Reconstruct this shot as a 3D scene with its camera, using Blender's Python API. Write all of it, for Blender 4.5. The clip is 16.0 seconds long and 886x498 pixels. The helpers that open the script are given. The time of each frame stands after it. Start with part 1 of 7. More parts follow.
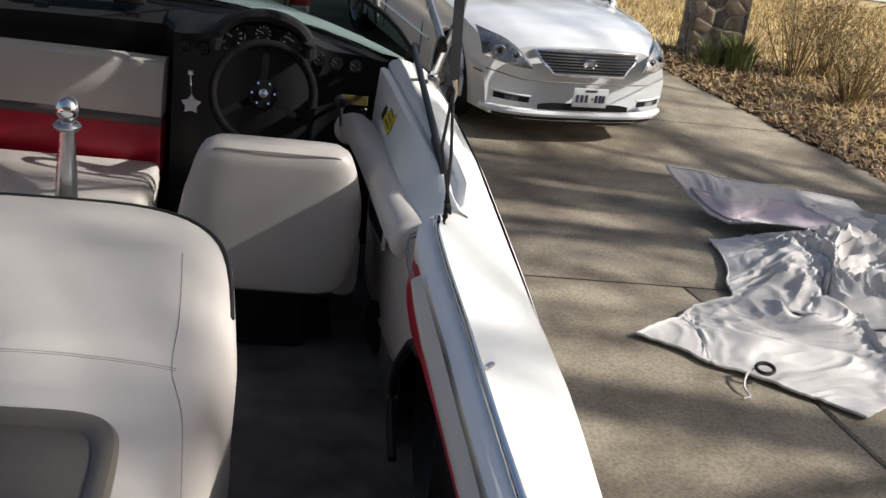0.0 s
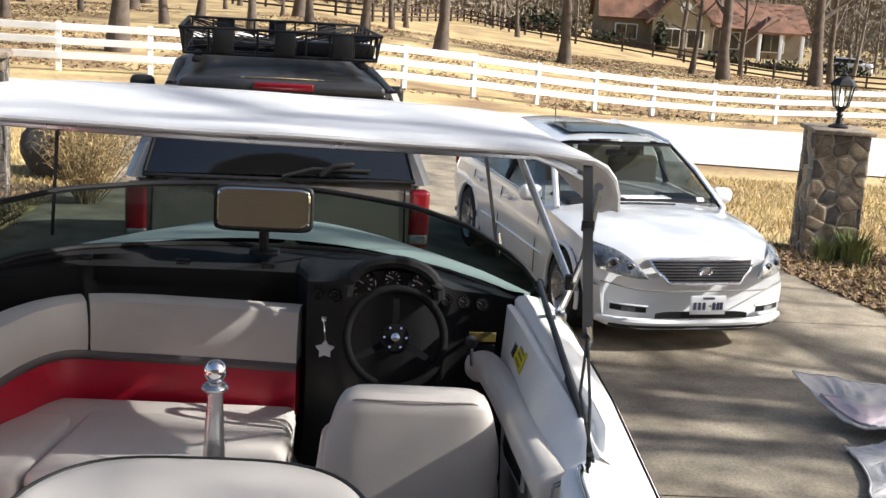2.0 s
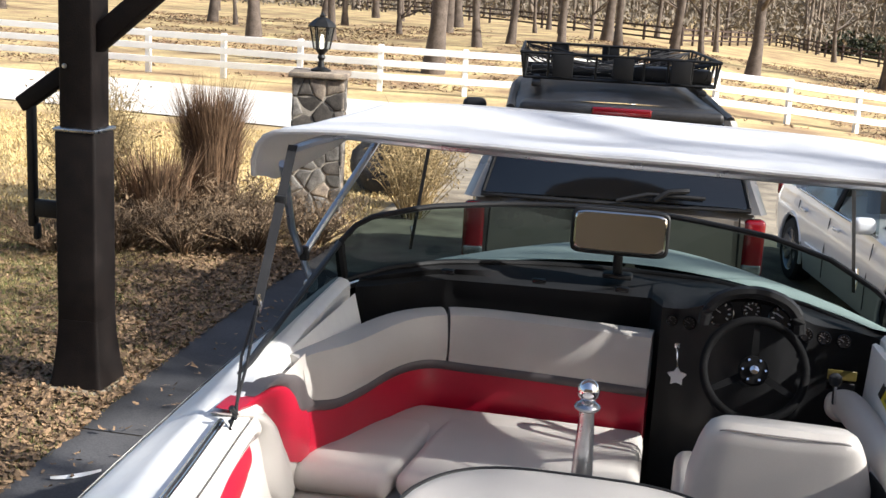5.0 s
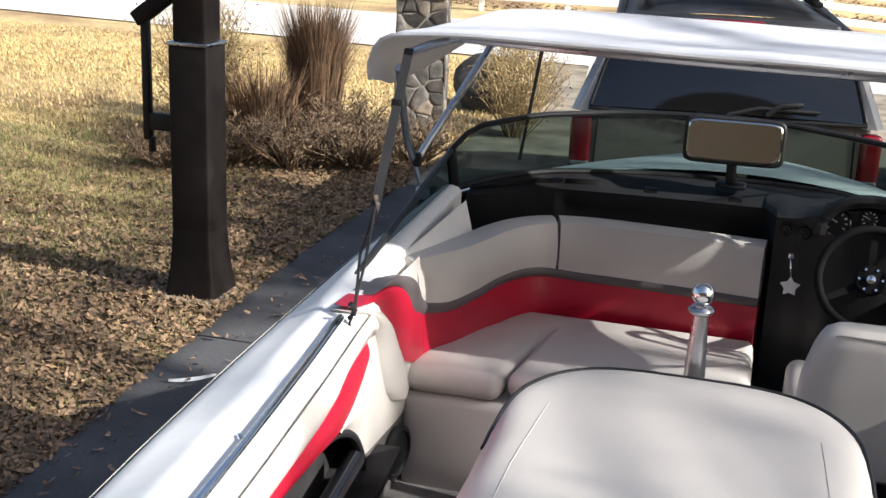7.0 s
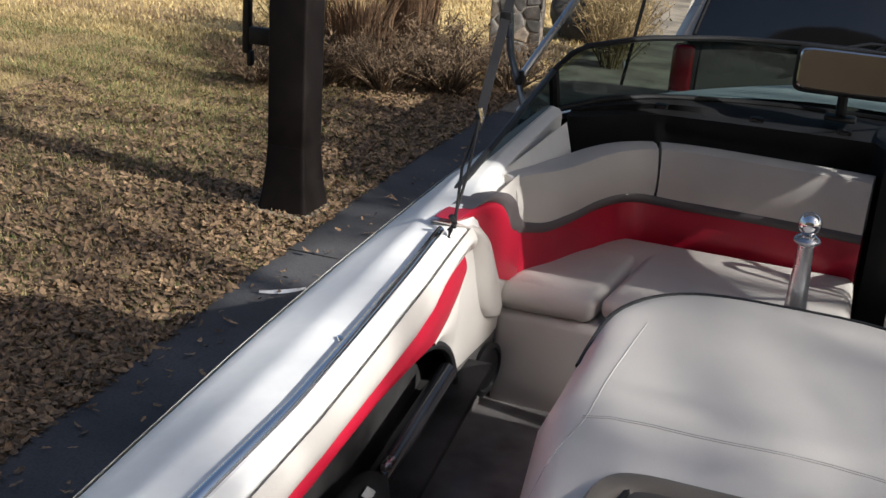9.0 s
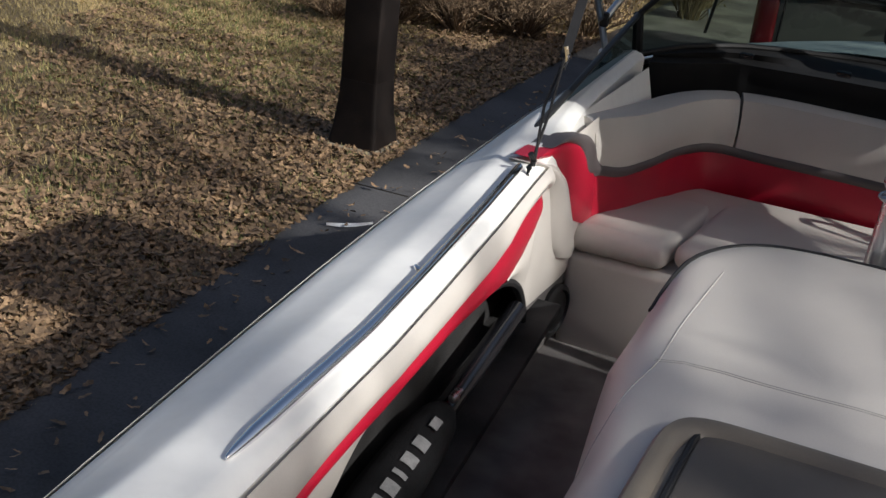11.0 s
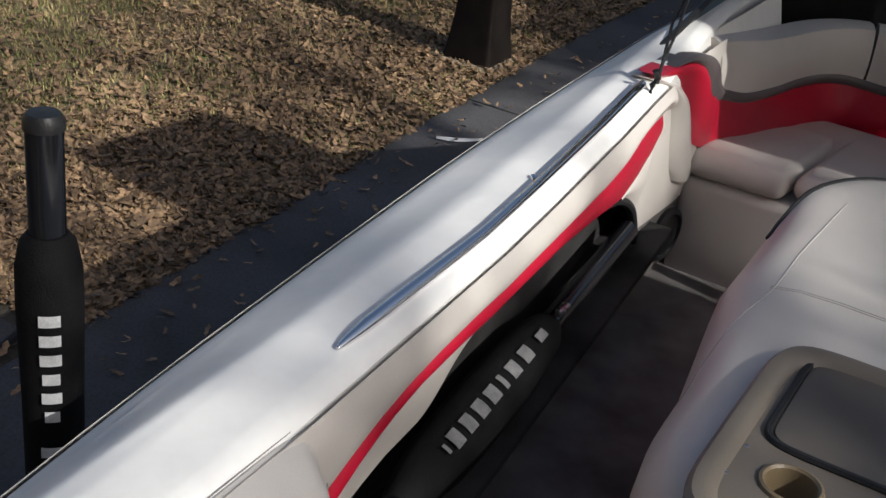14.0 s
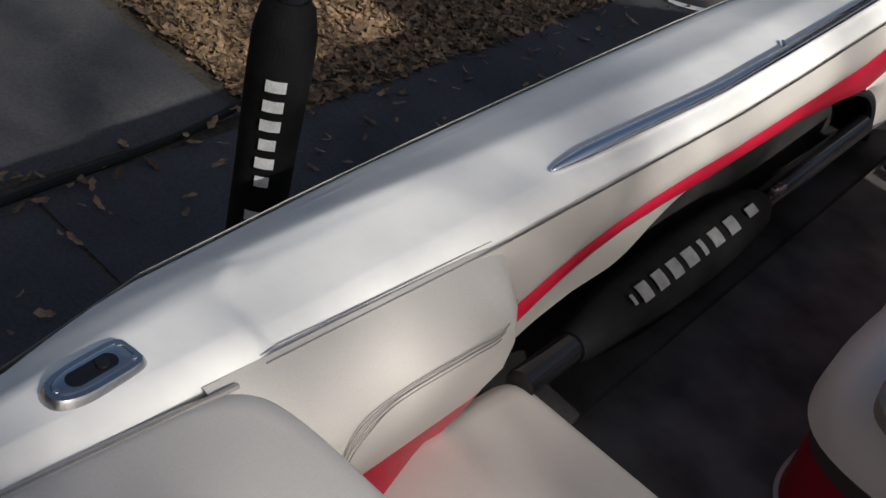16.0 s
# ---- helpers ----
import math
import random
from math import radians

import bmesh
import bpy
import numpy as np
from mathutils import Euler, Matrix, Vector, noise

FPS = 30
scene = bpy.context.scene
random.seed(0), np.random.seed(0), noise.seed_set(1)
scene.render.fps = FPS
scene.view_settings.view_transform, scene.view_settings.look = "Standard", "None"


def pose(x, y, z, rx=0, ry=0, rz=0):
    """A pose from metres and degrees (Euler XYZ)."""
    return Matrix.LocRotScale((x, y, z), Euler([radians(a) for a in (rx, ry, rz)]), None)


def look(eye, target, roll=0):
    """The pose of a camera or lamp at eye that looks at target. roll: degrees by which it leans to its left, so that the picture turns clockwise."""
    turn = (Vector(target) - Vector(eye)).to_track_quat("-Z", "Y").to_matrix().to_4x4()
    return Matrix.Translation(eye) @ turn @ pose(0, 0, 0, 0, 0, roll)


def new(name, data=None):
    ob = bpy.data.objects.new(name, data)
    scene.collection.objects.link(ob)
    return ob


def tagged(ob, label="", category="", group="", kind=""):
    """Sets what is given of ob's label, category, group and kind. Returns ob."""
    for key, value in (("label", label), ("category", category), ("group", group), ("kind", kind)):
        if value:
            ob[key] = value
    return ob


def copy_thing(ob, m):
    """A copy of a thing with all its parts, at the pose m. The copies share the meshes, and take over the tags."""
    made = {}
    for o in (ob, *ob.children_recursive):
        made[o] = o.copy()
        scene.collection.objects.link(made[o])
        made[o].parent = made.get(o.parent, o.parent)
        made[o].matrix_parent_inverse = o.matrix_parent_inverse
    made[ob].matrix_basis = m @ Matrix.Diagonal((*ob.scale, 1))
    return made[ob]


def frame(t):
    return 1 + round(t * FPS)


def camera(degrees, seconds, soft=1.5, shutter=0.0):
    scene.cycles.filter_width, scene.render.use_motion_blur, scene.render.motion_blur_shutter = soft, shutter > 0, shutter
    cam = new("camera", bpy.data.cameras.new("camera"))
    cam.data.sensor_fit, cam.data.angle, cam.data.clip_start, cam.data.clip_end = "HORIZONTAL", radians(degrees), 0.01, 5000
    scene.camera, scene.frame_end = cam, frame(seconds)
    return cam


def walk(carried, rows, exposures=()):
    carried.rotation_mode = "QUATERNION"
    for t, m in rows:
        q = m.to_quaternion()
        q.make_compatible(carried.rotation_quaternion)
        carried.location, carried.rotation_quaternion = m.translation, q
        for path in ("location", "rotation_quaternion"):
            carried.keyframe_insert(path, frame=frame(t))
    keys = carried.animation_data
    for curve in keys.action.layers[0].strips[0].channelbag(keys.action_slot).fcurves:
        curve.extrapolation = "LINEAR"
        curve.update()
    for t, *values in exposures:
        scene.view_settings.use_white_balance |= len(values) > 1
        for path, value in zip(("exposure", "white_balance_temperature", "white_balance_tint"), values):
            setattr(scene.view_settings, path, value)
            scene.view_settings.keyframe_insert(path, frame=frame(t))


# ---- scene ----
from mathutils.bvhtree import BVHTree

cam = camera(41.0, 16.0)
PATH = [
    (0, (0.456, 0.131, 2.494), (0.785, 1.956, 1.745), 8.3),
    (0.5, (0.434, 0.129, 2.54), (0.689, 1.995, 1.868), 6.3),
    (1, (0.407, 0.129, 2.573), (0.567, 2.036, 1.994), 4.1),
    (1.5, (0.398, 0.118, 2.596), (0.558, 2.049, 2.101), 3.5),
    (2, (0.381, 0.129, 2.609), (0.503, 2.075, 2.165), 3.6),
    (2.5, (0.359, 0.129, 2.625), (0.437, 2.09, 2.238), 2.7),
    (3, (0.327, 0.131, 2.624), (0.351, 2.092, 2.229), 1.8),
    (3.5, (0.279, 0.124, 2.626), (0.239, 2.085, 2.234), 2.2),
    (4, (0.237, 0.104, 2.628), (0.072, 2.058, 2.236), 2.2),
    (4.5, (0.195, 0.064, 2.617), (-0.091, 1.998, 2.195), 4.3),
    (5, (0.165, 0.068, 2.61), (-0.205, 1.985, 2.175), 3.2),
    (5.2, (0.153, 0.070, 2.607), (-0.275, 1.987, 2.159), 2.9),
    (7.3, (0.131, 0.013, 2.554), (-0.389, 1.856, 1.981), 2.6),
    (7.5, (0.126, 0.014, 2.55), (-0.397, 1.857, 1.978), 2.8),
    (8, (0.11, 0.016, 2.537), (-0.439, 1.846, 1.945), 3.7),
    (8.5, (0.101, 0.014, 2.527), (-0.479, 1.819, 1.893), 3.7),
    (9, (0.095, 0.002, 2.513), (-0.537, 1.771, 1.828), 4.0),
    (9.2, (0.093, -0.002, 2.509), (-0.547, 1.767, 1.798), 4.5),
    (11.3, (0.058, -0.021, 2.483), (-0.649, 1.680, 1.703), 6.2),
    (11.5, (0.057, -0.022, 2.481), (-0.652, 1.679, 1.705), 6.2),
    (12, (0.05, -0.028, 2.47), (-0.694, 1.648, 1.67), 6.5),
    (12.5, (0.05, -0.027, 2.46), (-0.73, 1.592, 1.581), 6.9),
    (13, (0.049, -0.022, 2.456), (-0.741, 1.588, 1.571), 7.1),
    (13.5, (0.04, -0.025, 2.449), (-0.761, 1.572, 1.551), 7.4),
    (14, (0.038, -0.032, 2.447), (-0.777, 1.55, 1.533), 7.9),
    (14.5, (0.023, -0.039, 2.427), (-0.821, 1.502, 1.471), 9.2),
    (15, (0.008, -0.039, 2.4), (-0.866, 1.44, 1.376), 10.6),
    (15.5, (0.003, -0.041, 2.373), (-0.899, 1.342, 1.245), 13.1),
    (16, (-0.003, -0.049, 2.367), (-0.947, 1.274, 1.203), 15.5),
]
EXPOSURE = [(0, 0.45, 6250, 10), (1.2, 0.82, 6200, 10), (2.5, 0.92, 6150, 10), (4, 0.86, 6100, 10), (5, 1.07, 6050, 10), (8, 0.87, 6050, 10), (9, 0.40, 6050, 10), (12.5, 0.08, 6100, 10), (14.5, 0.02, 6100, 10), (16, -0.25, 6150, 10)]
walk(cam, [(t, look(eye, target, roll)) for t, eye, target, roll in PATH], EXPOSURE)

# ---- light ----
world = bpy.data.worlds.new("sky")
scene.world = world
world.use_nodes = True
wn = world.node_tree.nodes
sky = wn.new("ShaderNodeTexSky")
sky.sky_type = "NISHITA"
sky.sun_disc = False
SUN_EL, SUN_AZ = 35.0, 99.5          # degrees above the ground, and clockwise from straight ahead
sky.sun_elevation, sky.sun_rotation = radians(SUN_EL), radians(SUN_AZ)
sky.dust_density, sky.ozone_density = 3.5, 0.4
world.node_tree.links.new(sky.outputs[0], wn["Background"].inputs[0])
wn["Background"].inputs[1].default_value = 0.085
sun = new("sun", bpy.data.lights.new("sun", "SUN"))
sun.data.energy, sun.data.angle, sun.data.color = 5.0, radians(0.53), (1.0, 0.945, 0.85)
sun_way = Vector((math.sin(radians(SUN_AZ)) * math.cos(radians(SUN_EL)), math.cos(radians(SUN_AZ)) * math.cos(radians(SUN_EL)), math.sin(radians(SUN_EL))))
sun.matrix_world = look(sun_way * 50, (0, 0, 0))


# ---- materials ----
def material(name, colour, rough=0.5, metal=0.0, vary=0.12, scale=6.0, fine=90.0, bump=0.15, coat=0.0, dark=None, stain=0.0, island=0.0, spec=0.5):
    """A surface with a slow and a fine variation of colour, roughness and relief."""
    m = bpy.data.materials.new(name)
    m.use_nodes = True
    n, l = m.node_tree.nodes, m.node_tree.links
    b = n["Principled BSDF"]
    tc = n.new("ShaderNodeTexCoord")
    big = n.new("ShaderNodeTexNoise")
    big.inputs["Scale"].default_value, big.inputs["Detail"].default_value = scale, 5.0
    small = n.new("ShaderNodeTexNoise")
    small.inputs["Scale"].default_value, small.inputs["Detail"].default_value = fine, 3.0
    l.new(tc.outputs["Object"], big.inputs["Vector"])
    l.new(tc.outputs["Object"], small.inputs["Vector"])
    ramp = n.new("ShaderNodeValToRGB")
    low = dark or [c * (1 - 2.2 * vary) for c in colour]
    ramp.color_ramp.elements[0].position, ramp.color_ramp.elements[1].position = 0.32, 0.62
    ramp.color_ramp.elements[0].color, ramp.color_ramp.elements[1].color = (*low, 1), (*colour, 1)
    l.new(big.outputs["Fac"], ramp.inputs["Fac"])
    mix = n.new("ShaderNodeMix")
    mix.data_type, mix.blend_type = "RGBA", "MULTIPLY"
    grain = n.new("ShaderNodeValToRGB")
    grain.color_ramp.elements[0].position, grain.color_ramp.elements[1].position = 0.3, 0.6
    g = 1 - vary * 1.6
    grain.color_ramp.elements[0].color, grain.color_ramp.elements[1].color = (g, g, g, 1), (1, 1, 1, 1)
    l.new(small.outputs["Fac"], grain.inputs["Fac"])
    mix.inputs[0].default_value = 1.0
    l.new(ramp.outputs["Color"], mix.inputs[6])
    l.new(grain.outputs["Color"], mix.inputs[7])
    out = mix.outputs[2]
    if island:
        geo = n.new("ShaderNodeObjectInfo") if island < 0 else n.new("ShaderNodeNewGeometry")
        value = geo.outputs["Random" if island < 0 else "Random Per Island"]
        hsv = n.new("ShaderNodeHueSaturation")
        mr = n.new("ShaderNodeMapRange")
        mr.inputs["To Min"].default_value, mr.inputs["To Max"].default_value = 1 - abs(island), 1 + abs(island)
        l.new(value, mr.inputs["Value"])
        l.new(mr.outputs[0], hsv.inputs["Value"])
        l.new(out, hsv.inputs["Color"])
        out = hsv.outputs["Color"]
    l.new(out, b.inputs["Base Color"])
    b.inputs["Metallic"].default_value = metal
    b.inputs["Specular IOR Level"].default_value = spec
    rr = n.new("ShaderNodeMapRange")
    rr.inputs["To Min"].default_value, rr.inputs["To Max"].default_value = max(0.02, rough - 0.08), min(1.0, rough + 0.1)
    l.new(big.outputs["Fac"], rr.inputs["Value"])
    l.new(rr.outputs[0], b.inputs["Roughness"])
    b.inputs["Coat Weight"].default_value = coat
    b.inputs["Coat Roughness"].default_value = 0.05
    if bump:
        bp = n.new("ShaderNodeBump")
        bp.inputs["Strength"].default_value, bp.inputs["Distance"].default_value = bump, 0.004
        l.new(small.outputs["Fac"], bp.inputs["Height"])
        l.new(bp.outputs[0], b.inputs["Normal"])
    return m


def glass(name, tint, gloss=1.0):
    """Tinted see-through glass with a mirror-like sheen that grows at grazing angles."""
    m = bpy.data.materials.new(name)
    m.use_nodes = True
    n, l = m.node_tree.nodes, m.node_tree.links
    n.remove(n["Principled BSDF"])
    clear, shine, mix, lw = n.new("ShaderNodeBsdfTransparent"), n.new("ShaderNodeBsdfGlossy"), n.new("ShaderNodeMixShader"), n.new("ShaderNodeLayerWeight")
    clear.inputs["Color"].default_value = (*tint, 1)
    shine.inputs["Roughness"].default_value = 0.03
    lw.inputs["Blend"].default_value = 0.5
    power, scale = n.new("ShaderNodeMath"), n.new("ShaderNodeMath")
    power.operation, power.inputs[1].default_value = "POWER", 4.0
    scale.operation, scale.inputs[1].default_value, scale.inputs[2].default_value = "MULTIPLY_ADD", 0.85 * gloss, 0.045 * gloss
    l.new(lw.outputs["Facing"], power.inputs[0])
    l.new(power.outputs[0], scale.inputs[0])
    l.new(scale.outputs[0], mix.inputs[0])
    l.new(clear.outputs[0], mix.inputs[1])
    l.new(shine.outputs[0], mix.inputs[2])
    l.new(mix.outputs[0], n["Material Output"].inputs[0])
    return m


def emitter(name, colour, strength):
    m = bpy.data.materials.new(name)
    m.use_nodes = True
    b = m.node_tree.nodes["Principled BSDF"]
    b.inputs["Emission Color"].default_value, b.inputs["Emission Strength"].default_value = (*colour, 1), strength
    return m


VINYL = material("off_white_vinyl", (0.58, 0.54, 0.495), 0.42, vary=0.035, scale=4, fine=420, bump=0.12)
VINYL_GREY = material("taupe_vinyl", (0.10, 0.085, 0.085), 0.45, vary=0.06, fine=400)
VINYL_RED = material("red_vinyl", (0.46, 0.006, 0.03), 0.38, vary=0.06, scale=5, fine=400)
GELCOAT = material("white_gelcoat", (0.87, 0.855, 0.82), 0.48, vary=0.02, scale=3, fine=30, bump=0.008, coat=0.03, spec=0.3)
BLACK = material("black_plastic", (0.022, 0.022, 0.023), 0.42, vary=0.15, fine=300, spec=0.28)
BLACK_GLOSS = material("black_gloss", (0.01, 0.01, 0.012), 0.12, vary=0.1, fine=60, bump=0.0)
CARPET = material("grey_carpet", (0.22, 0.205, 0.20), 0.95, vary=0.25, scale=5, fine=700, bump=0.6, spec=0.1)
MAT_DARK = material("dark_mat", (0.055, 0.053, 0.053), 0.9, vary=0.3, scale=5, fine=500, bump=0.6, spec=0.1)
CHROME = material("chrome", (0.82, 0.82, 0.84), 0.08, metal=1.0, vary=0.03, scale=8, fine=200, bump=0.01)
STEEL = material("brushed_steel", (0.55, 0.56, 0.58), 0.28, metal=1.0, vary=0.06, fine=300, bump=0.03)
PLASTIC_GREY = material("taupe_plastic", (0.160, 0.137, 0.110), 0.42, vary=0.05, fine=350)
CUP_TAN = material("tan_plastic", (0.20, 0.15, 0.085), 0.4, vary=0.05, fine=350)
TRAY = material("dark_tray", (0.11, 0.095, 0.08), 0.45, vary=0.08, fine=350)
CANVAS = material("white_canvas", (0.62, 0.62, 0.635), 0.75, vary=0.05, scale=3, fine=600, bump=0.3)
STRAP = material("black_webbing", (0.018, 0.017, 0.018), 0.7, vary=0.2, fine=500, bump=0.3)
COVER = material("black_neoprene", (0.009, 0.009, 0.010), 0.75, vary=0.3, scale=12, fine=300, bump=0.4, spec=0.15)
TINT = glass("tinted_glass", (0.20, 0.265, 0.257), 0.4)
CLEAR = glass("clear_glass", (0.75, 0.78, 0.78), 0.9)
CAR_GLASS = glass("car_glass", (0.46, 0.50, 0.49), 1.0)
DARK_GLASS = material("privacy_glass", (0.006, 0.007, 0.009), 0.05, vary=0.1, scale=2, fine=5, bump=0.0, coat=0.5)
MIRROR = material("mirror_face", (0.62, 0.61, 0.58), 0.10, metal=1.0, vary=0.01, scale=3, fine=10, bump=0.0)
PAINT_WHITE = material("white_car_paint", (0.78, 0.79, 0.80), 0.2, vary=0.01, scale=2, fine=20, bump=0.0, coat=1.0)
PAINT_PEWTER = material("pewter_car_paint", (0.30, 0.27, 0.235), 0.28, metal=0.4, vary=0.03, scale=2, fine=400, bump=0.0, coat=0.8)
# roof and spoiler: shade and reflected dark trees are put into the colour
SHADED_ROOF = material("shaded_roof_paint", (0.040, 0.038, 0.038), 0.45, metal=0.1, vary=0.2, scale=3, fine=50, bump=0.0, coat=0.12)
RUBBER = material("tyre_rubber", (0.014, 0.014, 0.014), 0.8, vary=0.2, fine=200)
ALLOY = material("alloy_wheel", (0.5, 0.5, 0.51), 0.25, metal=0.9, vary=0.05, fine=80, bump=0.0)
RED_LENS = material("red_lens", (0.24, 0.005, 0.012), 0.15, vary=0.06, scale=10, fine=160, bump=0.05, coat=0.6)
LAMP_LENS = material("headlamp_lens", (0.42, 0.44, 0.46), 0.10, metal=0.3, vary=0.3, scale=14, fine=60, bump=0.2, coat=1.0)
GRILLE = material("grille_bar", (0.35, 0.35, 0.36), 0.2, metal=0.9, vary=0.05, fine=80, bump=0.0)
PLATE = material("number_plate", (0.70, 0.71, 0.72), 0.4, vary=0.03, fine=90)
INK = material("dark_ink", (0.05, 0.05, 0.09), 0.5, vary=0.05, fine=90, bump=0.0)
PRINT_WHITE = material("white_print", (0.72, 0.72, 0.72), 0.5, vary=0.12, scale=40, fine=300)
YELLOW = material("yellow_label", (0.72, 0.60, 0.03), 0.45, vary=0.05, scale=20, fine=200)
LABEL_GOLD = material("gold_label", (0.24, 0.19, 0.05), 0.45, vary=0.05, scale=20, fine=200)
WOOD_DARK = material("dark_stained_timber", (0.013, 0.0085, 0.007), 0.7, vary=0.25, scale=9, fine=120, bump=0.4, spec=0.25)
FENCE_WHITE = material("white_fence_board", (0.88, 0.88, 0.87), 0.5, vary=0.05, scale=3, fine=60)
FENCE_BROWN = material("brown_fence_rail", (0.055, 0.03, 0.022), 0.7, vary=0.2, scale=3, fine=60)
STONE = material("fieldstone", (0.29, 0.235, 0.175), 0.85, vary=0.25, scale=9, fine=60, bump=0.8, dark=(0.12, 0.095, 0.078), island=-0.55)
BOULDER = material("dark_boulder", (0.085, 0.078, 0.07), 0.9, vary=0.25, scale=4, fine=50, bump=0.8)
MORTAR = material("mortar", (0.44, 0.39, 0.32), 0.95, vary=0.2, scale=8, fine=90, bump=0.6)
BARK = material("tree_bark", (0.14, 0.11, 0.088), 0.95, vary=0.25, scale=3, fine=25, bump=1.0, dark=(0.08, 0.06, 0.048))
TWIG = material("bare_twig", (0.23, 0.185, 0.145), 0.95, vary=0.2, scale=2, fine=30, bump=0.0)
LEAF_BROWN = material("clinging_leaf", (0.25, 0.18, 0.09), 0.8, vary=0.2, scale=2, fine=30, bump=0.0, island=0.4)
LEAF_DRY = material("fallen_leaf", (0.31, 0.20, 0.108), 0.75, vary=0.2, scale=30, fine=200, bump=0.2, dark=(0.13, 0.08, 0.045), island=0.62)
STRAW = material("dry_grass_blade", (0.55, 0.415, 0.185), 0.85, vary=0.1, scale=2, fine=30, bump=0.0, island=0.4)
# blades of the near lawn, dimmer than STRAW to carry some of its shade
STRAW_NEAR = material("thin_winter_grass", (0.40, 0.315, 0.14), 0.85, vary=0.1, scale=2, fine=30, bump=0.0, island=0.4)
STRAW_GREEN = material("greenish_grass_blade", (0.17, 0.20, 0.06), 0.85, vary=0.1, scale=2, fine=30, bump=0.0, island=0.4)
LAWN = material("dormant_lawn", (0.55, 0.42, 0.195), 0.95, vary=0.2, scale=0.45, fine=9, bump=0.6, dark=(0.26, 0.16, 0.08))
CONCRETE = material("weathered_concrete", (0.33, 0.28, 0.205), 0.85, vary=0.24, scale=2.2, fine=55, bump=0.4, dark=(0.13, 0.105, 0.075))
# dark concrete with the shade beside the boat put into its colour
SHADED_CONCRETE = material("dark_shaded_concrete", (0.085, 0.082, 0.084), 0.85, vary=0.2, scale=1.5, fine=80, bump=0.3, dark=(0.04, 0.039, 0.04))
ROAD = material("pale_road", (0.62, 0.58, 0.52), 0.9, vary=0.06, scale=0.6, fine=60, bump=0.2)
TARP = material("grey_tarp", (0.64, 0.61, 0.585), 0.7, vary=0.08, scale=6, fine=500, bump=0.3)
TARP_PINK = material("faded_pink_lining", (0.60, 0.51, 0.55), 0.7, vary=0.08, scale=6, fine=500, bump=0.3)
ROOF_TILE = material("rust_roof", (0.25, 0.125, 0.080), 0.9, vary=0.25, scale=0.8, fine=12, bump=0.3)
HOUSE_WALL = material("tan_house_wall", (0.27, 0.22, 0.16), 0.9, vary=0.12, scale=1.2, fine=15, bump=0.3)
SIDING = material("tan_siding", (0.33, 0.28, 0.185), 0.85, vary=0.1, scale=1.2, fine=15, bump=0.2)
HEDGE = material("dark_hedge", (0.035, 0.045, 0.02), 0.9, vary=0.3, scale=4, fine=20, bump=0.5, island=0.5)
IRON = material("black_iron", (0.015, 0.015, 0.015), 0.5, metal=0.3, vary=0.2, fine=80, bump=0.2)
BULB = emitter("candle_bulb", (1.0, 0.85, 0.6), 6.0)
INTERIOR = material("beige_interior", (0.17, 0.145, 0.115), 0.8, vary=0.05, fine=90)
PAPER = material("white_paper", (0.8, 0.8, 0.8), 0.8, vary=0.02, fine=90, bump=0.0)
SEAM_SOFT = material("pale_stitching", (0.45, 0.43, 0.41), 0.8, vary=0.1, fine=300)
SEAM = material("grey_stitching", (0.30, 0.275, 0.26), 0.8, vary=0.1, fine=300)


# ---- building helpers ----
def part(name, bm, mat, parent=None, label="", smooth=True):
    """One bmesh becomes one mesh object, under parent."""
    me = bpy.data.meshes.new(name)
    bmesh.ops.recalc_face_normals(bm, faces=bm.faces)
    bm.to_mesh(me)
    bm.free()
    me.materials.append(mat)
    if smooth:
        me.shade_smooth()
        try:
            me.set_sharp_from_angle(angle=radians(38))
        except AttributeError:
            pass
    ob = new(name, me)
    if parent:
        ob.parent = parent
    if label:
        ob["label"] = label
    return ob


def thing(name, label, category, group="", at=(0, 0, 0), rz=0.0, kind=""):
    e = new(name)
    e.empty_display_size = 0.1
    e.matrix_basis = pose(*at, 0, 0, rz)
    return tagged(e, label, category, group, kind)


def block(sx, sy, sz, c=(0, 0, 0), r=0.0, seg=3, m=None):
    """A box with rounded edges about the centre c."""
    bm = bmesh.new()
    bmesh.ops.create_cube(bm, size=1.0)
    bmesh.ops.scale(bm, vec=(sx, sy, sz), verts=bm.verts)
    if r > 0:
        bmesh.ops.bevel(bm, geom=bm.edges[:], offset=min(r, 0.49 * min(sx, sy, sz)), segments=seg, profile=0.5, affect="EDGES", clamp_overlap=True)
    bmesh.ops.transform(bm, matrix=Matrix.Translation(c) @ (m or Matrix()), verts=bm.verts)
    return bm


def merge(*bms):
    out = bmesh.new()
    for b in bms:
        me = bpy.data.meshes.new("tmp")
        b.to_mesh(me)
        b.free()
        out.from_mesh(me)
        bpy.data.meshes.remove(me)
    return out


def loft(rings, closed=False, caps=False, loop=False):
    """Quads between rings of equally many points. closed: each ring closes on itself; loop: the last ring joins the first."""
    bm = bmesh.new()
    vs = [[bm.verts.new(p) for p in ring] for ring in rings]
    n = len(vs[0])
    for i in range(len(vs) - (0 if loop else 1)):
        a, b = vs[i], vs[(i + 1) % len(vs)]
        for j in range(n if closed else n - 1):
            k = (j + 1) % n
            bm.faces.new((a[j], a[k], b[k], b[j]))
    if caps and closed:
        bm.faces.new(vs[0][::-1])
        bm.faces.new(vs[-1])
    return bm


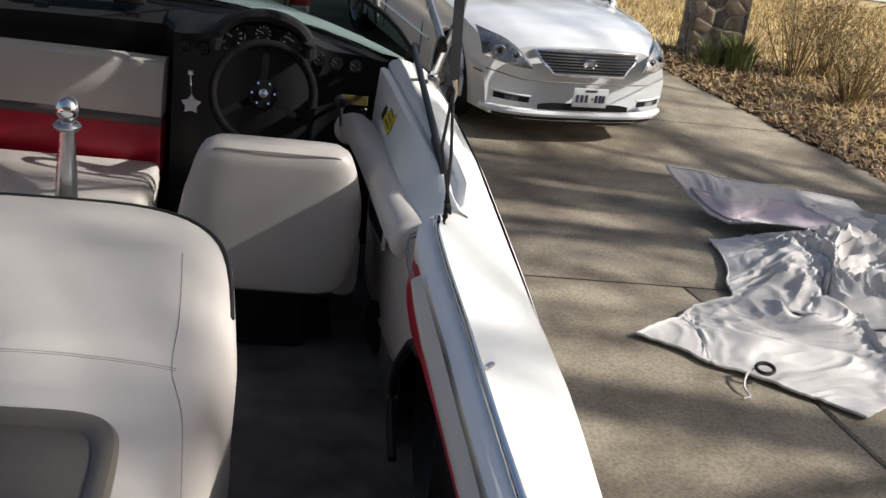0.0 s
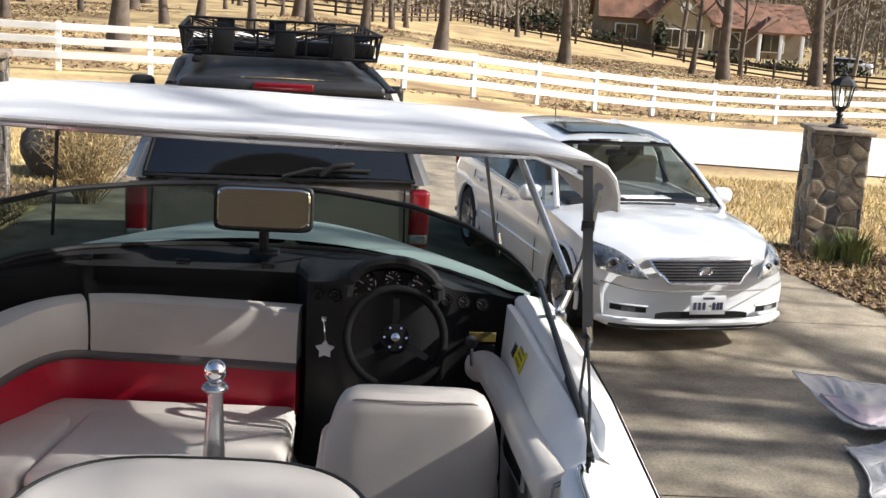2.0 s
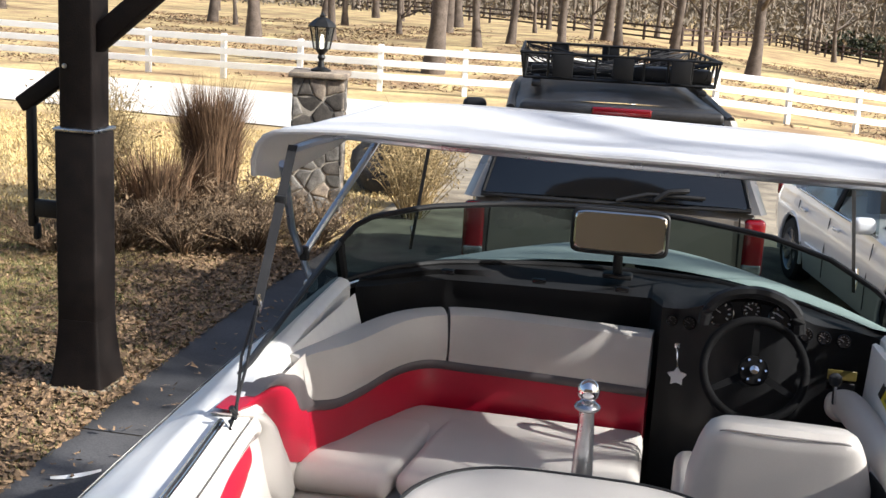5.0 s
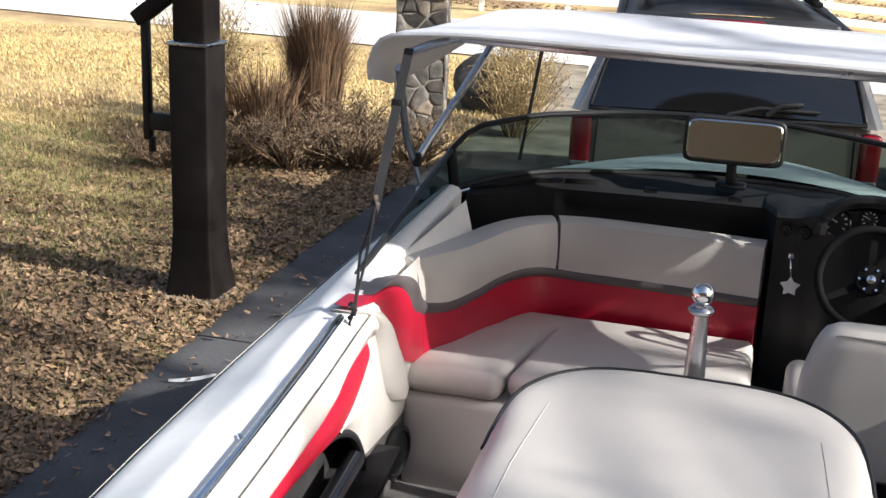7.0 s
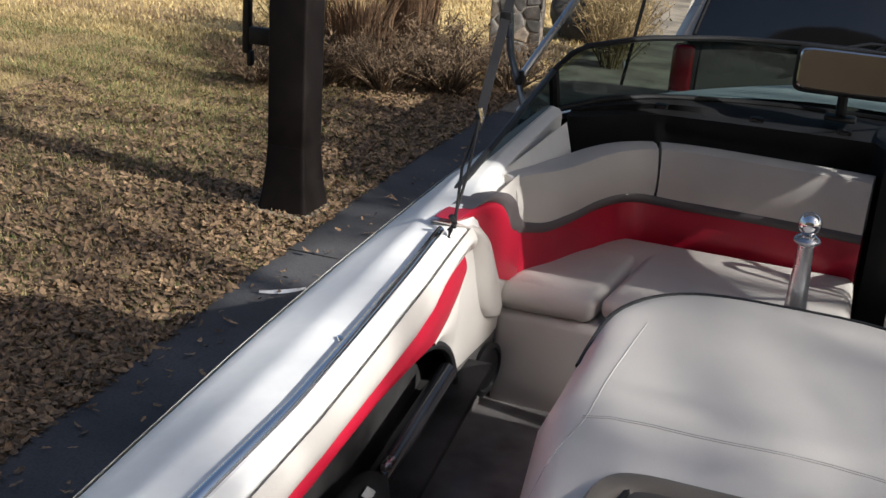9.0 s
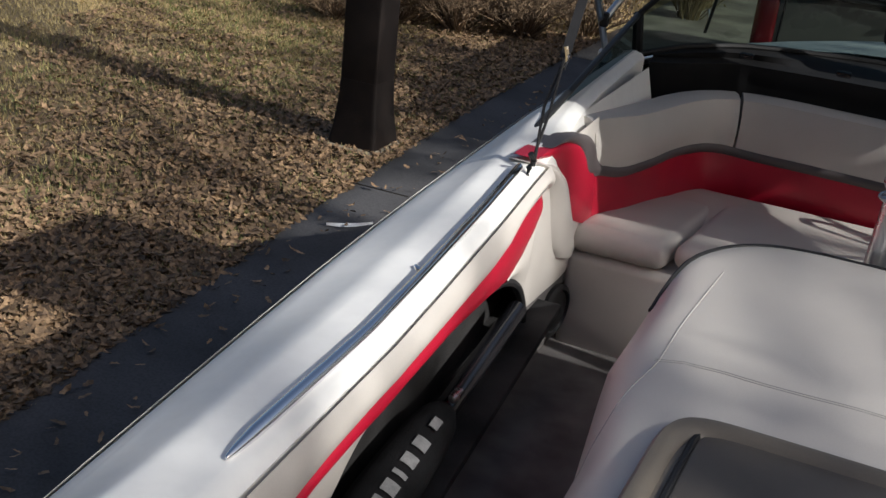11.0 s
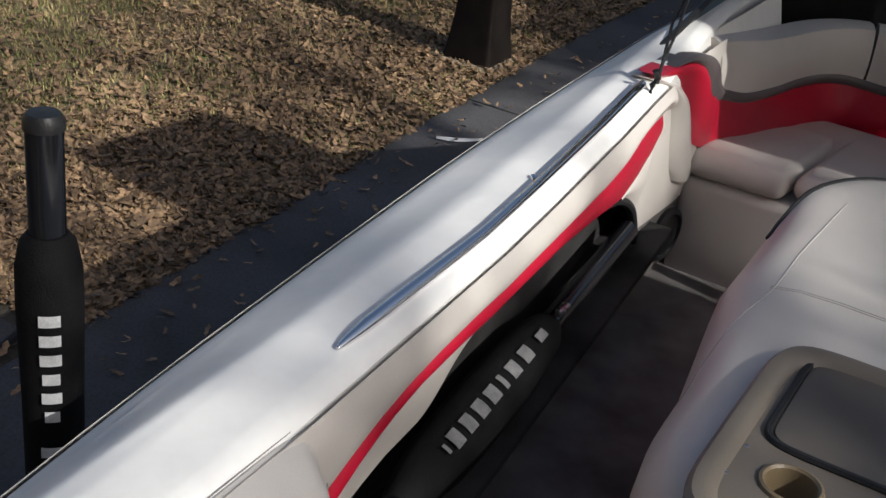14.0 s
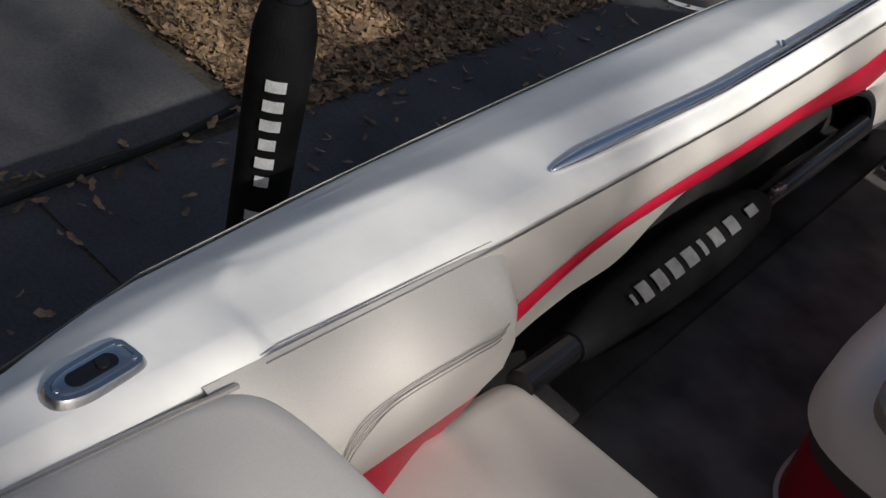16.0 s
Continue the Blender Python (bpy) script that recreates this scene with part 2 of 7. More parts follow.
def frames_along(path):
    path = [Vector(p) for p in path]
    out = []
    for i, p in enumerate(path):
        d = (path[min(i + 1, len(path) - 1)] - path[max(i - 1, 0)]).normalized()
        up = Vector((0, 0, 1)) if abs(d.z) < 0.95 else Vector((0, 1, 0))
        side = d.cross(up).normalized()
        out.append((p, side, side.cross(d).normalized()))
    return out


def tube(path, r, seg=10, caps=True):
    """A round bar along a path; r may be one radius or one for each point."""
    rs = r if isinstance(r, (list, tuple)) else [r] * len(path)
    rings = [[p + side * (math.cos(a) * q) + up * (math.sin(a) * q) for a in [2 * math.pi * k / seg for k in range(seg)]] for (p, side, up), q in zip(frames_along(path), rs)]
    return loft(rings, closed=True, caps=caps)


def sweep(profile, path, caps=True):
    """A closed outline (side, up) carried along a path."""
    rings = [[p + side * a + up * b for a, b in profile] for p, side, up in frames_along(path)]
    return loft(rings, closed=True, caps=caps)


def turned(profile, seg=24):
    """A body turned about z from (radius, height) pairs."""
    rings = [[(r * math.cos(2 * math.pi * k / seg), r * math.sin(2 * math.pi * k / seg), z) for k in range(seg)] for r, z in profile]
    return loft(rings, closed=True, caps=True)


def moved(bm, m):
    bmesh.ops.transform(bm, matrix=m, verts=bm.verts)
    return bm


def lerp(table, y):
    """Piecewise smooth value from rows (y, value)."""
    if y <= table[0][0]:
        return table[0][1]
    for (a, u), (b, v) in zip(table, table[1:]):
        if y <= b:
            t = (y - a) / (b - a)
            return u + (v - u) * t
    return table[-1][1]


def spline(pts, n=8):
    """Points on a smooth curve through pts."""
    pts = [Vector(p) for p in pts]
    ext = [2 * pts[0] - pts[1], *pts, 2 * pts[-1] - pts[-2]]
    out = []
    for i in range(1, len(ext) - 2):
        a, b, c, d = ext[i - 1 : i + 3]
        for k in range(n):
            t = k / n
            out.append(0.5 * (2 * b + (c - a) * t + (2 * a - 5 * b + 4 * c - d) * t * t + (3 * b - a - 3 * c + d) * t ** 3))
    out.append(pts[-1])
    return out


def rounded(cx, cy, hx, hy, z, n=48, e=0.3):
    out = []
    for q in range(n):
        a = 2 * math.pi * q / n
        c, d = math.cos(a), math.sin(a)
        out.append((cx + hx * math.copysign(abs(c) ** e, c), cy + hy * math.copysign(abs(d) ** e, d), z))
    return out


def wavy(bm, size, amount, seed=0.0):
    """Small lumps, so that soft things aren't perfectly even."""
    for v in bm.verts:
        v.co += v.normal * (noise.noise(v.co * size + Vector((seed, seed * 2, 0))) * amount)
    return bm


def smooth_step(t):
    t = min(max(t, 0.0), 1.0)
    return t * t * (3 - 2 * t)


def ground_z(x, y):
    near = -0.22 * smooth_step((y - 5) / 4) * smooth_step((x + 0.3) / 2.0) * (1 - smooth_step((y - 14) / 8))     # the drive falls towards its right edge
    road_dip = -0.5 * smooth_step((y - 14) / 8) * (1 - smooth_step((y - 36) / 30))
    drop = -1.35 * smooth_step((x + 5) / 20)                                   # beyond the road the land falls away to the right
    low = min(drop, lerp(((-5, 0.0), (5, -0.9), (17, -1.9), (28, -3.2), (37, -4.1), (60, -5.0)), x))
    return near + road_dip + drop * smooth_step((y - 28) / 12) + (low - drop) * smooth_step((y - 50) / 40)


# ---- ground, drive and road ----
def sheet(name, x0, x1, y0, y1, step, lift, mat, label, shape=None):
    """A sheet that follows the ground; shape(u, v) may bend its edges."""
    nx, ny = max(2, int((x1 - x0) / step)), max(2, int((y1 - y0) / step))
    rings = []
    for j in range(ny + 1):
        row = []
        for i in range(nx + 1):
            x, y = x0 + (x1 - x0) * i / nx, y0 + (y1 - y0) * j / ny
            if shape:
                x, y = shape(x, y)
            row.append((x, y, ground_z(x, y) + lift))
        rings.append(row)
    return tagged(part(name, loft(rings), mat), label, name.split("_")[0], kind="structure")


def ground_rows(lo, hi, near):
    return sorted({*[lo + (near[0] - lo) * k / 6 for k in range(7)], *[near[0] + (near[1] - near[0]) * k / 60 for k in range(61)], *[near[1] + (hi - near[1]) * k / 12 for k in range(13)]})


rings = [[(x, y, ground_z(x, y)) for x in ground_rows(-900, 900, (-40, 40))] for y in ground_rows(-300, 1500, (-10, 80))]
tagged(part("ground", loft(rings), LAWN), "dormant straw-coloured lawn with fallen leaves", "ground", kind="structure")
sheet("road", -70, 70, 22.7, 29.4, 1.5, 0.03, ROAD, "pale sunlit country road beyond the drive", lambda x, y: (x, y - 0.13 * x))

DRIVE_L, DRIVE_R = ((-4, -2.75), (2.5, -2.82), (3.5, -2.88), (5.5, -3.02), (8, -3.14), (14.4, -3.12), (18, -3.6), (24, -5.5)), ((-4, 5.2), (5, 5.6), (8.9, 5.69), (10.3, 5.31), (12.2, 4.8), (14, 4.6), (18, 5.2), (24, 7.0))


def drive_slab(y0, y1, x0, x1, mat, name="pavement"):
    """A poured slab with a rounded arris; x0 and x1 are functions of y."""
    n = max(2, int((y1 - y0) / 0.5))
    rings = []
    for k in range(n + 1):
        y = y0 + (y1 - y0) * k / n
        a, b = x0(y), x1(y)
        edge = 0.0 if 0 < k < n else 0.01
        row = [(a, 0.2), (a, 0.012), (a + 0.012, edge), *[(a + (b - a) * q / 10, edge) for q in range(1, 10)], (b - 0.012, edge), (b, 0.012), (b, 0.2)]
        rings.append([(x, y, ground_z(x, y) + 0.022 - down) for x, down in row])
    return part(name, loft(rings), mat)


drive = tagged(thing("pavement", "weathered concrete driveway in large jointed slabs", "driveway", kind="structure"))
cuts = [-4.0, 1.6, 5.97, 10.2, 14.0, 18.0, 23.2]
mid = lambda y: 2.90 - 0.16 * (y - 5.97)
# the left strip takes the shade-darkened concrete up to y = 10.2
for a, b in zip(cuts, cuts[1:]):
    for x0, x1, mat in ((lambda y: lerp(DRIVE_L, y), lambda y: -1.2 + 0.0 * y, SHADED_CONCRETE if b < 11 else CONCRETE), *(((lambda y: -1.185, lambda y: mid(y) - 0.008, CONCRETE), (lambda y: mid(y) + 0.008, lambda y: lerp(DRIVE_R, y), CONCRETE)) if b < 6 else ((lambda y: -1.185, lambda y: lerp(DRIVE_R, y), CONCRETE),))):
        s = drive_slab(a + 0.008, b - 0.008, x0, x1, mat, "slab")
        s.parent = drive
# the walk is darkened with the same painted shade
tagged(drive_slab(-3.0, 2.52, lambda y: -6.0 + 0.35 * (y - 2.5), lambda y: -2.9 - 0.03 * (y - 2.5), SHADED_CONCRETE), "worn concrete walk beside the driveway", "pavement", kind="structure")

DIRT = material("damp_dirt", (0.10, 0.08, 0.055), 0.95, vary=0.3, scale=5, fine=60, bump=0.8)
sheet("ground_strip", -6.2, 4.8, -3.9, 2.78, 0.3, 0.006, DIRT, "bare dirt in the joints beside the walk")
sheet("ground_bed", -2.8, 4.4, 2.78, 17.5, 0.4, 0.006, DIRT, "bare dirt in the joints of the drive")

# brown leaf mould, with the near lawn's shade also put into the colour
SHADED_MOULD = material("shaded_leaf_mould", (0.22, 0.165, 0.085), 0.95, vary=0.25, scale=1.6, fine=40, bump=0.8, dark=(0.10, 0.07, 0.042))
rings = []
for j in range(61):
    y = 2.6 + 7.2 * j / 60
    row = []
    for i in range(51):
        x = -11.5 + 8.75 * i / 50
        edge = min((x + 11.5) / 3.0, (9.8 - y) / 3.0, 1.0)
        row.append((x, y, ground_z(x, y) + 0.004 - 0.03 * (1 - smooth_step(edge * 1.4 + 0.5 * noise.noise(Vector((x * 0.9, y * 0.9, 0)))))))
    rings.append(row)
tagged(part("ground_lawn", loft(rings), SHADED_MOULD), "thin winter lawn over brown leaf mould, darkened for the shade there", "ground", kind="structure")

# hose lying in the joint between the drive and the walk
hose = tagged(part("garden_hose", tube(spline([(-2.55, -0.6, 0.035), (-2.66, 0.6, 0.036), (-2.78, 1.5, 0.035), (-2.85, 2.2, 0.036), (-2.96, 2.62, 0.03)], 8), 0.016, 8), RUBBER), "black rubber hose lying along the slab joint", "hose")


# ---- fences ----
def white_fence():
    f = thing("white_fence", "white three-rail board fence along the road", "fence")
    line = [(-38.0, 35.6), (-17.0, 34.2), (-7.0, 33.6), (0.0, 35.6), (5.0, 38.2), (10.0, 40.9), (15.0, 42.4), (32.0, 46.5)]
    run = spline([(x, y, 0) for x, y in line], 40)
    pts, gone = [tuple(run[0][:2])], 0.0
    for p, q in zip(run, run[1:]):
        gone += (q - p).length
        if gone >= 2.44:
            pts.append(tuple(q[:2]))
            gone = 0.0
    post = board = None
    for k, (x, y) in enumerate(pts):
        ang = math.degrees(math.atan2(pts[min(k + 1, len(pts) - 1)][1] - y, pts[min(k + 1, len(pts) - 1)][0] - x)) if k + 1 < len(pts) else -21
        if post is None:
            o = post = part("post", block(0.15, 0.15, 1.34, (0, 0, 0.67), 0.012, 1), FENCE_WHITE, f)
        else:
            o = new("post", post.data)
            o.parent = f
        o.matrix_basis = pose(x, y, ground_z(x, y), random.uniform(-0.8, 0.8), random.uniform(-0.8, 0.8), ang)
        if k + 1 == len(pts):
            break
        for h in (0.42, 0.82, 1.20):
            if board is None:
                o = board = part("rail", block(1.012, 0.04, 0.19, (0.5, -0.095, 0), 0.006, 1), FENCE_WHITE, f)
            else:
                o = new("rail", board.data)
                o.parent = f
            nx, ny = pts[k + 1]
            slope = math.degrees(math.atan2(ground_z(nx, ny) - ground_z(x, y), math.hypot(nx - x, ny - y)))
            o.matrix_basis = pose(x, y, ground_z(x, y) + h + random.uniform(-0.01, 0.01), 0, random.uniform(-0.3, 0.3) - slope, ang) @ Matrix.Diagonal((math.hypot(nx - x, ny - y), 1, 1, 1))


white_fence()


def brown_fence(pts, spacing, height, label):
    f = thing("rail_fence", label, "fence", "brown rail fences")
    post = rail = None
    for (ax, ay), (bx, by) in zip(pts, pts[1:]):
        length = math.hypot(bx - ax, by - ay)
        n = max(1, int(length / spacing))
        ang = math.degrees(math.atan2(by - ay, bx - ax))
        for k in range(n):
            x, y = ax + (bx - ax) * k / n, ay + (by - ay) * k / n
            if post is None:
                o = post = part("post", block(0.14, 0.14, height, (0, 0, height / 2), 0.01, 1), FENCE_BROWN, f)
            else:
                o = new("post", post.data)
                o.parent = f
            o.matrix_basis = pose(x, y, ground_z(x, y), 0, 0, ang)
        for h in (0.35, 0.7, 1.05):
            a, b = Vector((ax, ay, ground_z(ax, ay) + h)), Vector((bx, by, ground_z(bx, by) + h))
            prof = [(-0.025, -0.06), (0.025, -0.06), (0.025, 0.06), (-0.025, 0.06)]
            part("rail", sweep(prof, [a.lerp(b, q / 6) for q in range(7)]), FENCE_BROWN, f, smooth=False)


brown_fence([(50, 70), (31.3, 80), (27, 86), (23.4, 90), (19, 92), (15.5, 93), (11, 100), (8, 112)], 2.0, 1.25, "dark brown rail fence round the neighbour's paddock")
brown_fence([(8, 112), (4, 96), (-0.2, 78), (-12.5, 87), (-38, 116), (-80, 125)], 2.8, 1.2, "far dark rail fence along the woods")


# ---- trees ----
def branch(bm, p, d, length, r, depth, rng, twigs, up=0.25):
    """A tapered limb that wanders and splits; the finest go to twigs."""
    steps = 4 if depth > 1 else 3
    path, rad = [p.copy()], [r]
    q, v = p.copy(), d.copy()
    for k in range(steps):
        v = (v + Vector((rng.uniform(-1, 1), rng.uniform(-1, 1), rng.uniform(-0.6, 1) * up)) * 0.22).normalized()
        q = q + v * (length / steps)
        path.append(q.copy())
        rad.append(r * (1 - 0.55 * (k + 1) / steps))
    target = bm if depth > 1 else twigs
    target.append((path, rad, 7 if depth > 2 else (5 if depth == 2 else 3)))
    if depth > 0:
        for k in range(rng.choice((2, 3, 3)) if depth > 1 else 4):
            t = rng.uniform(0.45, 1.0)
            i = min(int(t * steps), steps - 1)
            start = path[i].lerp(path[i + 1], t * steps - i)
            side = Vector((rng.uniform(-1, 1), rng.uniform(-1, 1), rng.uniform(0.0, 0.9))).normalized()
            branch(bm, start, (v * 0.6 + side * 0.8).normalized(), length * rng.uniform(0.5, 0.75), max(rad[-1] * 0.75, 0.006), depth - 1, rng, twigs, up)


def tubes_mesh(lines):
    verts, faces = [], []
    for path, rad, seg in lines:
        base = len(verts)
        for (p, side, up), q in zip(frames_along(path), rad):
            verts += [p + side * (math.cos(2 * math.pi * k / seg) * q) + up * (math.sin(2 * math.pi * k / seg) * q) for k in range(seg)]
        for i in range(len(path) - 1):
            for k in range(seg):
                a, b = base + i * seg + k, base + i * seg + (k + 1) % seg
                faces.append((a, b, b + seg, a + seg))
    return verts, faces


def raw_part(name, verts, faces, mat, parent, label="", smooth=True):
    me = bpy.data.meshes.new(name)
    me.from_pydata([tuple(v) for v in verts], [], faces)
    me.materials.append(mat)
    if smooth:
        me.shade_smooth()
    o = new(name, me)
    o.parent = parent
    if label:
        o["label"] = label
    return o


def flakes(centres, size, rng, flat=0.0):
    """Small bent leaves about the centres."""
    verts, faces = [], []
    for c in centres:
        s = size * rng.uniform(0.6, 1.3)
        m = Euler((rng.uniform(-1, 1) * (1.5 - flat), rng.uniform(-1, 1) * (1.5 - flat), rng.uniform(0, 6.28))).to_matrix()
        b = len(verts)
        fold = rng.uniform(-0.25, 0.25)
        if flat:
            curl, wide = rng.uniform(-0.1, 0.45), rng.uniform(0.32, 0.52)
            for x, y, z in ((-1, 0, curl), (-0.45, -wide, fold), (0.1, -wide * 0.6, fold * 0.6), (0.45, -wide * 0.8, fold), (1, 0.1, curl), (0.4, wide * 0.75, fold), (0.0, wide * 0.55, fold * 0.6), (-0.5, wide, fold)):
                verts.append(Vector(c) + m @ Vector((x * s, y * s, z * s)))
            faces += [(b, b + 1, b + 2, b + 6, b + 7), (b + 2, b + 3, b + 4, b + 5, b + 6)]
            continue
        for x, y, z in ((-1, 0, 0), (-0.2, -0.45, fold), (1, 0, 0.1), (0, 0.45, fold)):
            verts.append(Vector(c) + m @ Vector((x * s, y * s, z * s)))
        faces += [(b, b + 1, b + 2), (b, b + 2, b + 3)]
    return verts, faces


def bare_tree(seed, height, r, leaves=0, clear=0.35, depth=3, leaf=LEAF_BROWN):
    rng = random.Random(seed)
    t = thing("tree", "tall bare winter tree with grey-brown bark", "tree", "trees of the paddock")
    lines, twigs = [], []
    path, rad = [], []
    lean = Vector((rng.uniform(-0.05, 0.05), rng.uniform(-0.05, 0.05), 1)).normalized()
    p = Vector((0, 0, -0.15))
    n = 9
    for k in range(n + 1):
        path.append(p.copy())
        rad.append(r * (1.45 if k == 0 else 1.0) * (1 - 0.8 * k / n))
        p = p + (lean + Vector((rng.uniform(-0.06, 0.06), rng.uniform(-0.06, 0.06), 0))) * (height * 0.8 / n)
    lines.append((path, rad, 10))
    for k in range(int(n * clear), n + 1):
        for j in range(2 if k < n else 4):
            a = rng.uniform(0, 6.28)
            d = Vector((math.cos(a), math.sin(a), rng.uniform(0.35, 1.1))).normalized()
            branch(lines, path[k], d, height * rng.uniform(0.16, 0.28), max(rad[k] * 0.5, 0.012), depth - 1, rng, twigs)
    raw_part("trunk", *tubes_mesh(lines), BARK, t)
    raw_part("crown", *tubes_mesh(twigs), TWIG, t, "fine bare twigs")
    if leaves:
        spots = [p + Vector((rng.uniform(-0.3, 0.3), rng.uniform(-0.3, 0.3), rng.uniform(-0.3, 0.3))) for path, _, _ in twigs for p in path[1:]]
        rng.shuffle(spots)
        raw_part("foliage", *flakes(spots[:leaves], 0.09, rng), leaf, t, smooth=False)
    return t


kinds = [bare_tree(3, 15, 0.24, 300, 0.34), bare_tree(5, 13, 0.17, 200, 0.28), bare_tree(8, 16, 0.20, 0, 0.32), bare_tree(11, 11, 0.14, 1500, 0.22), bare_tree(14, 17, 0.28, 0, 0.3)]
spots = [(3.1, 54.8, 4), (9.7, 59.9, 0), (10.7, 90.9, 1), (16.9, 62.8, 1), (17.7, 59.6, 4), (22.6, 60.0, 4), (20.5, 66, 1), (28, 72, 2), (-8.5, 41.2, 4), (-9.4, 55.2, 1), (-5.2, 52.4, 1), (-14.5, 60.8, 3), (-3.3, 62.4, 0), (-0.4, 55.5, 2), (-15.9, 53.3, 0), (-14.4, 75.9, 1), (-22.1, 84.8, 2), (-19.3, 67.2, 0), (-18.5, 50.2, 4), (-25.2, 61.8, 2), (-8.4, 59.0, 1)]
used = set()
for x, y, k in spots:
    m = pose(x, y, ground_z(x, y), 0, 0, random.uniform(0, 360))
    if k in used:
        copy_thing(kinds[k], m @ Matrix.Scale(random.uniform(0.75, 1.2), 4))
    else:
        used.add(k)
        kinds[k].matrix_basis = m
# more of the open grove, further off
for k in range(44):
    y = random.uniform(58, 112)
    x = random.uniform(-0.62, 0.42) * y
    if 9 < x < 44 and y < 118 and k % 3:
        continue
    copy_thing(kinds[k % 5], pose(x, y, ground_z(x, y), 0, 0, random.uniform(0, 360)) @ Matrix.Scale(random.uniform(0.55, 1.15), 4))

# trees past the drive's edge, whose bare crowns throw the bands of shade over the boat and the drive
shade_kinds = [bare_tree(21, 24, 0.34, 5000, 0.42, 4), bare_tree(27, 18, 0.28, 220, 0.42, 3), bare_tree(33, 20, 0.46, 200, 0.5, 3)]
shade_spots = [(11.7, -2.2, 1, 320), (17.7, -4.1, 0, 70), (18.7, 1.4, 2, 80), (18.4, 4.7, 2, 40), (17.0, 1.3, 1, 240), (17.0, 5.5, 2, 40), (13.4, -3.7, 1, 310), (13.6, -2.7, 1, 80), (18.4, 5.8, 1, 0), (17.1, -4.8, 1, 120), (16.7, -4.0, 1, 270)]
stood = set()
for x, y, k, turn in shade_spots:
    if k in stood:
        copy_thing(shade_kinds[k], pose(x, y, 0, 0, 0, turn))
    else:
        stood.add(k)
        shade_kinds[k].matrix_basis = pose(x, y, 0, 0, 0, turn)


def far_woods():
    """The wood that closes the view: trunks and twig thickets, too many to count."""
    rng = random.Random(77)
    lines, spots = [], []
    for k in range(420):
        y = rng.uniform(104, 160)
        x = rng.uniform(-0.75, 0.75) * y
        if 0.14 < x / y < 0.40 and y < 142:
            continue
        h = rng.uniform(9, 19)
        p = Vector((x, y, ground_z(x, y) - 0.2))
        q = p + Vector((rng.uniform(-0.8, 0.8), 0, h))
        lines.append(([p, p.lerp(q, 0.5) + Vector((rng.uniform(-0.2, 0.2), 0, 0)), q], [rng.uniform(0.1, 0.28), 0.1, 0.02], 4))
        for j in range(12):
            s = p.lerp(q, rng.uniform(0.15, 0.95))
            d = Vector((rng.uniform(-1, 1), rng.uniform(-0.4, 0.4), rng.uniform(0.1, 1.0))) * rng.uniform(1.0, 3.4)
            lines.append(([s, s + d * 0.6 + Vector((0, 0, 0.15)), s + d], [0.06, 0.04, 0.015], 3))
    o = raw_part("far_woods", *tubes_mesh(lines), TWIG, None)
    tagged(o, "bare brown winter woods closing the far paddock", "woods", kind="stuff")
    for k in range(95000):
        y = rng.uniform(110, 178)
        x = rng.uniform(-0.75, 0.75) * y
        if 0.14 < x / y < 0.40 and y < 142:
            continue
        spots.append((x, y, ground_z(x, y) + rng.uniform(0, 1) ** 1.3 * 15))
    for k in range(2500):
        y = rng.uniform(100, 112)
        spots.append((rng.uniform(-0.75, 0.12) * y, y, rng.uniform(0, 1.4)))
    o = raw_part("woodland_thicket", *flakes(spots, 0.27, rng), material("woodland_brush", (0.215, 0.18, 0.135), 0.95, vary=0.15, scale=0.3, fine=4, bump=0.0, island=0.22), None, smooth=False)
    tagged(o, "grey-brown brush and clinging leaves of the far woods", "woods", kind="stuff")


far_woods()
WOODS_FAR = material("far_woods_haze", (0.25, 0.22, 0.17), 1.0, vary=0.3, scale=0.22, fine=1.6, bump=0.0, dark=(0.11, 0.095, 0.075), spec=0.0)
rings = [[(x + 3 * math.sin(x), 188 + 10 * noise.noise(Vector((x * 0.03, z * 0.1, 0))), ground_z(x, 188) - 1 + z * (0.85 + 0.3 * noise.noise(Vector((x * 0.11, 4.0, 0))))) for x in range(-190, 191, 3)] for z in (0, 3, 6, 9, 12, 15, 18, 21)]
tagged(part("backdrop_woods", loft(rings), WOODS_FAR), "distant wall of brown winter woods", "backdrop", kind="structure")


# ---- the boat ----
boat = thing("ski_boat", "white open ski boat with red and cream vinyl, on the driveway", "boat")
OUT = ((-0.55, 0.80), (0.0, 0.83), (0.3, 0.885), (0.458, 0.922), (0.52, 0.944), (0.6, 0.966), (0.67, 0.98), (0.855, 0.998), (1.10, 1.02), (1.64, 1.05), (2.1, 1.075), (2.6, 1.087), (3.3, 1.09), (3.9, 1.075), (4.25, 1.04), (4.5, 0.935), (4.7, 0.81), (4.9, 0.68), (5.05, 0.575), (5.4, 0.30), (5.58, 0.12), (5.65, 0.02))
OUT_Z = ((0.0, 1.335), (0.4, 1.355), (0.8, 1.37), (1.64, 1.41), (2.4, 1.44), (3.3, 1.475), (4.2, 1.49), (5.0, 1.46), (5.8, 1.40))
IN = ((0.0, 0.70), (1.1, 0.735), (1.75, 0.755), (2.4, 0.80), (2.9, 0.845), (3.2, 0.89), (3.5, 0.92), (4.0, 0.945))
IN_Z = ((0.0, 1.405), (0.6, 1.415), (1.28, 1.445), (2.0, 1.475), (2.64, 1.512), (3.3, 1.525), (4.0, 1.53))
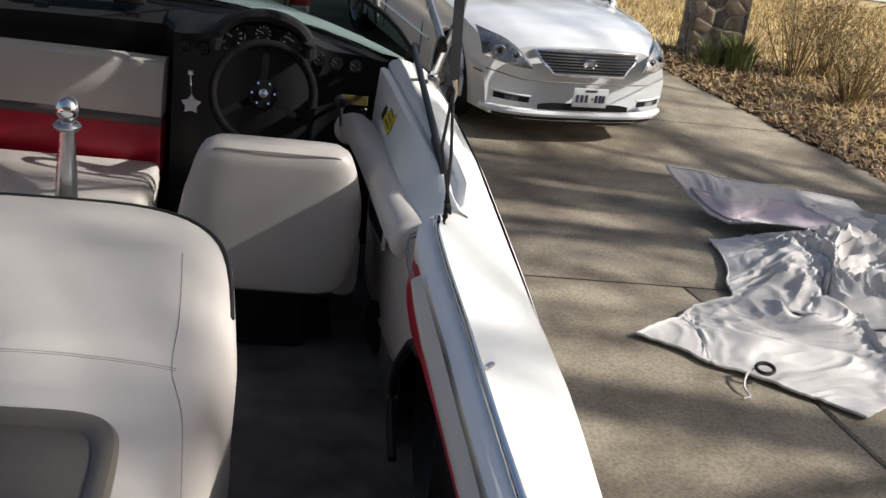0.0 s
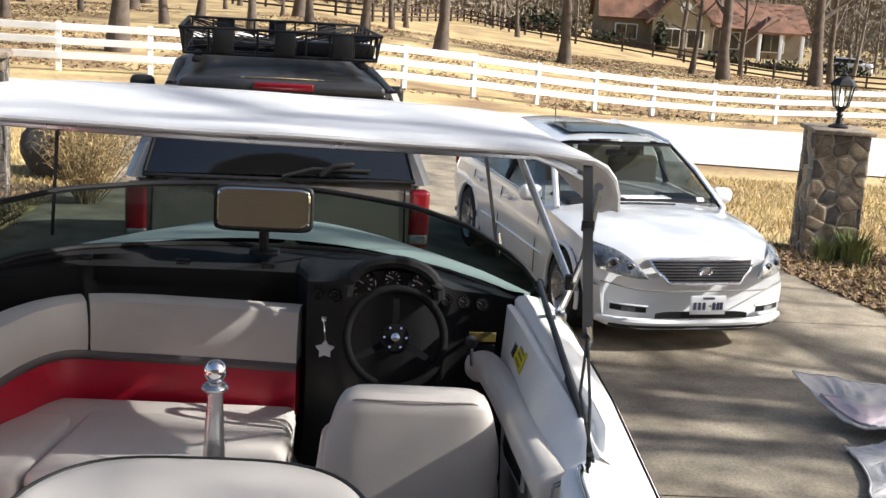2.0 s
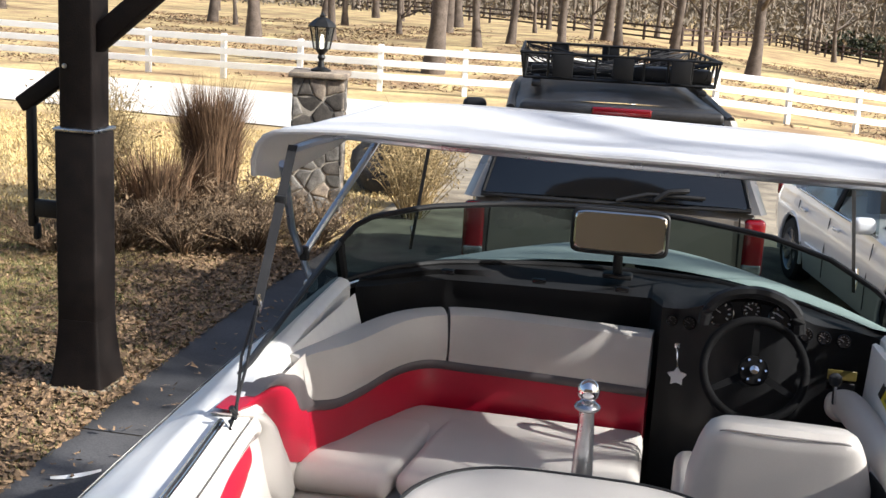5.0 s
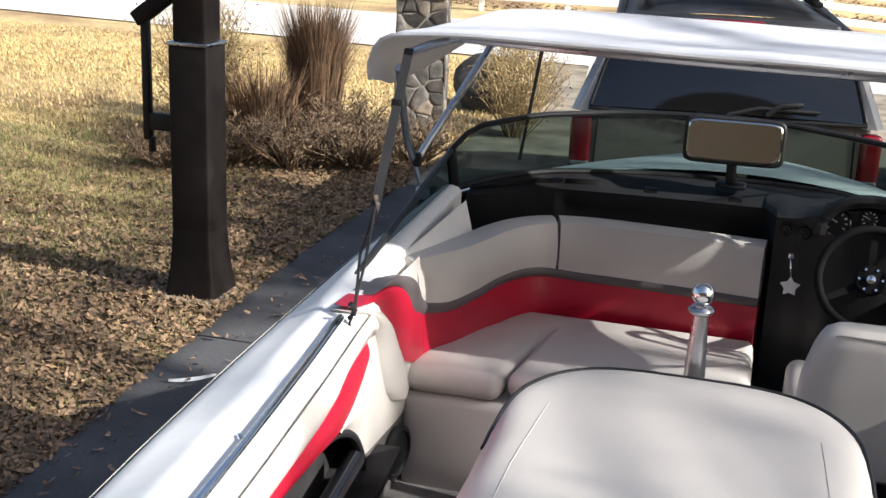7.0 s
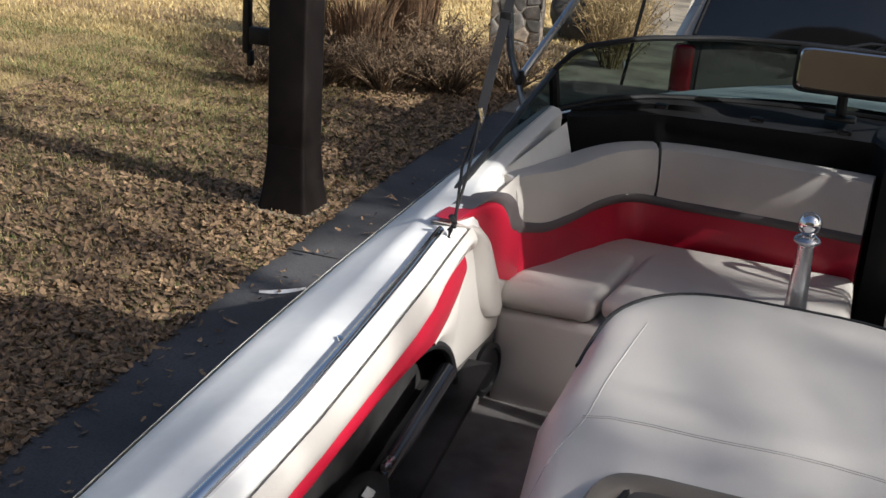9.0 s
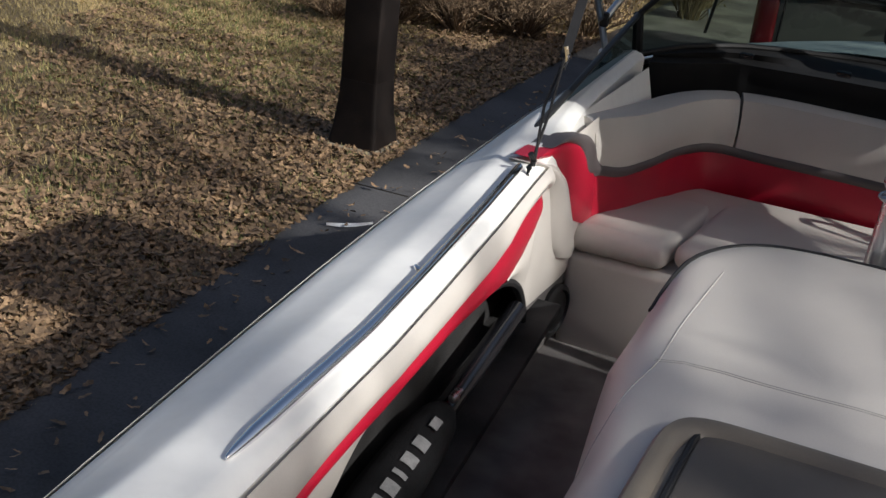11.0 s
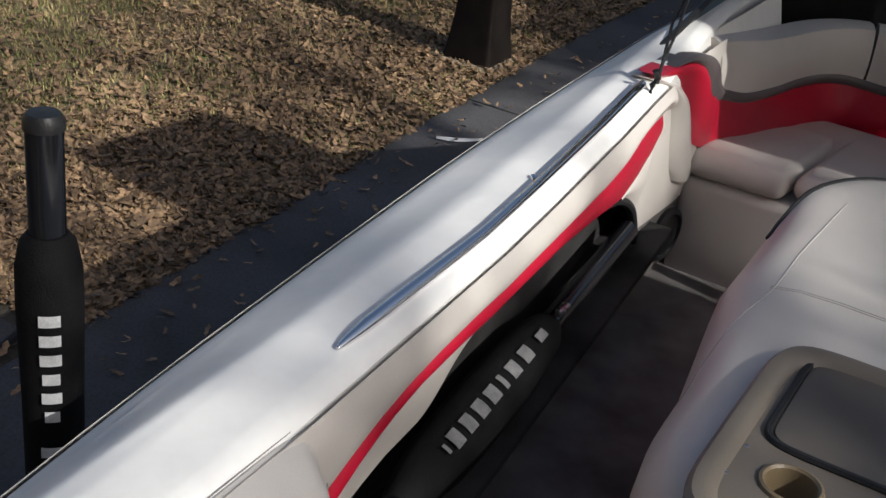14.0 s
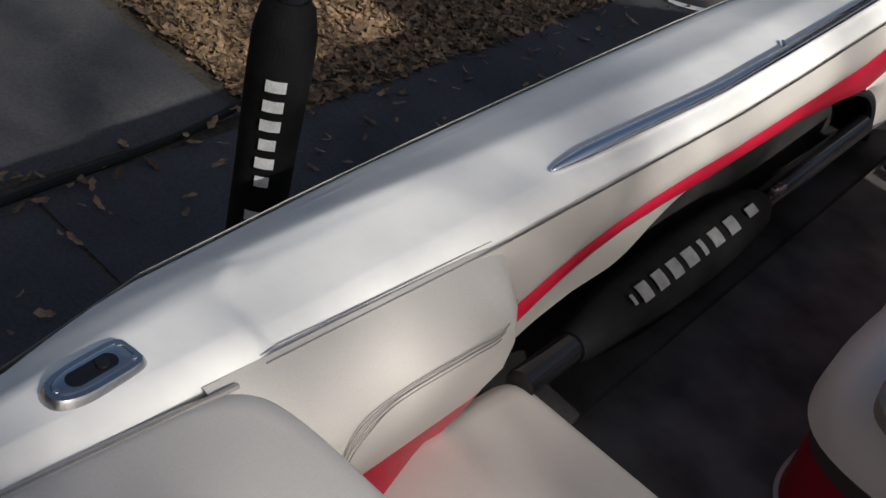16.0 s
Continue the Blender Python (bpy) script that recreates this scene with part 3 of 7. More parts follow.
IN_STARBOARD = ((0.0, 0.86), (1.1, 0.862), (1.725, 0.857), (1.9, 0.853), (2.12, 0.849), (2.42, 0.838), (2.6, 0.836), (2.68, 0.85), (2.76, 0.93), (2.9, 0.958), (3.06, 0.956), (3.42, 0.932), (3.85, 0.908), (4.1, 0.89))
SIDE_IN = {-1: IN, 1: IN_STARBOARD}
FLOOR = 0.80


def hull():
    rings = []
    for k in range(25):
        y = -0.55 + 6.20 * (k / 24) ** 0.9
        o, z = lerp(OUT, y), lerp(OUT_Z, y)
        t = smooth_step((y - 3.2) / 3.0)
        keel = 0.42 + 0.55 * t * t
        ring = []
        for s in (-1, 1):
            side = [(s * o, y, z), (s * (o + 0.018), y, z - 0.03), (s * (o + 0.018), y, z - 0.07), (s * o * (1 - 0.02), y, z - 0.09), (s * o * (0.97 - 0.25 * t), y, 0.62 + 0.45 * t), (s * o * 0.35 * (1 - 0.5 * t), y, keel + 0.06), (0, y, keel)]
            ring.append(side)
        rings.append(ring[0] + ring[1][-2::-1])
    bm = loft(rings)
    bm.faces.new([v for v in bm.verts][: len(rings[0])])
    return bm


part("hull", hull(), GELCOAT, boat)
strip = [(lerp(OUT, y) + 0.012, y, lerp(OUT_Z, y) - 0.05) for y in [-0.5 + 0.246 * k for k in range(26)]]
for s in (-1, 1):
    part("rub_rail", tube([(s * x, y, z) for x, y, z in strip], 0.017, 8), BLACK, boat, "black rub rail")


def raised(x, y):
    """The aft deck stands proud of a shallow inset panel with a rounded corner, whose outer edge fades out forward."""
    dx, dy = 0.860 - x, y - 0.685
    aft = 0.020 - 0.014 * smooth_step((y - 0.85) / 0.5)
    ramp = min(1.0, max(0.0, dx / 0.11))
    soft = smooth_step((dy + 0.02 - 0.05 * (1 - min(1.0, max(0.0, dx) / 0.06)) ** 2) / 0.042)
    return aft * (1 - (0.35 + 0.65 * ramp if dx > 0 else 0.35 * smooth_step((dx + 0.03) / 0.03)) * soft) * smooth_step((1.0 - x) / 0.12) * (1 - smooth_step((y - 1.5) / 0.6))


def two_planes(t):
    """Rises evenly to 1, then level, with a soft ridge between."""
    return t if t < 0.82 else 1.0 if t > 1.18 else t - (t - 0.82) ** 2 / 0.72


def side_deck(s):
    """The gunwale: a crowned, softly edged strip from stern to dash with a rolled inner lip."""
    rings = []
    for y in [-0.5 + 0.05 * k for k in range(23)] + [0.63 + 0.006 * k for k in range(31)] + [0.84 + 0.025 * k for k in range(131)]:
        o, oz, i, iz = lerp(OUT, y) + (0.022 * smooth_step((2.7 - y) / 0.8) if s > 0 else 0.0), lerp(OUT_Z, y), lerp(SIDE_IN[s], y), lerp(IN_Z, y)
        hollow = 0.006 * smooth_step((y - 1.55) / 0.5) * (1 - smooth_step((y - 2.75) / 0.15))     # shallow dish along the rail
        step = 0.014 * smooth_step((y - 2.72) / 0.12)
        ring = [(o, oz - 0.012), (o - 0.012, oz + 0.004), (o - 0.03, oz + 0.010)]
        for q in range(1, 30):
            u = q / 30
            x = o - 0.03 + (i + 0.03 - o + 0.03) * u
            climb = 1 - (1 - u) ** 1.9 if s > 0 else two_planes(u / 0.52)
            ring.append((x, oz + 0.012 + (iz - oz) * climb + step * smooth_step(u * 2.2) - hollow * math.sin(math.pi * min(1, u * 1.1)) + raised(x, y)))
        step += raised(i + 0.03, y)
        ring += [(i + 0.03, iz + 0.010 + step), (i + 0.012, iz + 0.006 + step), (i, iz - 0.008 + step), (i, iz - 0.05)]
        rings.append([(s * x, y, z) for x, z in ring])
    return loft(rings)


for s in (-1, 1):
    part("side_deck", side_deck(s), GELCOAT, boat)


def bow_deck():
    """Crowned foredeck ahead of the windscreen."""
    rings = []
    for k in range(21):
        y = 4.10 + 1.55 * k / 20
        o, z = lerp(OUT, y), lerp(OUT_Z, y)
        crown = 0.118 * (1 - (k / 20) ** 3)
        row = []
        for q in range(17):
            u = q / 8 - 1
            yy = y + (0.46 * (1 - u * u) * (1 - k / 20))
            row.append((u * o, min(yy, 5.65), z + crown * (1 - u * u) ** 0.8))
        rings.append(row)
    return loft(rings)


part("bow_deck", bow_deck(), GELCOAT, boat)
# transom and aft sun deck shelf
part("transom", block(1.86, 0.06, 0.85, (0, -0.53, 0.92), 0.02), GELCOAT, boat)

# floor
rings = [[(-lerp(IN, y) - 0.10, y, FLOOR), (0, y, FLOOR), (lerp(IN, y) + 0.10, y, FLOOR)] for y in [-0.5 + 0.25 * k for k in range(20)]]
part("cockpit_floor", loft(rings), CARPET, boat, "dark grey marine carpet")


def side_wall(s, y0, y1, top, bottom, x_top, x_bot, mat, name, label="", n=24, bulge=0.0):
    """A strip of the cockpit's side between two heights (functions of y), leaning outwards."""
    rings = []
    for k in range(n + 1):
        y = y0 + (y1 - y0) * k / n
        zt, zb, xt, xb = top(y), bottom(y), x_top(y), x_bot(y)
        rings.append([(s * (xt + (xb - xt) * q / 8 - bulge * math.sin(math.pi * q / 8)), y, zt + (zb - zt) * q / 8) for q in range(9)])
    return part(name, loft(rings), mat, boat, label)


inx = lambda y: lerp(SIDE_IN[s], y)
inz = lambda y: lerp(IN_Z, y)
# boundary of the red flash: sweeps down from the front towards the stern
flash_top = lambda y: lerp(((0.6, 0.98), (0.9, 1.10), (1.10, 1.205), (1.24, 1.272), (1.32, 1.305), (1.40, 1.327), (1.50, 1.344), (1.64, 1.357), (1.80, 1.364), (2.03, 1.368), (2.30, 1.374), (2.42, 1.395), (2.49, 1.432), (2.55, 1.446), (2.62, 1.462), (2.72, 1.464), (2.765, 1.455), (2.785, 1.43)), y)
flash_low = lambda y: lerp(((0.6, 0.92), (0.9, 1.03), (1.10, 1.135), (1.29, 1.238), (1.377, 1.272), (1.47, 1.293), (1.60, 1.302), (1.72, 1.305), (1.87, 1.308), (2.10, 1.308), (2.40, 1.285), (2.58, 1.262), (2.70, 1.283), (2.76, 1.305), (2.785, 1.34)), y)
flash_top_s = lambda y: lerp(((0.6, 0.98), (0.9, 1.10), (1.10, 1.205), (1.32, 1.305), (1.50, 1.344), (1.64, 1.357), (1.80, 1.364), (2.03, 1.370), (2.22, 1.378), (2.33, 1.40), (2.39, 1.445), (2.43, 1.478), (2.52, 1.484), (2.60, 1.455), (2.65, 1.41), (2.68, 1.36)), y)
flash_low_s = lambda y: lerp(((0.6, 0.92), (0.9, 1.03), (1.10, 1.135), (1.29, 1.238), (1.377, 1.272), (1.47, 1.293), (1.60, 1.302), (1.87, 1.308), (2.10, 1.308), (2.35, 1.300), (2.50, 1.282), (2.58, 1.282), (2.64, 1.305), (2.68, 1.35)), y)
FLASH = {-1: (flash_top, flash_low, 2.785), 1: (flash_top_s, flash_low_s, 2.68)}
panel_low = lambda y: lerp(((2.3, 1.262), (2.5, 1.256), (2.62, 1.238), (2.70, 1.205), (2.77, 1.155), (2.82, 1.09), (2.86, 1.06), (3.16, 1.04), (3.3, 1.05)), y)
for s in (-1, 1):
    f_top, f_low, f_end = FLASH[s]
    side_wall(s, 0.95, f_end if s < 0 else 2.41, lambda y: inz(y) - 0.004, lambda y: min(inz(y) - 0.02, f_top(y)), lambda y: inx(y) - 0.012, lambda y: inx(y) + 0.005, VINYL, "side_pad", "cream padded coaming", n=60, bulge=0.026)
    side_wall(s, 0.6, f_end, f_top, f_low, lambda y: inx(y) + 0.002, lambda y: inx(y) + 0.012, VINYL_RED, "side_flash", "curved red vinyl flash", n=80, bulge=0.013)
    side_wall(s, 0.6, 2.90, lambda y: min(f_low(y) + 0.004, 1.40), lambda y: FLOOR, lambda y: inx(y) + 0.10, lambda y: inx(y) + 0.12, MAT_DARK, "side_liner", "dark carpeted cockpit side")
    side_wall(s, 0.6, f_end, lambda y: min(f_low(y) + 0.004, 1.40) + 0.002, lambda y: min(f_low(y) + 0.004, 1.40), lambda y: inx(y) + 0.01, lambda y: inx(y) + 0.105, MAT_DARK, "pocket_top")
    side_wall(s, 3.14, 4.0, lambda y: 1.48, lambda y: FLOOR, lambda y: inx(y) + 0.03, lambda y: inx(y) + 0.07, MAT_DARK, "side_liner")
    # cream facing below the flash, towards the stern
    side_wall(s, 1.20, 1.86, lambda y: f_low(y) + 0.003, lambda y: f_low(y) - 0.16 * smooth_step((1.88 - y) / 0.3), lambda y: inx(y) + 0.012, lambda y: inx(y) + 0.05, VINYL, "pocket_facing", "cream facing under the red flash", n=24)
s = -1
side_wall(s, 2.58, 3.30, lambda y: flash_low(y) + 0.003 if y < 2.785 else inz(y) - 0.004, panel_low, lambda y: lerp(((2.3, inx(y) + 0.006), (2.9, 0.852), (3.3, 0.856)), y), lambda y: lerp(((2.3, inx(y) + 0.02), (2.9, 0.862), (3.3, 0.866)), y), VINYL, "side_panel", "cream vinyl side panel", n=50, bulge=0.014)
side_wall(s, 2.845, 3.32, lambda y: panel_low(y) + 0.004, lambda y: FLOOR, lambda y: 0.868, lambda y: 0.885, CARPET, "lower_panel", "grey carpeted lower side panel")
# black tube added to draw the rounded end of the pocket's dark opening
part("pocket_dark_edge", tube(spline([(-0.852, 2.30, 1.255), (-0.854, 2.50, 1.250), (-0.856, 2.64, 1.225), (-0.858, 2.75, 1.165), (-0.86, 2.82, 1.08), (-0.862, 2.845, 1.0), (-0.863, 2.82, 0.92), (-0.864, 2.74, 0.86), (-0.865, 2.6, 0.83)], 6), 0.013, 8), BLACK, boat, "black edge added round the dark pocket opening")
s = 1
# the same added dark edge on the starboard pocket
part("pocket_dark_edge", tube(spline([(0.862, 2.45, 1.280), (0.864, 2.60, 1.235), (0.866, 2.72, 1.150), (0.868, 2.82, 1.06), (0.868, 2.86, 0.98), (0.868, 2.82, 0.90), (0.868, 2.7, 0.85)], 6), 0.013, 8), BLACK, boat, "black edge added round the dark pocket opening")
helm_low = lambda y: lerp(((2.30, 1.30), (2.50, 1.285), (2.62, 1.225), (2.72, 1.14), (2.80, 1.075), (2.93, 1.015), (3.32, 0.93), (3.79, 0.835), (4.05, 0.815)), y)
helm_top = lambda y: lerp(((2.30, 1.46), (2.70, 1.47), (2.80, 1.44), (3.40, 1.38), (4.05, 1.32)), y)
side_wall(s, 2.30, 4.05, helm_top, helm_low, lambda y: lerp(((2.3, 0.854), (2.7, 0.852), (3.3, 0.858), (4.05, 0.872)), y), lambda y: lerp(((2.3, 0.866), (2.9, 0.872), (4.05, 0.885)), y), VINYL, "side_panel", "cream vinyl side panel by the helm", n=60, bulge=0.006)
side_wall(s, 2.84, 4.05, lambda y: helm_low(y) + 0.01, lambda y: FLOOR, lambda y: 0.880, lambda y: 0.885, CARPET, "lower_panel", "grey carpeted lower side panel")
part("panel_welt", tube([(lerp(((2.3, 0.864), (2.9, 0.870), (4.05, 0.883)), y), y, helm_low(y)) for y in [2.34 + 0.057 * k for k in range(30)]], 0.006, 6), SEAM, boat)
part("taupe_inset", loft([[(0.842 + 0.004 * (q % 2), 2.315 + 0.02 * k, 1.487 - 0.0008 * k * k - 0.055 * q * (1 - k / 6)) for q in range(3)] for k in range(6)]), VINYL_GREY, boat, "taupe inset above the flash")
for s in (-1, 1):
    part("pad_piping", tube([(s * (inx(y) - 0.017), y, inz(y) - 0.035) for y in [1.14 + 0.07 * k for k in range(24)]], 0.0022, 5), SEAM, boat)
    part("pad_piping", tube([(s * (inx(y) - 0.020), y, inz(y) - 0.047) for y in [1.14 + 0.07 * k for k in range(24)]], 0.0022, 5), SEAM, boat)
    # chrome rail, a half-round bar with a blunt rounded end aft
    ys = [1.27 + 0.03 * (k / 6) ** 1.6 for k in range(6)] + [1.30 + 1.36 * k / 28 for k in range(29)]
    rings = []
    for y in ys:
        w = 0.0025 + (0.0135 - 0.003 * smooth_step((y - 1.4) / 0.6)) * math.sqrt(min(1.0, (y - 1.27) / 0.10))
        h = 0.0025 + 0.0145 * math.sqrt(min(1.0, (y - 1.27) / 0.08))
        cx, cz = inx(y) + 0.050 - 0.008 * smooth_step((y - 1.3) / 0.5), inz(y) + 0.018
        thin = 0.65 if s > 0 else 0.82
        rings.append([(s * (cx + thin * w * math.cos(a)), y, cz + thin * h * math.sin(a)) for a in [2 * math.pi * q / 12 for q in range(12)]])
    part("gunwale_rail", loft(rings, closed=True, caps=True), CHROME, boat, "polished chrome gunwale rail")
    # snap on the rail
    part("rail_snap", block(0.026, 0.013, 0.010, (s * (inx(2.02) + 0.066), 2.03, inz(2.02) + 0.014), 0.005, 2, pose(0, 0, 0, 0, 0, s * 50)), CHROME, boat)
    # rear quarter: pad with stitched edge and a sun deck cushion behind it
    pad = []
    for k in range(25):
        y = 0.585 + 0.555 * k / 24
        e = smooth_step((k - 19) / 5) ** 1.5          # rounds off towards its forward end
        aft = smooth_step((3 - k) / 3)
        low = 1.05 + 0.08 * (k / 24)
        prof = [(0.0, 1.432), (0.03, 1.428), (0.065, 1.412), (0.095, 1.385), (0.108, 1.345), (0.103, 1.29), (0.078, 1.22), (0.035, 1.15), (-0.01, 1.10)]
        pad.append([(s * (inx(y) + 0.012), y, 1.40)] + [(s * (inx(y) - d * (1 - 0.75 * e) * (1 - 0.25 * aft)), y - 0.01 * e, low + (z - 1.10) * (1.432 - low) / 0.332 - 0.012 * e) for d, z in prof] + [(s * (inx(y) + 0.06), y, low - 0.03)])
    part("quarter_pad", wavy(loft(pad), 7, 0.003), VINYL, boat, "cream stitched quarter pad")
    for q in (0, 1, 2):
        e = 0.008 * q
        part("pad_stitching", tube(spline([(s * (inx(1.09) - 0.066), 1.088, 1.378 - e), (s * (inx(1.02) - 0.1005), 1.02, 1.383 - e), (s * (inx(0.95) - 0.1015), 0.95, 1.381 - e), (s * (inx(0.82) - 0.102), 0.82, 1.379 - e), (s * (inx(0.75) - 0.106 - 0.002 * q), 0.75 + e * 0.6, 1.364 - e), (s * (inx(0.715) - 0.112), 0.718 + e, 1.32), (s * (inx(0.705) - 0.110), 0.708 + e, 1.25)], 6), 0.0009, 5), SEAM, boat)
    for e in (0.0, 0.014):
        part("pad_piping", tube([(s * (inx(0.67 + 0.45 * k / 12) + 0.004 - e), 0.67 + 0.45 * k / 12, 1.433 - 0.1 * e) for k in range(13)], 0.0011, 5), SEAM, boat)
    part("quarter_trim", loft([[(s * (inx(y) - 0.055), y, 1.150 + 0.10 * (y - 0.66)), (s * (inx(y) - 0.085 + 0.05 * smooth_step((y - 0.8) / 0.25)), y, 1.095 + 0.08 * (y - 0.66)), (s * (0.705 + 0.03 * smooth_step((y - 0.8) / 0.2)), y, 1.035), (s * 0.69, y, 0.99)] for y in [0.45 + 0.04 * k for k in range(17)]]), VINYL_RED, boat, "red vinyl trim below the quarter pad")

# mooring cleat let into the aft deck
def stadium(hx, hy, z, n=40):
    return [(hx * math.cos(a), (hy - hx) * math.copysign(1, math.sin(a)) + hx * math.sin(a), z) for a in [2 * math.pi * (q + 0.5) / n for q in range(n)]]


cm = pose(-0.783, 0.487, 1.4490, 0, 1, 9)


def cleat_ring(o, z, hx=0.027, hy=0.060, n=40):
    """Plate outline: round aft, squarer forward."""
    ring = []
    for q in range(n):
        a = 2 * math.pi * q / n
        c, t = math.cos(a), math.sin(a)
        e = 0.35 if t > 0 else 0.8
        ring.append(((hx - o) * math.copysign(abs(c) ** e, c), (hy - o) * math.copysign(abs(t) ** e, t), z))
    return ring


cleat = part("pop_up_cleat", moved(loft([cleat_ring(o, z) for o, z in ((-0.004, -0.012), (0, 0.002), (0.003, 0.006), (0.009, 0.0065), (0.011, 0.003), (0.012, -0.004))], closed=True, caps=True), cm), STEEL, boat, "flush stainless pop-up cleat")
part("cleat_body", moved(loft([cleat_ring(o, z, 0.0195, 0.050) for o, z in ((0, 0.002), (0.001, 0.006), (0.004, 0.0075), (0.015, 0.0078))], closed=True, caps=True), cm), STEEL, cleat)
part("cleat_recess", moved(loft([stadium(0.012 - o, 0.034 - o, z) for o, z in ((0, 0.006), (0.001, 0.0085), (0.010, 0.0085))], closed=True, caps=True), cm), BLACK_GLOSS, cleat)
part("cleat_horn", moved(turned([(0, 0), (0.0085, 0), (0.008, 0.003), (0, 0.004)], 16), cm @ pose(0.0, 0.014, 0.0085)), IRON, cleat)
for dx, dy in ((0.013, 0.047), (-0.013, 0.047), (0.0, -0.047)):
    part("screw", moved(turned([(0, 0), (0.0038, 0), (0.003, 0.002), (0, 0.002)], 8), cm @ pose(dx, dy, 0.006)), CHROME, cleat)

# aft cushions
sun_pad = thing("sun_pad", "cream vinyl sun-deck cushion across the stern", "cushion")
part("pad", wavy(loft([rounded(0.070, 0.085, 0.795 - o, 0.58 - o, z, 96, 0.12) for o, z in ((0.02, 1.307), (0.0, 1.33), (0.0, 1.40), (0.006, 1.42), (0.018, 1.432), (0.04, 1.437), (0.3, 1.439), (0.5, 1.439))], closed=True, caps=True), 3, 0.003), VINYL, sun_pad)
for s in (-1, 1):
    part("piping", tube([(0.075 + s * 0.775, -0.3 + 0.092 * k, 1.432) for k in range(11)], 0.004, 6), SEAM, sun_pad)
part("base", block(1.46, 1.08, 0.48, (0.075, 0.09, 1.04), 0.02), VINYL, sun_pad)
rear_bench = thing("rear_bench", "cream vinyl rear bench cushion below the sun deck", "seat")
for x0, x1 in ((-0.77, -0.20), (-0.19, 0.19), (0.20, 0.77)):
    part("cushion", wavy(block(x1 - x0, 0.66, 0.15, ((x0 + x1) / 2, 0.99, 0.99), 0.06, 5), 4, 0.005), VINYL, rear_bench)
part("base", block(1.52, 0.56, 0.12, (0, 0.97, 0.86), 0.02), VINYL_RED, rear_bench)


# ---- windscreen and dash ----
def ws_plan(x):
    return 4.52 - 0.36 * (x / 0.95) ** 2


TOP = ((-0.99, 1.685), (-0.96, 1.735), (-0.893, 1.775), (-0.712, 1.81), (-0.42, 1.825), (0, 1.828), (0.218, 1.818), (0.531, 1.795), (0.729, 1.752), (0.90, 1.668), (0.97, 1.59))
LOW = ((-0.99, 1.535), (-0.839, 1.575), (-0.672, 1.592), (0, 1.59), (0.336, 1.592), (0.665, 1.568), (0.856, 1.528), (0.97, 1.515))
xs = [-0.99 + 1.96 * k / 40 for k in range(41)]
windscreen = part("windscreen", loft([[(x, ws_plan(x) - 0.05 + 0.05 * (1 - q / 4), lerp(LOW, x) + (lerp(TOP, x) - lerp(LOW, x)) * q / 4) for q in range(5)] for x in xs]), TINT, boat, "curved smoke-tinted windscreen")
windscreen.visible_shadow = False
part("windscreen_frame", tube([(x, ws_plan(x) - 0.05, lerp(TOP, x)) for x in xs], 0.011, 8), BLACK, boat, "black windscreen frame")
part("windscreen_sill", tube([(x, ws_plan(x) + 0.0, lerp(LOW, x) - 0.004) for x in xs], 0.012, 8), BLACK, boat)
for s, cx, cz, cy in ((-1, -0.99, 1.685, 4.13), (1, 0.97, 1.60, 4.145)):
    lowpt, toppt = Vector((cx, cy, 1.515)), Vector((cx, cy - 0.05, cz))
    end = Vector((s * 0.945, 2.98, 1.535))
    wing = loft([[lowpt.lerp(end, q / 10) + Vector((0, 0, 0.0)), toppt.lerp(end + Vector((0, 0, 0.012)), q / 10)] for q in range(11)])
    w = part("wing_glass", wing, TINT, boat, "tapering tinted side wing")
    w.visible_shadow = False
    part("wing_frame", tube([toppt, toppt.lerp(end, 0.5), end], 0.011, 8), BLACK, boat)
    part("wing_sill", tube([lowpt, lowpt.lerp(end, 0.5), end], 0.009, 8), BLACK, boat)
    part("corner_post", tube([lowpt + Vector((0, 0.03, 0)), toppt], 0.02, 8), BLACK, boat)

# dash: one black moulding across the boat, higher before the helm
def dash():
    rings = []
    for k in range(45):
        x = -0.93 + 1.86 * k / 44
        hump = math.exp(-((x - 0.465) / 0.17) ** 4)
        shelf = 0.045 * smooth_step((x - 0.12) / 0.05) * (1 - smooth_step((x - 0.80) / 0.1))
        front = ws_plan(x) - 0.005
        zt = 1.535 + 0.02 * (1 - (x / 0.93) ** 2)
        face = 4.14 - 0.10 * hump if x > 0.14 else 4.30 - 0.20 * smooth_step((-x - 0.6) / 0.35)
        top = zt + 0.075 * hump + shelf * 0.3
        rings.append([(x, front + 0.012, lerp(LOW, x) - 0.006), (x, (front + face) / 2, max(zt + 0.01 + 0.04 * hump, 0.5 * (zt + lerp(LOW, x)))), (x, face + 0.05, top), (x, face, top - 0.012), (x, face + 0.015, top - 0.06), (x, face + 0.03, 1.36), (x, face + 0.06, 1.10), (x, face + 0.10, FLOOR)])
    return loft(rings)


dash_ob = part("dash", wavy(dash(), 4, 0.002), BLACK, boat, "black moulded dash")
part("hood", tube([(0.465 + 0.155 * math.cos(a), 4.02, 1.545 + 0.125 * math.sin(a) ** 0.8) for a in [math.pi * k / 16 for k in range(17)]], 0.022, 8), BLACK, boat, "instrument hood")
part("hood_back", loft([[(0.465 + r * 0.155 * math.cos(a), 4.06, 1.545 + r * 0.125 * math.sin(a) ** 0.8) for a in [math.pi * k / 16 for k in range(17)]] for r in (0.02, 0.5, 1.0)]), BLACK, boat)
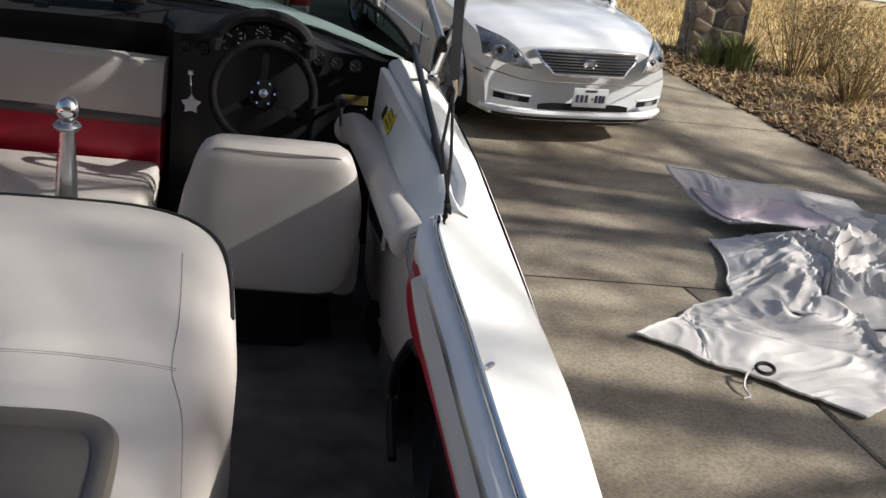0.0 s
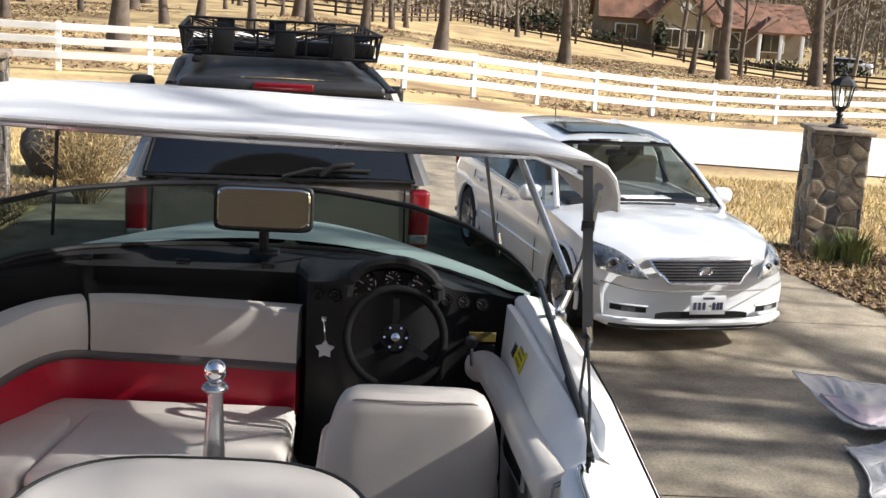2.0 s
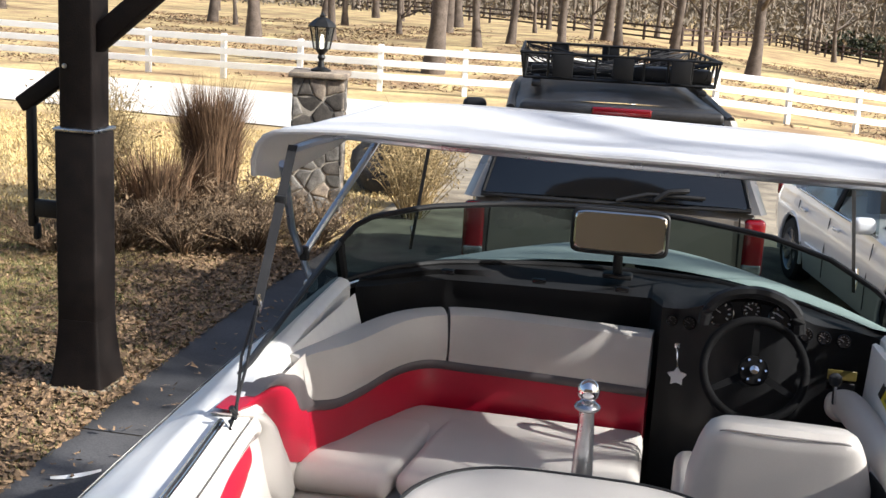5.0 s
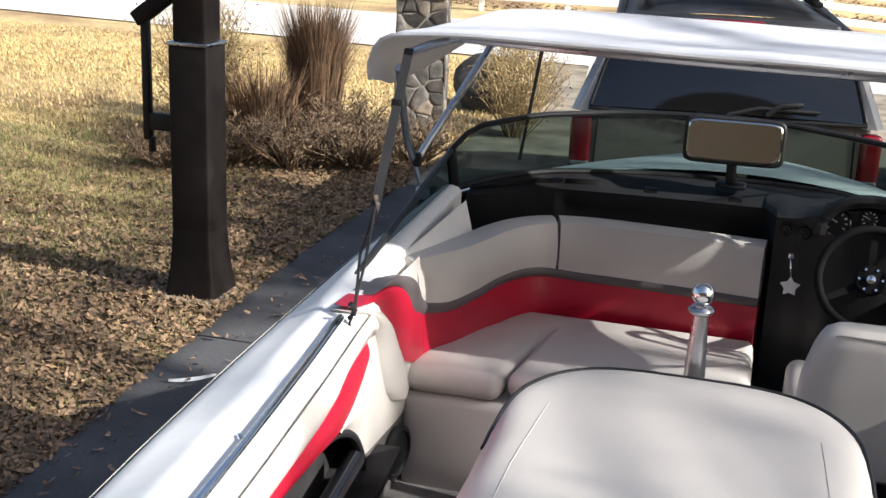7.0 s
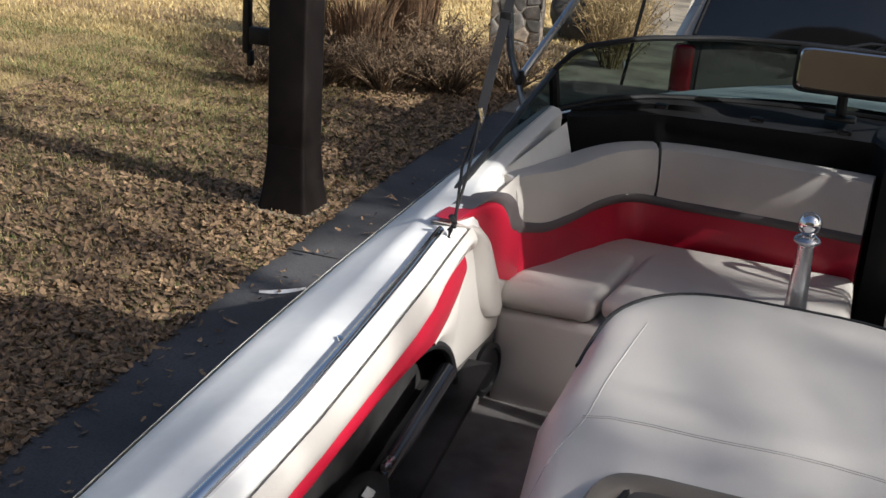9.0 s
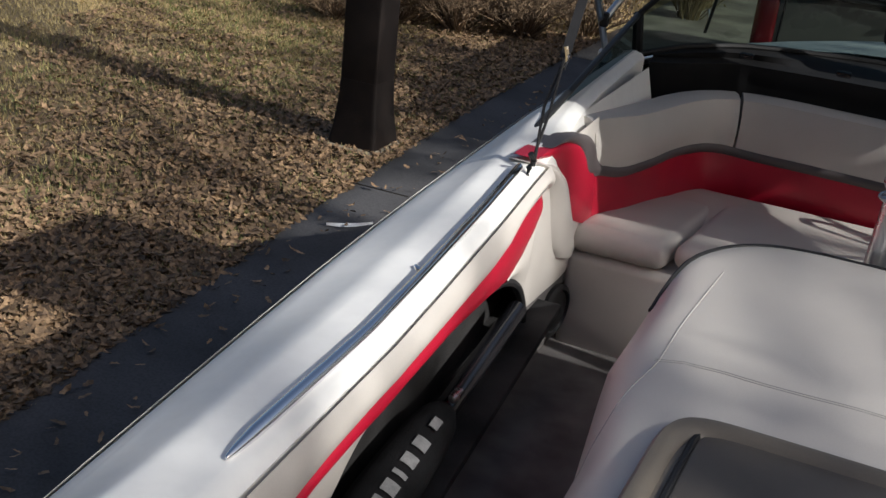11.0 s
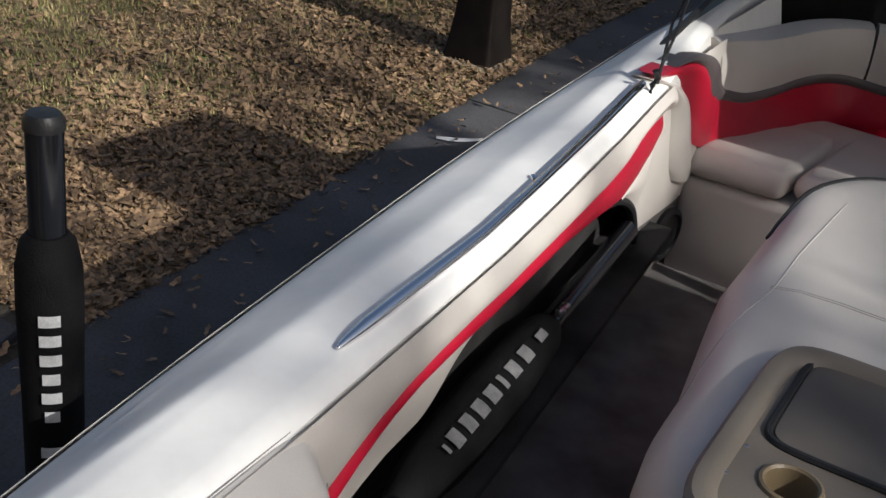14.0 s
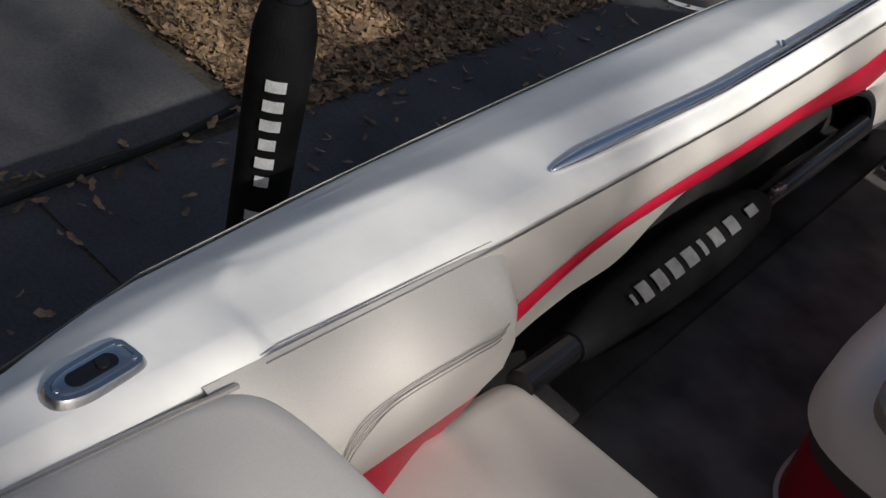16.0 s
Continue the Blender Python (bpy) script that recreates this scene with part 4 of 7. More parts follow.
part("hood_top", loft([[(0.465 + 0.165 * math.cos(a), y, 1.545 + (0.135 - 0.25 * (y - 4.02)) * math.sin(a) ** 0.8) for a in [math.pi * k / 16 for k in range(17)]] for y in (4.02, 4.14, 4.30)]), BLACK, boat)


def gauge(x, y, z, r, tilt=-18):
    g = part("gauge", moved(turned([(0.0, -0.004), (r, -0.004), (r, 0.006), (r * 0.9, 0.009), (r * 0.86, 0.004), (0.0, 0.004)], 20), pose(x, y, z, 90 + tilt, 0, 0)), BLACK_GLOSS, dash_ob, "round black gauge with white marks")
    marks = []
    for k in range(9):
        a = radians(-130 + 260 * k / 8)
        marks.append(moved(block(r * 0.09, r * 0.2, 0.002, (0, r * 0.66, 0.006)), pose(0, 0, 0, 0, 0, math.degrees(a))))
    marks.append(moved(block(r * 0.08, r * 0.6, 0.002, (0, r * 0.25, 0.007)), pose(0, 0, 0, 0, 0, 60)))
    part("marks", moved(merge(*marks), pose(x, y, z, 90 + tilt, 0, 0)), PRINT_WHITE if r > 0.027 else VINYL_GREY, g)


for x, z, r in ((0.360, 1.572, 0.047), (0.462, 1.592, 0.033), (0.563, 1.576, 0.047), (0.205, 1.515, 0.02), (0.265, 1.512, 0.024), (0.655, 1.515, 0.024), (0.715, 1.51, 0.024), (0.78, 1.505, 0.024)):
    gauge(x, 4.04 if 0.3 < x < 0.6 else 4.125, z + (0.012 if 0.3 < x < 0.6 else 0.0), r)
label = part("warning_label", block(0.095, 0.004, 0.034, (0.79, 4.128, 1.385), 0.001, 1), LABEL_GOLD, dash_ob, "gold warning label")
part("warning_label", block(0.095, 0.004, 0.026, (0.79, 4.132, 1.343), 0.001, 1), BLACK_GLOSS, dash_ob, "black printed label")
for x in (-0.62, -0.28, 0.02):
    part("dash_clip", block(0.05, 0.03, 0.02, (x, 4.26, 1.575), 0.006, 2), BLACK_GLOSS, dash_ob)

# steering wheel
wheel = part("steering_wheel", moved(tube([(0.160 * math.cos(a), 0.162 * math.sin(a), 0) for a in [2 * math.pi * k / 40 for k in range(41)]], 0.0145, 10), pose(0.476, 3.845, 1.455, 66, 0, 0)), COVER, boat, "three-spoke black steering wheel")
wm = pose(0.476, 3.845, 1.455, 66, 0, 0)
for a in (180, 300, 60):
    part("spoke", moved(loft([[(0.02 + 0.14 * k / 5, -0.013 + 0.004 * k / 5, -0.012 + 0.01 * k / 5), (0.02 + 0.14 * k / 5, 0.013 - 0.004 * k / 5, -0.012 + 0.01 * k / 5), (0.02 + 0.14 * k / 5, 0.013 - 0.004 * k / 5, -0.016 + 0.01 * k / 5), (0.02 + 0.14 * k / 5, -0.013 + 0.004 * k / 5, -0.016 + 0.01 * k / 5)] for k in range(6)], closed=True, caps=True), wm @ pose(0, 0, 0, 0, 0, a + 30)), COVER, wheel)
part("hub", moved(turned([(0, -0.02), (0.05, -0.02), (0.045, 0.006), (0.0, 0.012)]), wm), COVER, wheel)
part("horn_button", moved(turned([(0, 0.01), (0.016, 0.01), (0.014, 0.016), (0.0, 0.018)]), wm), CHROME, wheel, "small chrome centre badge")
for k in range(6):
    part("hub_screw", moved(turned([(0, 0.008), (0.005, 0.008), (0.004, 0.012), (0, 0.012)], 8), wm @ pose(0.036 * math.cos(k * 1.047), 0.036 * math.sin(k * 1.047), 0)), CHROME, wheel)
part("steering_column", tube([wm @ Vector((0, 0, -0.02)), wm @ Vector((0, 0, -0.25))], 0.03, 10), BLACK, boat)

# ignition key with a star-shaped float
key = thing("key_tag", "pale star-shaped key float hanging from the ignition", "key tag")
star = []
for k in range(10):
    a, r = math.pi / 2 + math.pi * k / 5, 0.034 if k % 2 == 0 else 0.020
    star.append((0.240 + r * math.cos(a), r * math.sin(a) + 1.330))
part("float", loft([[(x, 4.085 - d, z) for x, z in star] for d in (0.0, 0.012)], closed=True, caps=True), PAPER, key)
part("cord", tube([(0.240, 4.09, 1.36), (0.236, 4.095, 1.39), (0.232, 4.11, 1.425)], 0.003, 6), CHROME, key)
part("key", block(0.02, 0.02, 0.02, (0.232, 4.12, 1.43), 0.004, 2), CHROME, key)

# mirror on its stalk
mirror = thing("rear_view_mirror", "wide black-framed ski mirror on a stalk before the windscreen", "mirror")
mm = pose(-0.008, 4.335, 1.767, 0, 0, 1.5) @ pose(0, 0, 0, -7.2, 0, 0)
def plaque(hx, hz, y0, y1, e=0.24, n=48):
    """A flat plate with rounded corners, facing -y."""
    def ring(k, y):
        out = []
        for q in range(n):
            t = 2 * math.pi * q / n
            c, d = math.cos(t), math.sin(t)
            out.append(((hx - k) * math.copysign(abs(c) ** e, c), y, (hz - k) * math.copysign(abs(d) ** e, d)))
        return out
    return loft([ring(0.006, y1), ring(0.0, y1 - 0.006), ring(0.0, y0 + 0.006), ring(0.006, y0)], closed=True, caps=True)


part("housing", moved(plaque(0.178, 0.085, -0.006, 0.03), mm), BLACK, mirror)
part("mirror_face", moved(plaque(0.166, 0.073, -0.012, 0.004), mm), MIRROR, mirror, "panoramic mirror face")
part("stalk", tube([(-0.008, 4.36, 1.70), (-0.008, 4.37, 1.64), (-0.005, 4.38, 1.59)], 0.018, 10), BLACK, mirror)
part("foot", block(0.11, 0.07, 0.02, (-0.005, 4.38, 1.597), 0.008, 2), BLACK, mirror)


# ---- seats ----
bench = thing("bench_seat", "cream and red wrap-around observer bench with taupe trim", "bench")
back_path = spline([(0.150, 4.215, 0), (-0.2, 4.245, 0), (-0.52, 4.25, 0), (-0.715, 4.16, 0), (-0.835, 3.93, 0), (-0.90, 3.55, 0), (-0.925, 3.2, 0), (-0.93, 3.04, 0)], 8)


def band(z0, z1, depth0, depth1, path, bulge=0.012, round_top=False):
    """A padded strip of backrest along path: inner face towards the seat."""
    rings = []
    for p, side, up in frames_along(path):
        ring = []
        side = side * (1 - 0.30 * smooth_step((3.62 - p.y) / 0.3))     # thins out towards the arm
        for q in range(7):
            u = q / 6
            d = depth0 + (depth1 - depth0) * u + bulge * math.sin(math.pi * u)
            ring.append(p + side * (-d) + Vector((0, 0, z0(p) + (z1(p) - z0(p)) * u)))
        back = 0.0
        ring.append(p + side * (-(depth1 - 0.03 if round_top else depth1)) * 0.9 + Vector((0, 0, z1(p) + (0.012 if round_top else 0))))
        ring.append(p + side * (-back) + Vector((0, 0, z1(p) + (0.008 if round_top else 0))))
        ring.append(p + side * (-back) + Vector((0, 0, z0(p))))
        rings.append(ring)
    bm = loft(rings, closed=True, caps=True)
    return bm


# side vector of the path points to its left when travelling; travelling from right to left along the back it points forward, so pads lie at minus side
along = lambda p: smooth_step((-p.x - 0.45) / 0.4)
top_z = lambda p: 1.442 + 0.075 * smooth_step((3.9 - p.y) / 0.8)
rise = lambda p: 0.03 * along(p) + 0.02 * smooth_step((3.8 - p.y) / 0.3) + 0.055 * smooth_step((3.55 - p.y) / 0.28)
for path in (back_path[:20], back_path[20:-10]):
    part("backrest", wavy(band(lambda p: 1.255 + rise(p), top_z, 0.10, 0.085, path, 0.018, True), 5, 0.003), VINYL, bench, "cream vinyl backrest pad")
part("trim_band", band(lambda p: 1.228 + rise(p), lambda p: 1.262 + rise(p), 0.100, 0.102, back_path[:-9], 0.008), VINYL_GREY, bench, "taupe trim band")
part("red_band", band(lambda p: 1.05 + 0.05 * smooth_step((3.55 - p.y) / 0.3), lambda p: 1.232 + rise(p), 0.085, 0.095, back_path[:-4], 0.008), VINYL_RED, bench, "red vinyl band")


def end_pad(edges, x, swell, depth=0.06):
    """A padded panel on the boat's port side between two edges, rows (y, z, y, z), swelling inboard by swell."""
    lo, hi = spline([(0, r[0], r[1]) for r in edges], 4), spline([(0, r[2], r[3]) for r in edges], 4)
    rings = []
    for k, (a, b) in enumerate(zip(lo, hi)):
        end = math.sin(math.pi * (0.12 + 0.76 * k / (len(lo) - 1))) ** 0.5
        ring = [a.lerp(b, q / 8) + Vector((x + swell * end * math.sin(math.pi * q / 8) ** 0.6, 0, 0)) for q in range(9)]
        rings.append(ring + [b + Vector((x - depth, 0, 0)), a + Vector((x - depth, 0, 0))])
    return loft(rings, closed=True, caps=True)


RED_EDGES = ((2.723, 1.543, 2.808, 1.543), (2.805, 1.519, 2.93, 1.528), (2.893, 1.487, 3.075, 1.499), (2.965, 1.439, 3.19, 1.450), (3.015, 1.376, 3.29, 1.365), (3.073, 1.305, 3.34, 1.27), (3.151, 1.235, 3.34, 1.16))
TAUPE_EDGES = ((2.838, 1.541, 2.91, 1.545), (2.973, 1.523, 3.018, 1.537), (3.082, 1.482, 3.167, 1.496), (3.137, 1.434, 3.265, 1.442), (3.191, 1.37, 3.317, 1.382), (3.354, 1.336, 3.416, 1.329))
ROLL_EDGES = ((2.713, 1.533, 2.752, 1.527), (2.771, 1.497, 2.88, 1.485), (2.843, 1.446, 2.989, 1.42), (2.874, 1.387, 3.057, 1.344), (2.9, 1.312, 3.133, 1.248), (2.958, 1.222, 3.21, 1.139), (3.033, 1.156, 3.204, 1.102))
part("red_arm_end", end_pad(RED_EDGES, -0.848, 0.012), VINYL_RED, bench, "red vinyl arm end")
part("trim_end", end_pad(TAUPE_EDGES, -0.846, 0.012), VINYL_GREY, bench, "taupe trim wrapping the arm")
part("cushion", wavy(block(0.705, 0.90, 0.085, (-0.205, 3.67, 1.110), 0.04, 5, pose(0, 0, 0, -8, 0, 0)), 3, 0.008), VINYL, bench, "cream seat cushion with wrinkles")
part("cushion", wavy(block(0.31, 0.90, 0.095, (-0.716, 3.65, 1.100), 0.042, 5, pose(0, 0, 0, -8, 0, 0)), 3, 0.008), VINYL, bench, "cream corner cushion")
part("front_panel", wavy(block(1.02, 0.895, 0.335, (-0.365, 3.665, 0.9425), 0.03, 3), 3, 0.006), VINYL, bench, "cream seat base")
# cream arm pad outside the red arm end
arm = thing("arm_pad", "cream padded roll at the aft end of the bench", "pad")
part("roll", end_pad(ROLL_EDGES, -0.858, 0.040), VINYL, arm)


def speaker(x, y, z, rz):
    s = thing("speaker", "round black cockpit speaker in the side panel", "speaker", "cockpit speakers", (x, y, z), rz)
    part("ring", moved(turned([(0.0, 0), (0.085, 0), (0.085, 0.012), (0.07, 0.018), (0.066, 0.01), (0.0, 0.01)]), pose(0, 0, 0, 90, 0, 0)), BLACK, s)
    part("grille", moved(turned([(0.0, 0.011), (0.064, 0.011), (0.04, 0.020), (0.0, 0.023)]), pose(0, 0, 0, 90, 0, 0)), IRON, s)


speaker(-0.862, 3.13, 0.945, 80)
speaker(0.874, 3.42, 0.865, -80)

driver = thing("driver_seat", "cream vinyl driver's bucket seat seen from behind", "seat")


def bucket_back():
    rings = []
    for k in range(25):
        u = k / 24
        z = 1.035 + 0.455 * u
        w = lerp(((0.0, 0.195), (0.08, 0.225), (0.25, 0.243), (0.5, 0.250), (0.65, 0.246), (0.85, 0.222), (0.95, 0.203), (1.0, 0.192)), u)
        d = 0.085 - 0.020 * u
        y = 3.315 - 0.06 * u
        end = max(0.0, (u - 0.93) / 0.07, (0.06 - u) / 0.06)
        w -= 0.022 * end * end
        d -= 0.030 * end * end
        ring = []
        for q in range(40):
            a = 2 * math.pi * q / 40
            c, t = math.cos(a), math.sin(a)
            ring.append((0.525 + w * math.copysign(abs(c) ** 0.36, c), y + d * math.copysign(abs(t) ** 0.6, t), z))
        rings.append(ring)
    return loft(rings, closed=True, caps=True)


part("backrest", wavy(bucket_back(), 4, 0.006), VINYL, driver)
part("piping", tube(spline([(0.345, 3.235, 1.44), (0.36, 3.205, 1.473), (0.45, 3.196, 1.477), (0.60, 3.196, 1.477), (0.69, 3.205, 1.473), (0.706, 3.235, 1.44)], 6), 0.0025, 6), SEAM, driver)
part("cushion", wavy(block(0.50, 0.46, 0.15, (0.505, 3.56, 1.07), 0.05, 4), 4, 0.004), VINYL, driver)
for s in (-1, 1):
    part("bolster", wavy(block(0.09, 0.44, 0.20, (0.52 + s * 0.225, 3.54, 1.10), 0.04, 4), 4, 0.004), VINYL, driver)
part("pedestal", block(0.30, 0.34, 0.20, (0.505, 3.54, 0.90), 0.02), BLACK, driver)
floor_mat = tagged(part("floor_mat", block(0.31, 0.27, 0.016, (0.590, 3.585, FLOOR + 0.010), 0.006, 2), MAT_DARK), "black rubber mat behind the driver's seat", "mat")

# starboard side: padded armrest, throttle, pocket and label
helm = thing("helm_armrest", "cream padded armrest along the starboard side", "armrest")
part("pad", wavy(tube(spline([(0.745, 3.98, 1.31), (0.79, 3.92, 1.345), (0.822, 3.65, 1.355), (0.834, 3.35, 1.375), (0.838, 3.05, 1.405), (0.842, 2.80, 1.432), (0.846, 2.72, 1.438)], 6), [0.03, 0.045] + [0.052] * 33 + [0.045, 0.03], 16), 5, 0.004), VINYL, helm)
part("pocket_lip", loft([[(0.850 - e, y, z) for y, z in ((3.74, 1.145), (3.70, 1.235), (3.60, 1.255), (3.30, 1.312), (3.24, 1.295), (3.25, 1.195), (3.32, 1.185), (3.66, 1.125))] for e in (0.0, 0.008)], closed=True, caps=True), GELCOAT, helm, "white pocket surround")
part("pocket", loft([[(0.841 - e, y, z) for y, z in ((3.71, 1.155), (3.68, 1.225), (3.60, 1.24), (3.31, 1.295), (3.265, 1.285), (3.272, 1.208), (3.33, 1.20), (3.65, 1.14))] for e in (0.0, 0.003)], closed=True, caps=True), BLACK, helm, "black side pocket")
throttle = thing("throttle_lever", "black-knobbed chrome throttle lever by the helm", "lever")
part("lever", tube([(0.735, 3.86, 1.37), (0.728, 3.83, 1.42), (0.722, 3.80, 1.455)], 0.007, 8), CHROME, throttle)
part("knob", moved(turned([(0, -0.02), (0.014, -0.018), (0.021, -0.004), (0.02, 0.012), (0.01, 0.02), (0, 0.022)], 14), pose(0.721, 3.795, 1.468)), BLACK, throttle)
# inner face of the deck beside the helm, with its yellow label
helm_edge = lambda y: lerp(((2.70, 0.948), (3.06, 0.939), (3.42, 0.912), (3.85, 0.888), (4.05, 0.872)), y)
helm_crease = lambda y: lerp(((2.70, 1.470), (3.13, 1.445), (3.71, 1.400), (4.05, 1.365)), y)
coam = loft([[(helm_edge(y) + 0.03, y, 1.515), (helm_edge(y), y, 1.532), (helm_edge(y) - 0.012, y, 1.527), (0.853, y, helm_crease(y)), (0.850, y, helm_crease(y) - 0.05)] for y in [2.72 + 0.133 * k for k in range(11)]])
part("helm_coaming", coam, GELCOAT, boat)
part("helm_coaming", loft([[(-0.90, 2.95 + 0.13 * k, 1.53), (-0.862, 2.95 + 0.13 * k, 1.38)] for k in range(9)]), GELCOAT, boat)
dec = part("capacity_label", moved(block(0.002, 0.20, 0.07, (0, 0, 0), 0.0), pose(0.8695, 3.70, 1.463, 0, 19, 0)), YELLOW, boat, "yellow safety label")
part("print", moved(block(0.002, 0.05, 0.07, (-0.002, 0.09, 0)), pose(0.8695, 3.70, 1.463, 0, 19, 0)), BLACK, dec)
for k in range(3):
    part("print", moved(block(0.002, 0.09, 0.006, (-0.002, -0.02, 0.02 - 0.02 * k)), pose(0.8695, 3.70, 1.463, 0, 19, 0)), LABEL_GOLD, dec)

# ---- engine box ----
engine = thing("engine_box", "cream padded engine cover with dark piping and a taupe tray", "engine cover")


def engine_shell():
    """Rounded box: rings from the floor up over the shoulder to the crown."""
    def outline(inset, z, n=64):
        ring = []
        x_half, y0, y1 = 0.462 - inset, 1.43 + 0.852 * (inset if inset < 0.2 else 0.2 + (inset - 0.2) * 2.76), 2.985 - 0.852 * (inset if inset < 0.2 else 0.2 + (inset - 0.2) * 2.76)
        cy, h = (y0 + y1) / 2, (y1 - y0) / 2
        for q in range(n):
            a = 2 * math.pi * q / n
            c, s = math.cos(a), math.sin(a)
            x = x_half * math.copysign(abs(c) ** (0.57 if s > 0 else 0.38), c)
            y = cy + h * math.copysign(abs(s) ** (0.57 if s > 0 else 0.30), s)
            fall = 0.035 * smooth_step((2.25 - y) / 0.3)
            aft = 0.28 * (1 - smooth_step((z - 1.0) / 0.26)) * smooth_step((2.2 - y) / 0.9)
            crisp = (1.402 - z) * 0.78 * smooth_step((y - 2.40) / 0.35) if 1.25 < z < 1.402 else 0.0     # the forward edge stays square
            ring.append((x * (1.0 - 0.14 * smooth_step((2.28 - y) / 0.5)), y + aft, z + crisp - fall * (1 if z > 1.2 else 0)))
        return ring
    rows = [(0.0, FLOOR), (0.0, 0.98), (0.004, 1.10), (0.0, 1.22), (0.010, 1.29), (0.03, 1.335), (0.06, 1.365), (0.10, 1.382), (0.17, 1.394), (0.26, 1.3995), (0.33, 1.402), (0.39, 1.403), (0.435, 1.403)]
    return loft([outline(i, z) for i, z in rows], closed=True, caps=True)


cover_bm = wavy(engine_shell(), 2.5, 0.007)
cover_tree = BVHTree.FromBMesh(cover_bm)


def on_cover(x, y, lift=0.0):
    """The point of the engine cover under (x, y)."""
    hit = cover_tree.ray_cast(Vector((x, y, 2.0)), Vector((0, 0, -1)))[0]
    return Vector((x, y, (hit.z if hit else 1.2) + lift))




def bore(bm, cutter):
    """Cut one closed shape out of another."""
    obs = []
    for b in (bm, cutter):
        bmesh.ops.recalc_face_normals(b, faces=b.faces)
        me = bpy.data.meshes.new("cut")
        b.to_mesh(me)
        b.free()
        obs.append(new("cut", me))
    mod = obs[0].modifiers.new("bore", "BOOLEAN")
    mod.operation, mod.object, mod.solver = "DIFFERENCE", obs[1], "EXACT"
    out = bmesh.new()
    out.from_mesh(obs[0].evaluated_get(bpy.context.evaluated_depsgraph_get()).to_mesh())
    for o in obs:
        me = o.data
        bpy.data.objects.remove(o)
        bpy.data.meshes.remove(me)
    return out


CUP = pose(-0.127, 1.545, 1.366)
cup_hole = lambda: moved(turned([(0.0, -0.075), (0.042, -0.075), (0.042, 0.09), (0.0, 0.09)], 28), CUP)
part("cover", bore(cover_bm, cup_hole()), VINYL, engine)
front = []
for k in range(141):
    a = math.pi * k / 140
    c, q = math.cos(a), math.sin(a)
    if q > 0.16:
        front.append(on_cover(0.444 * math.copysign(abs(c) ** 0.57, c), 2.2075 + 0.758 * q ** 0.57, 0.002))
part("piping", tube(front, 0.0065, 8), BLACK, engine, "dark piping")
for s in (-1, 1):
    part("seam", tube([on_cover(p.x, p.y, 0.0004) for p in spline([(s * 0.385, 1.80, 0), (s * 0.368, 2.02, 0), (s * 0.338, 2.15, 0), (s * 0.336, 2.33, 0), (s * 0.328, 2.5, 0), (s * 0.318, 2.66, 0)], 8)], 0.0014, 5), SEAM_SOFT, engine)
for e in (0.0, 0.007):
    part("seam", tube([on_cover(-0.345 + 0.69 * k / 24, 2.15 + e + 0.004 * math.sin(k * 0.5), 0.0004) for k in range(25)], 0.0012, 5), SEAM_SOFT, engine)


def skirt(z0, z1, out):
    rows = []
    for k in range(41):
        a = math.pi * k / 40
        c, q = -math.cos(a), math.sin(a)
        rows.append([((0.393 + out) * math.copysign(abs(c) ** 0.5, c), 1.98 - (0.305 + out) * abs(q) ** 0.5, z) for z in (z0, (z0 + z1) / 2, z1)])
    return loft(rows)


part("red_skirt", skirt(FLOOR + 0.01, 0.98, 0.012), VINYL_RED, engine, "red vinyl skirt")
part("grey_skirt", skirt(0.975, 1.06, 0.016), VINYL_GREY, engine, "taupe band")
part("skirt_edge", tube([((0.41) * math.copysign(abs(math.cos(math.pi * k / 40)) ** 0.5, -math.cos(math.pi * k / 40)), 1.98 - 0.322 * abs(math.sin(math.pi * k / 40)) ** 0.5, FLOOR + 0.02) for k in range(41)], 0.006, 6), VINYL, engine)
# tray let into the aft top
tray = part("console", bore(loft([rounded(0.006, 1.665, 0.258 + o, 0.298 + o, z) for o, z in ((0.012, 1.352), (0.014, 1.376), (0.006, 1.387), (-0.008, 1.388), (-0.022, 1.380), (-0.03, 1.368), (-0.12, 1.366), (-0.25, 1.366))], closed=True, caps=True), cup_hole()), PLASTIC_GREY, engine, "taupe moulded console")
gasket = rounded(0.022, 1.79, 0.224, 0.160, 1.3695, e=0.22)
part("lid_gasket", tube(gasket + gasket[:1], 0.007, 6), BLACK, tray)
part("lid", loft([rounded(0.022, 1.79, 0.219 - o, 0.155 - o, z, e=0.22) for o, z in ((0, 1.362), (0.004, 1.371), (0.02, 1.374), (0.08, 1.375), (0.148, 1.375))], closed=True, caps=True), TRAY, tray, "dark lid panel")
cup = [[(r * math.cos(a), r * math.sin(a), z) for a in [2 * math.pi * k / 32 for k in range(32)]] for r, z in ((0.001, -0.070), (0.033, -0.070), (0.037, -0.064), (0.0395, -0.01), (0.041, 0.004), (0.045, 0.008), (0.050, 0.006), (0.052, 0.0))]
part("cup_holder", moved(loft(cup, closed=True), CUP), CUP_TAN, tray, "round tan cup holder")
for x, y in ((-0.215, 1.60), (-0.222, 1.51), (0.215, 1.60), (0.0, 1.60)):
    part("screw", moved(turned([(0, 0), (0.0045, 0), (0.004, 0.002), (0, 0.0025)], 10), pose(x, y, 1.367)), CHROME, tray)

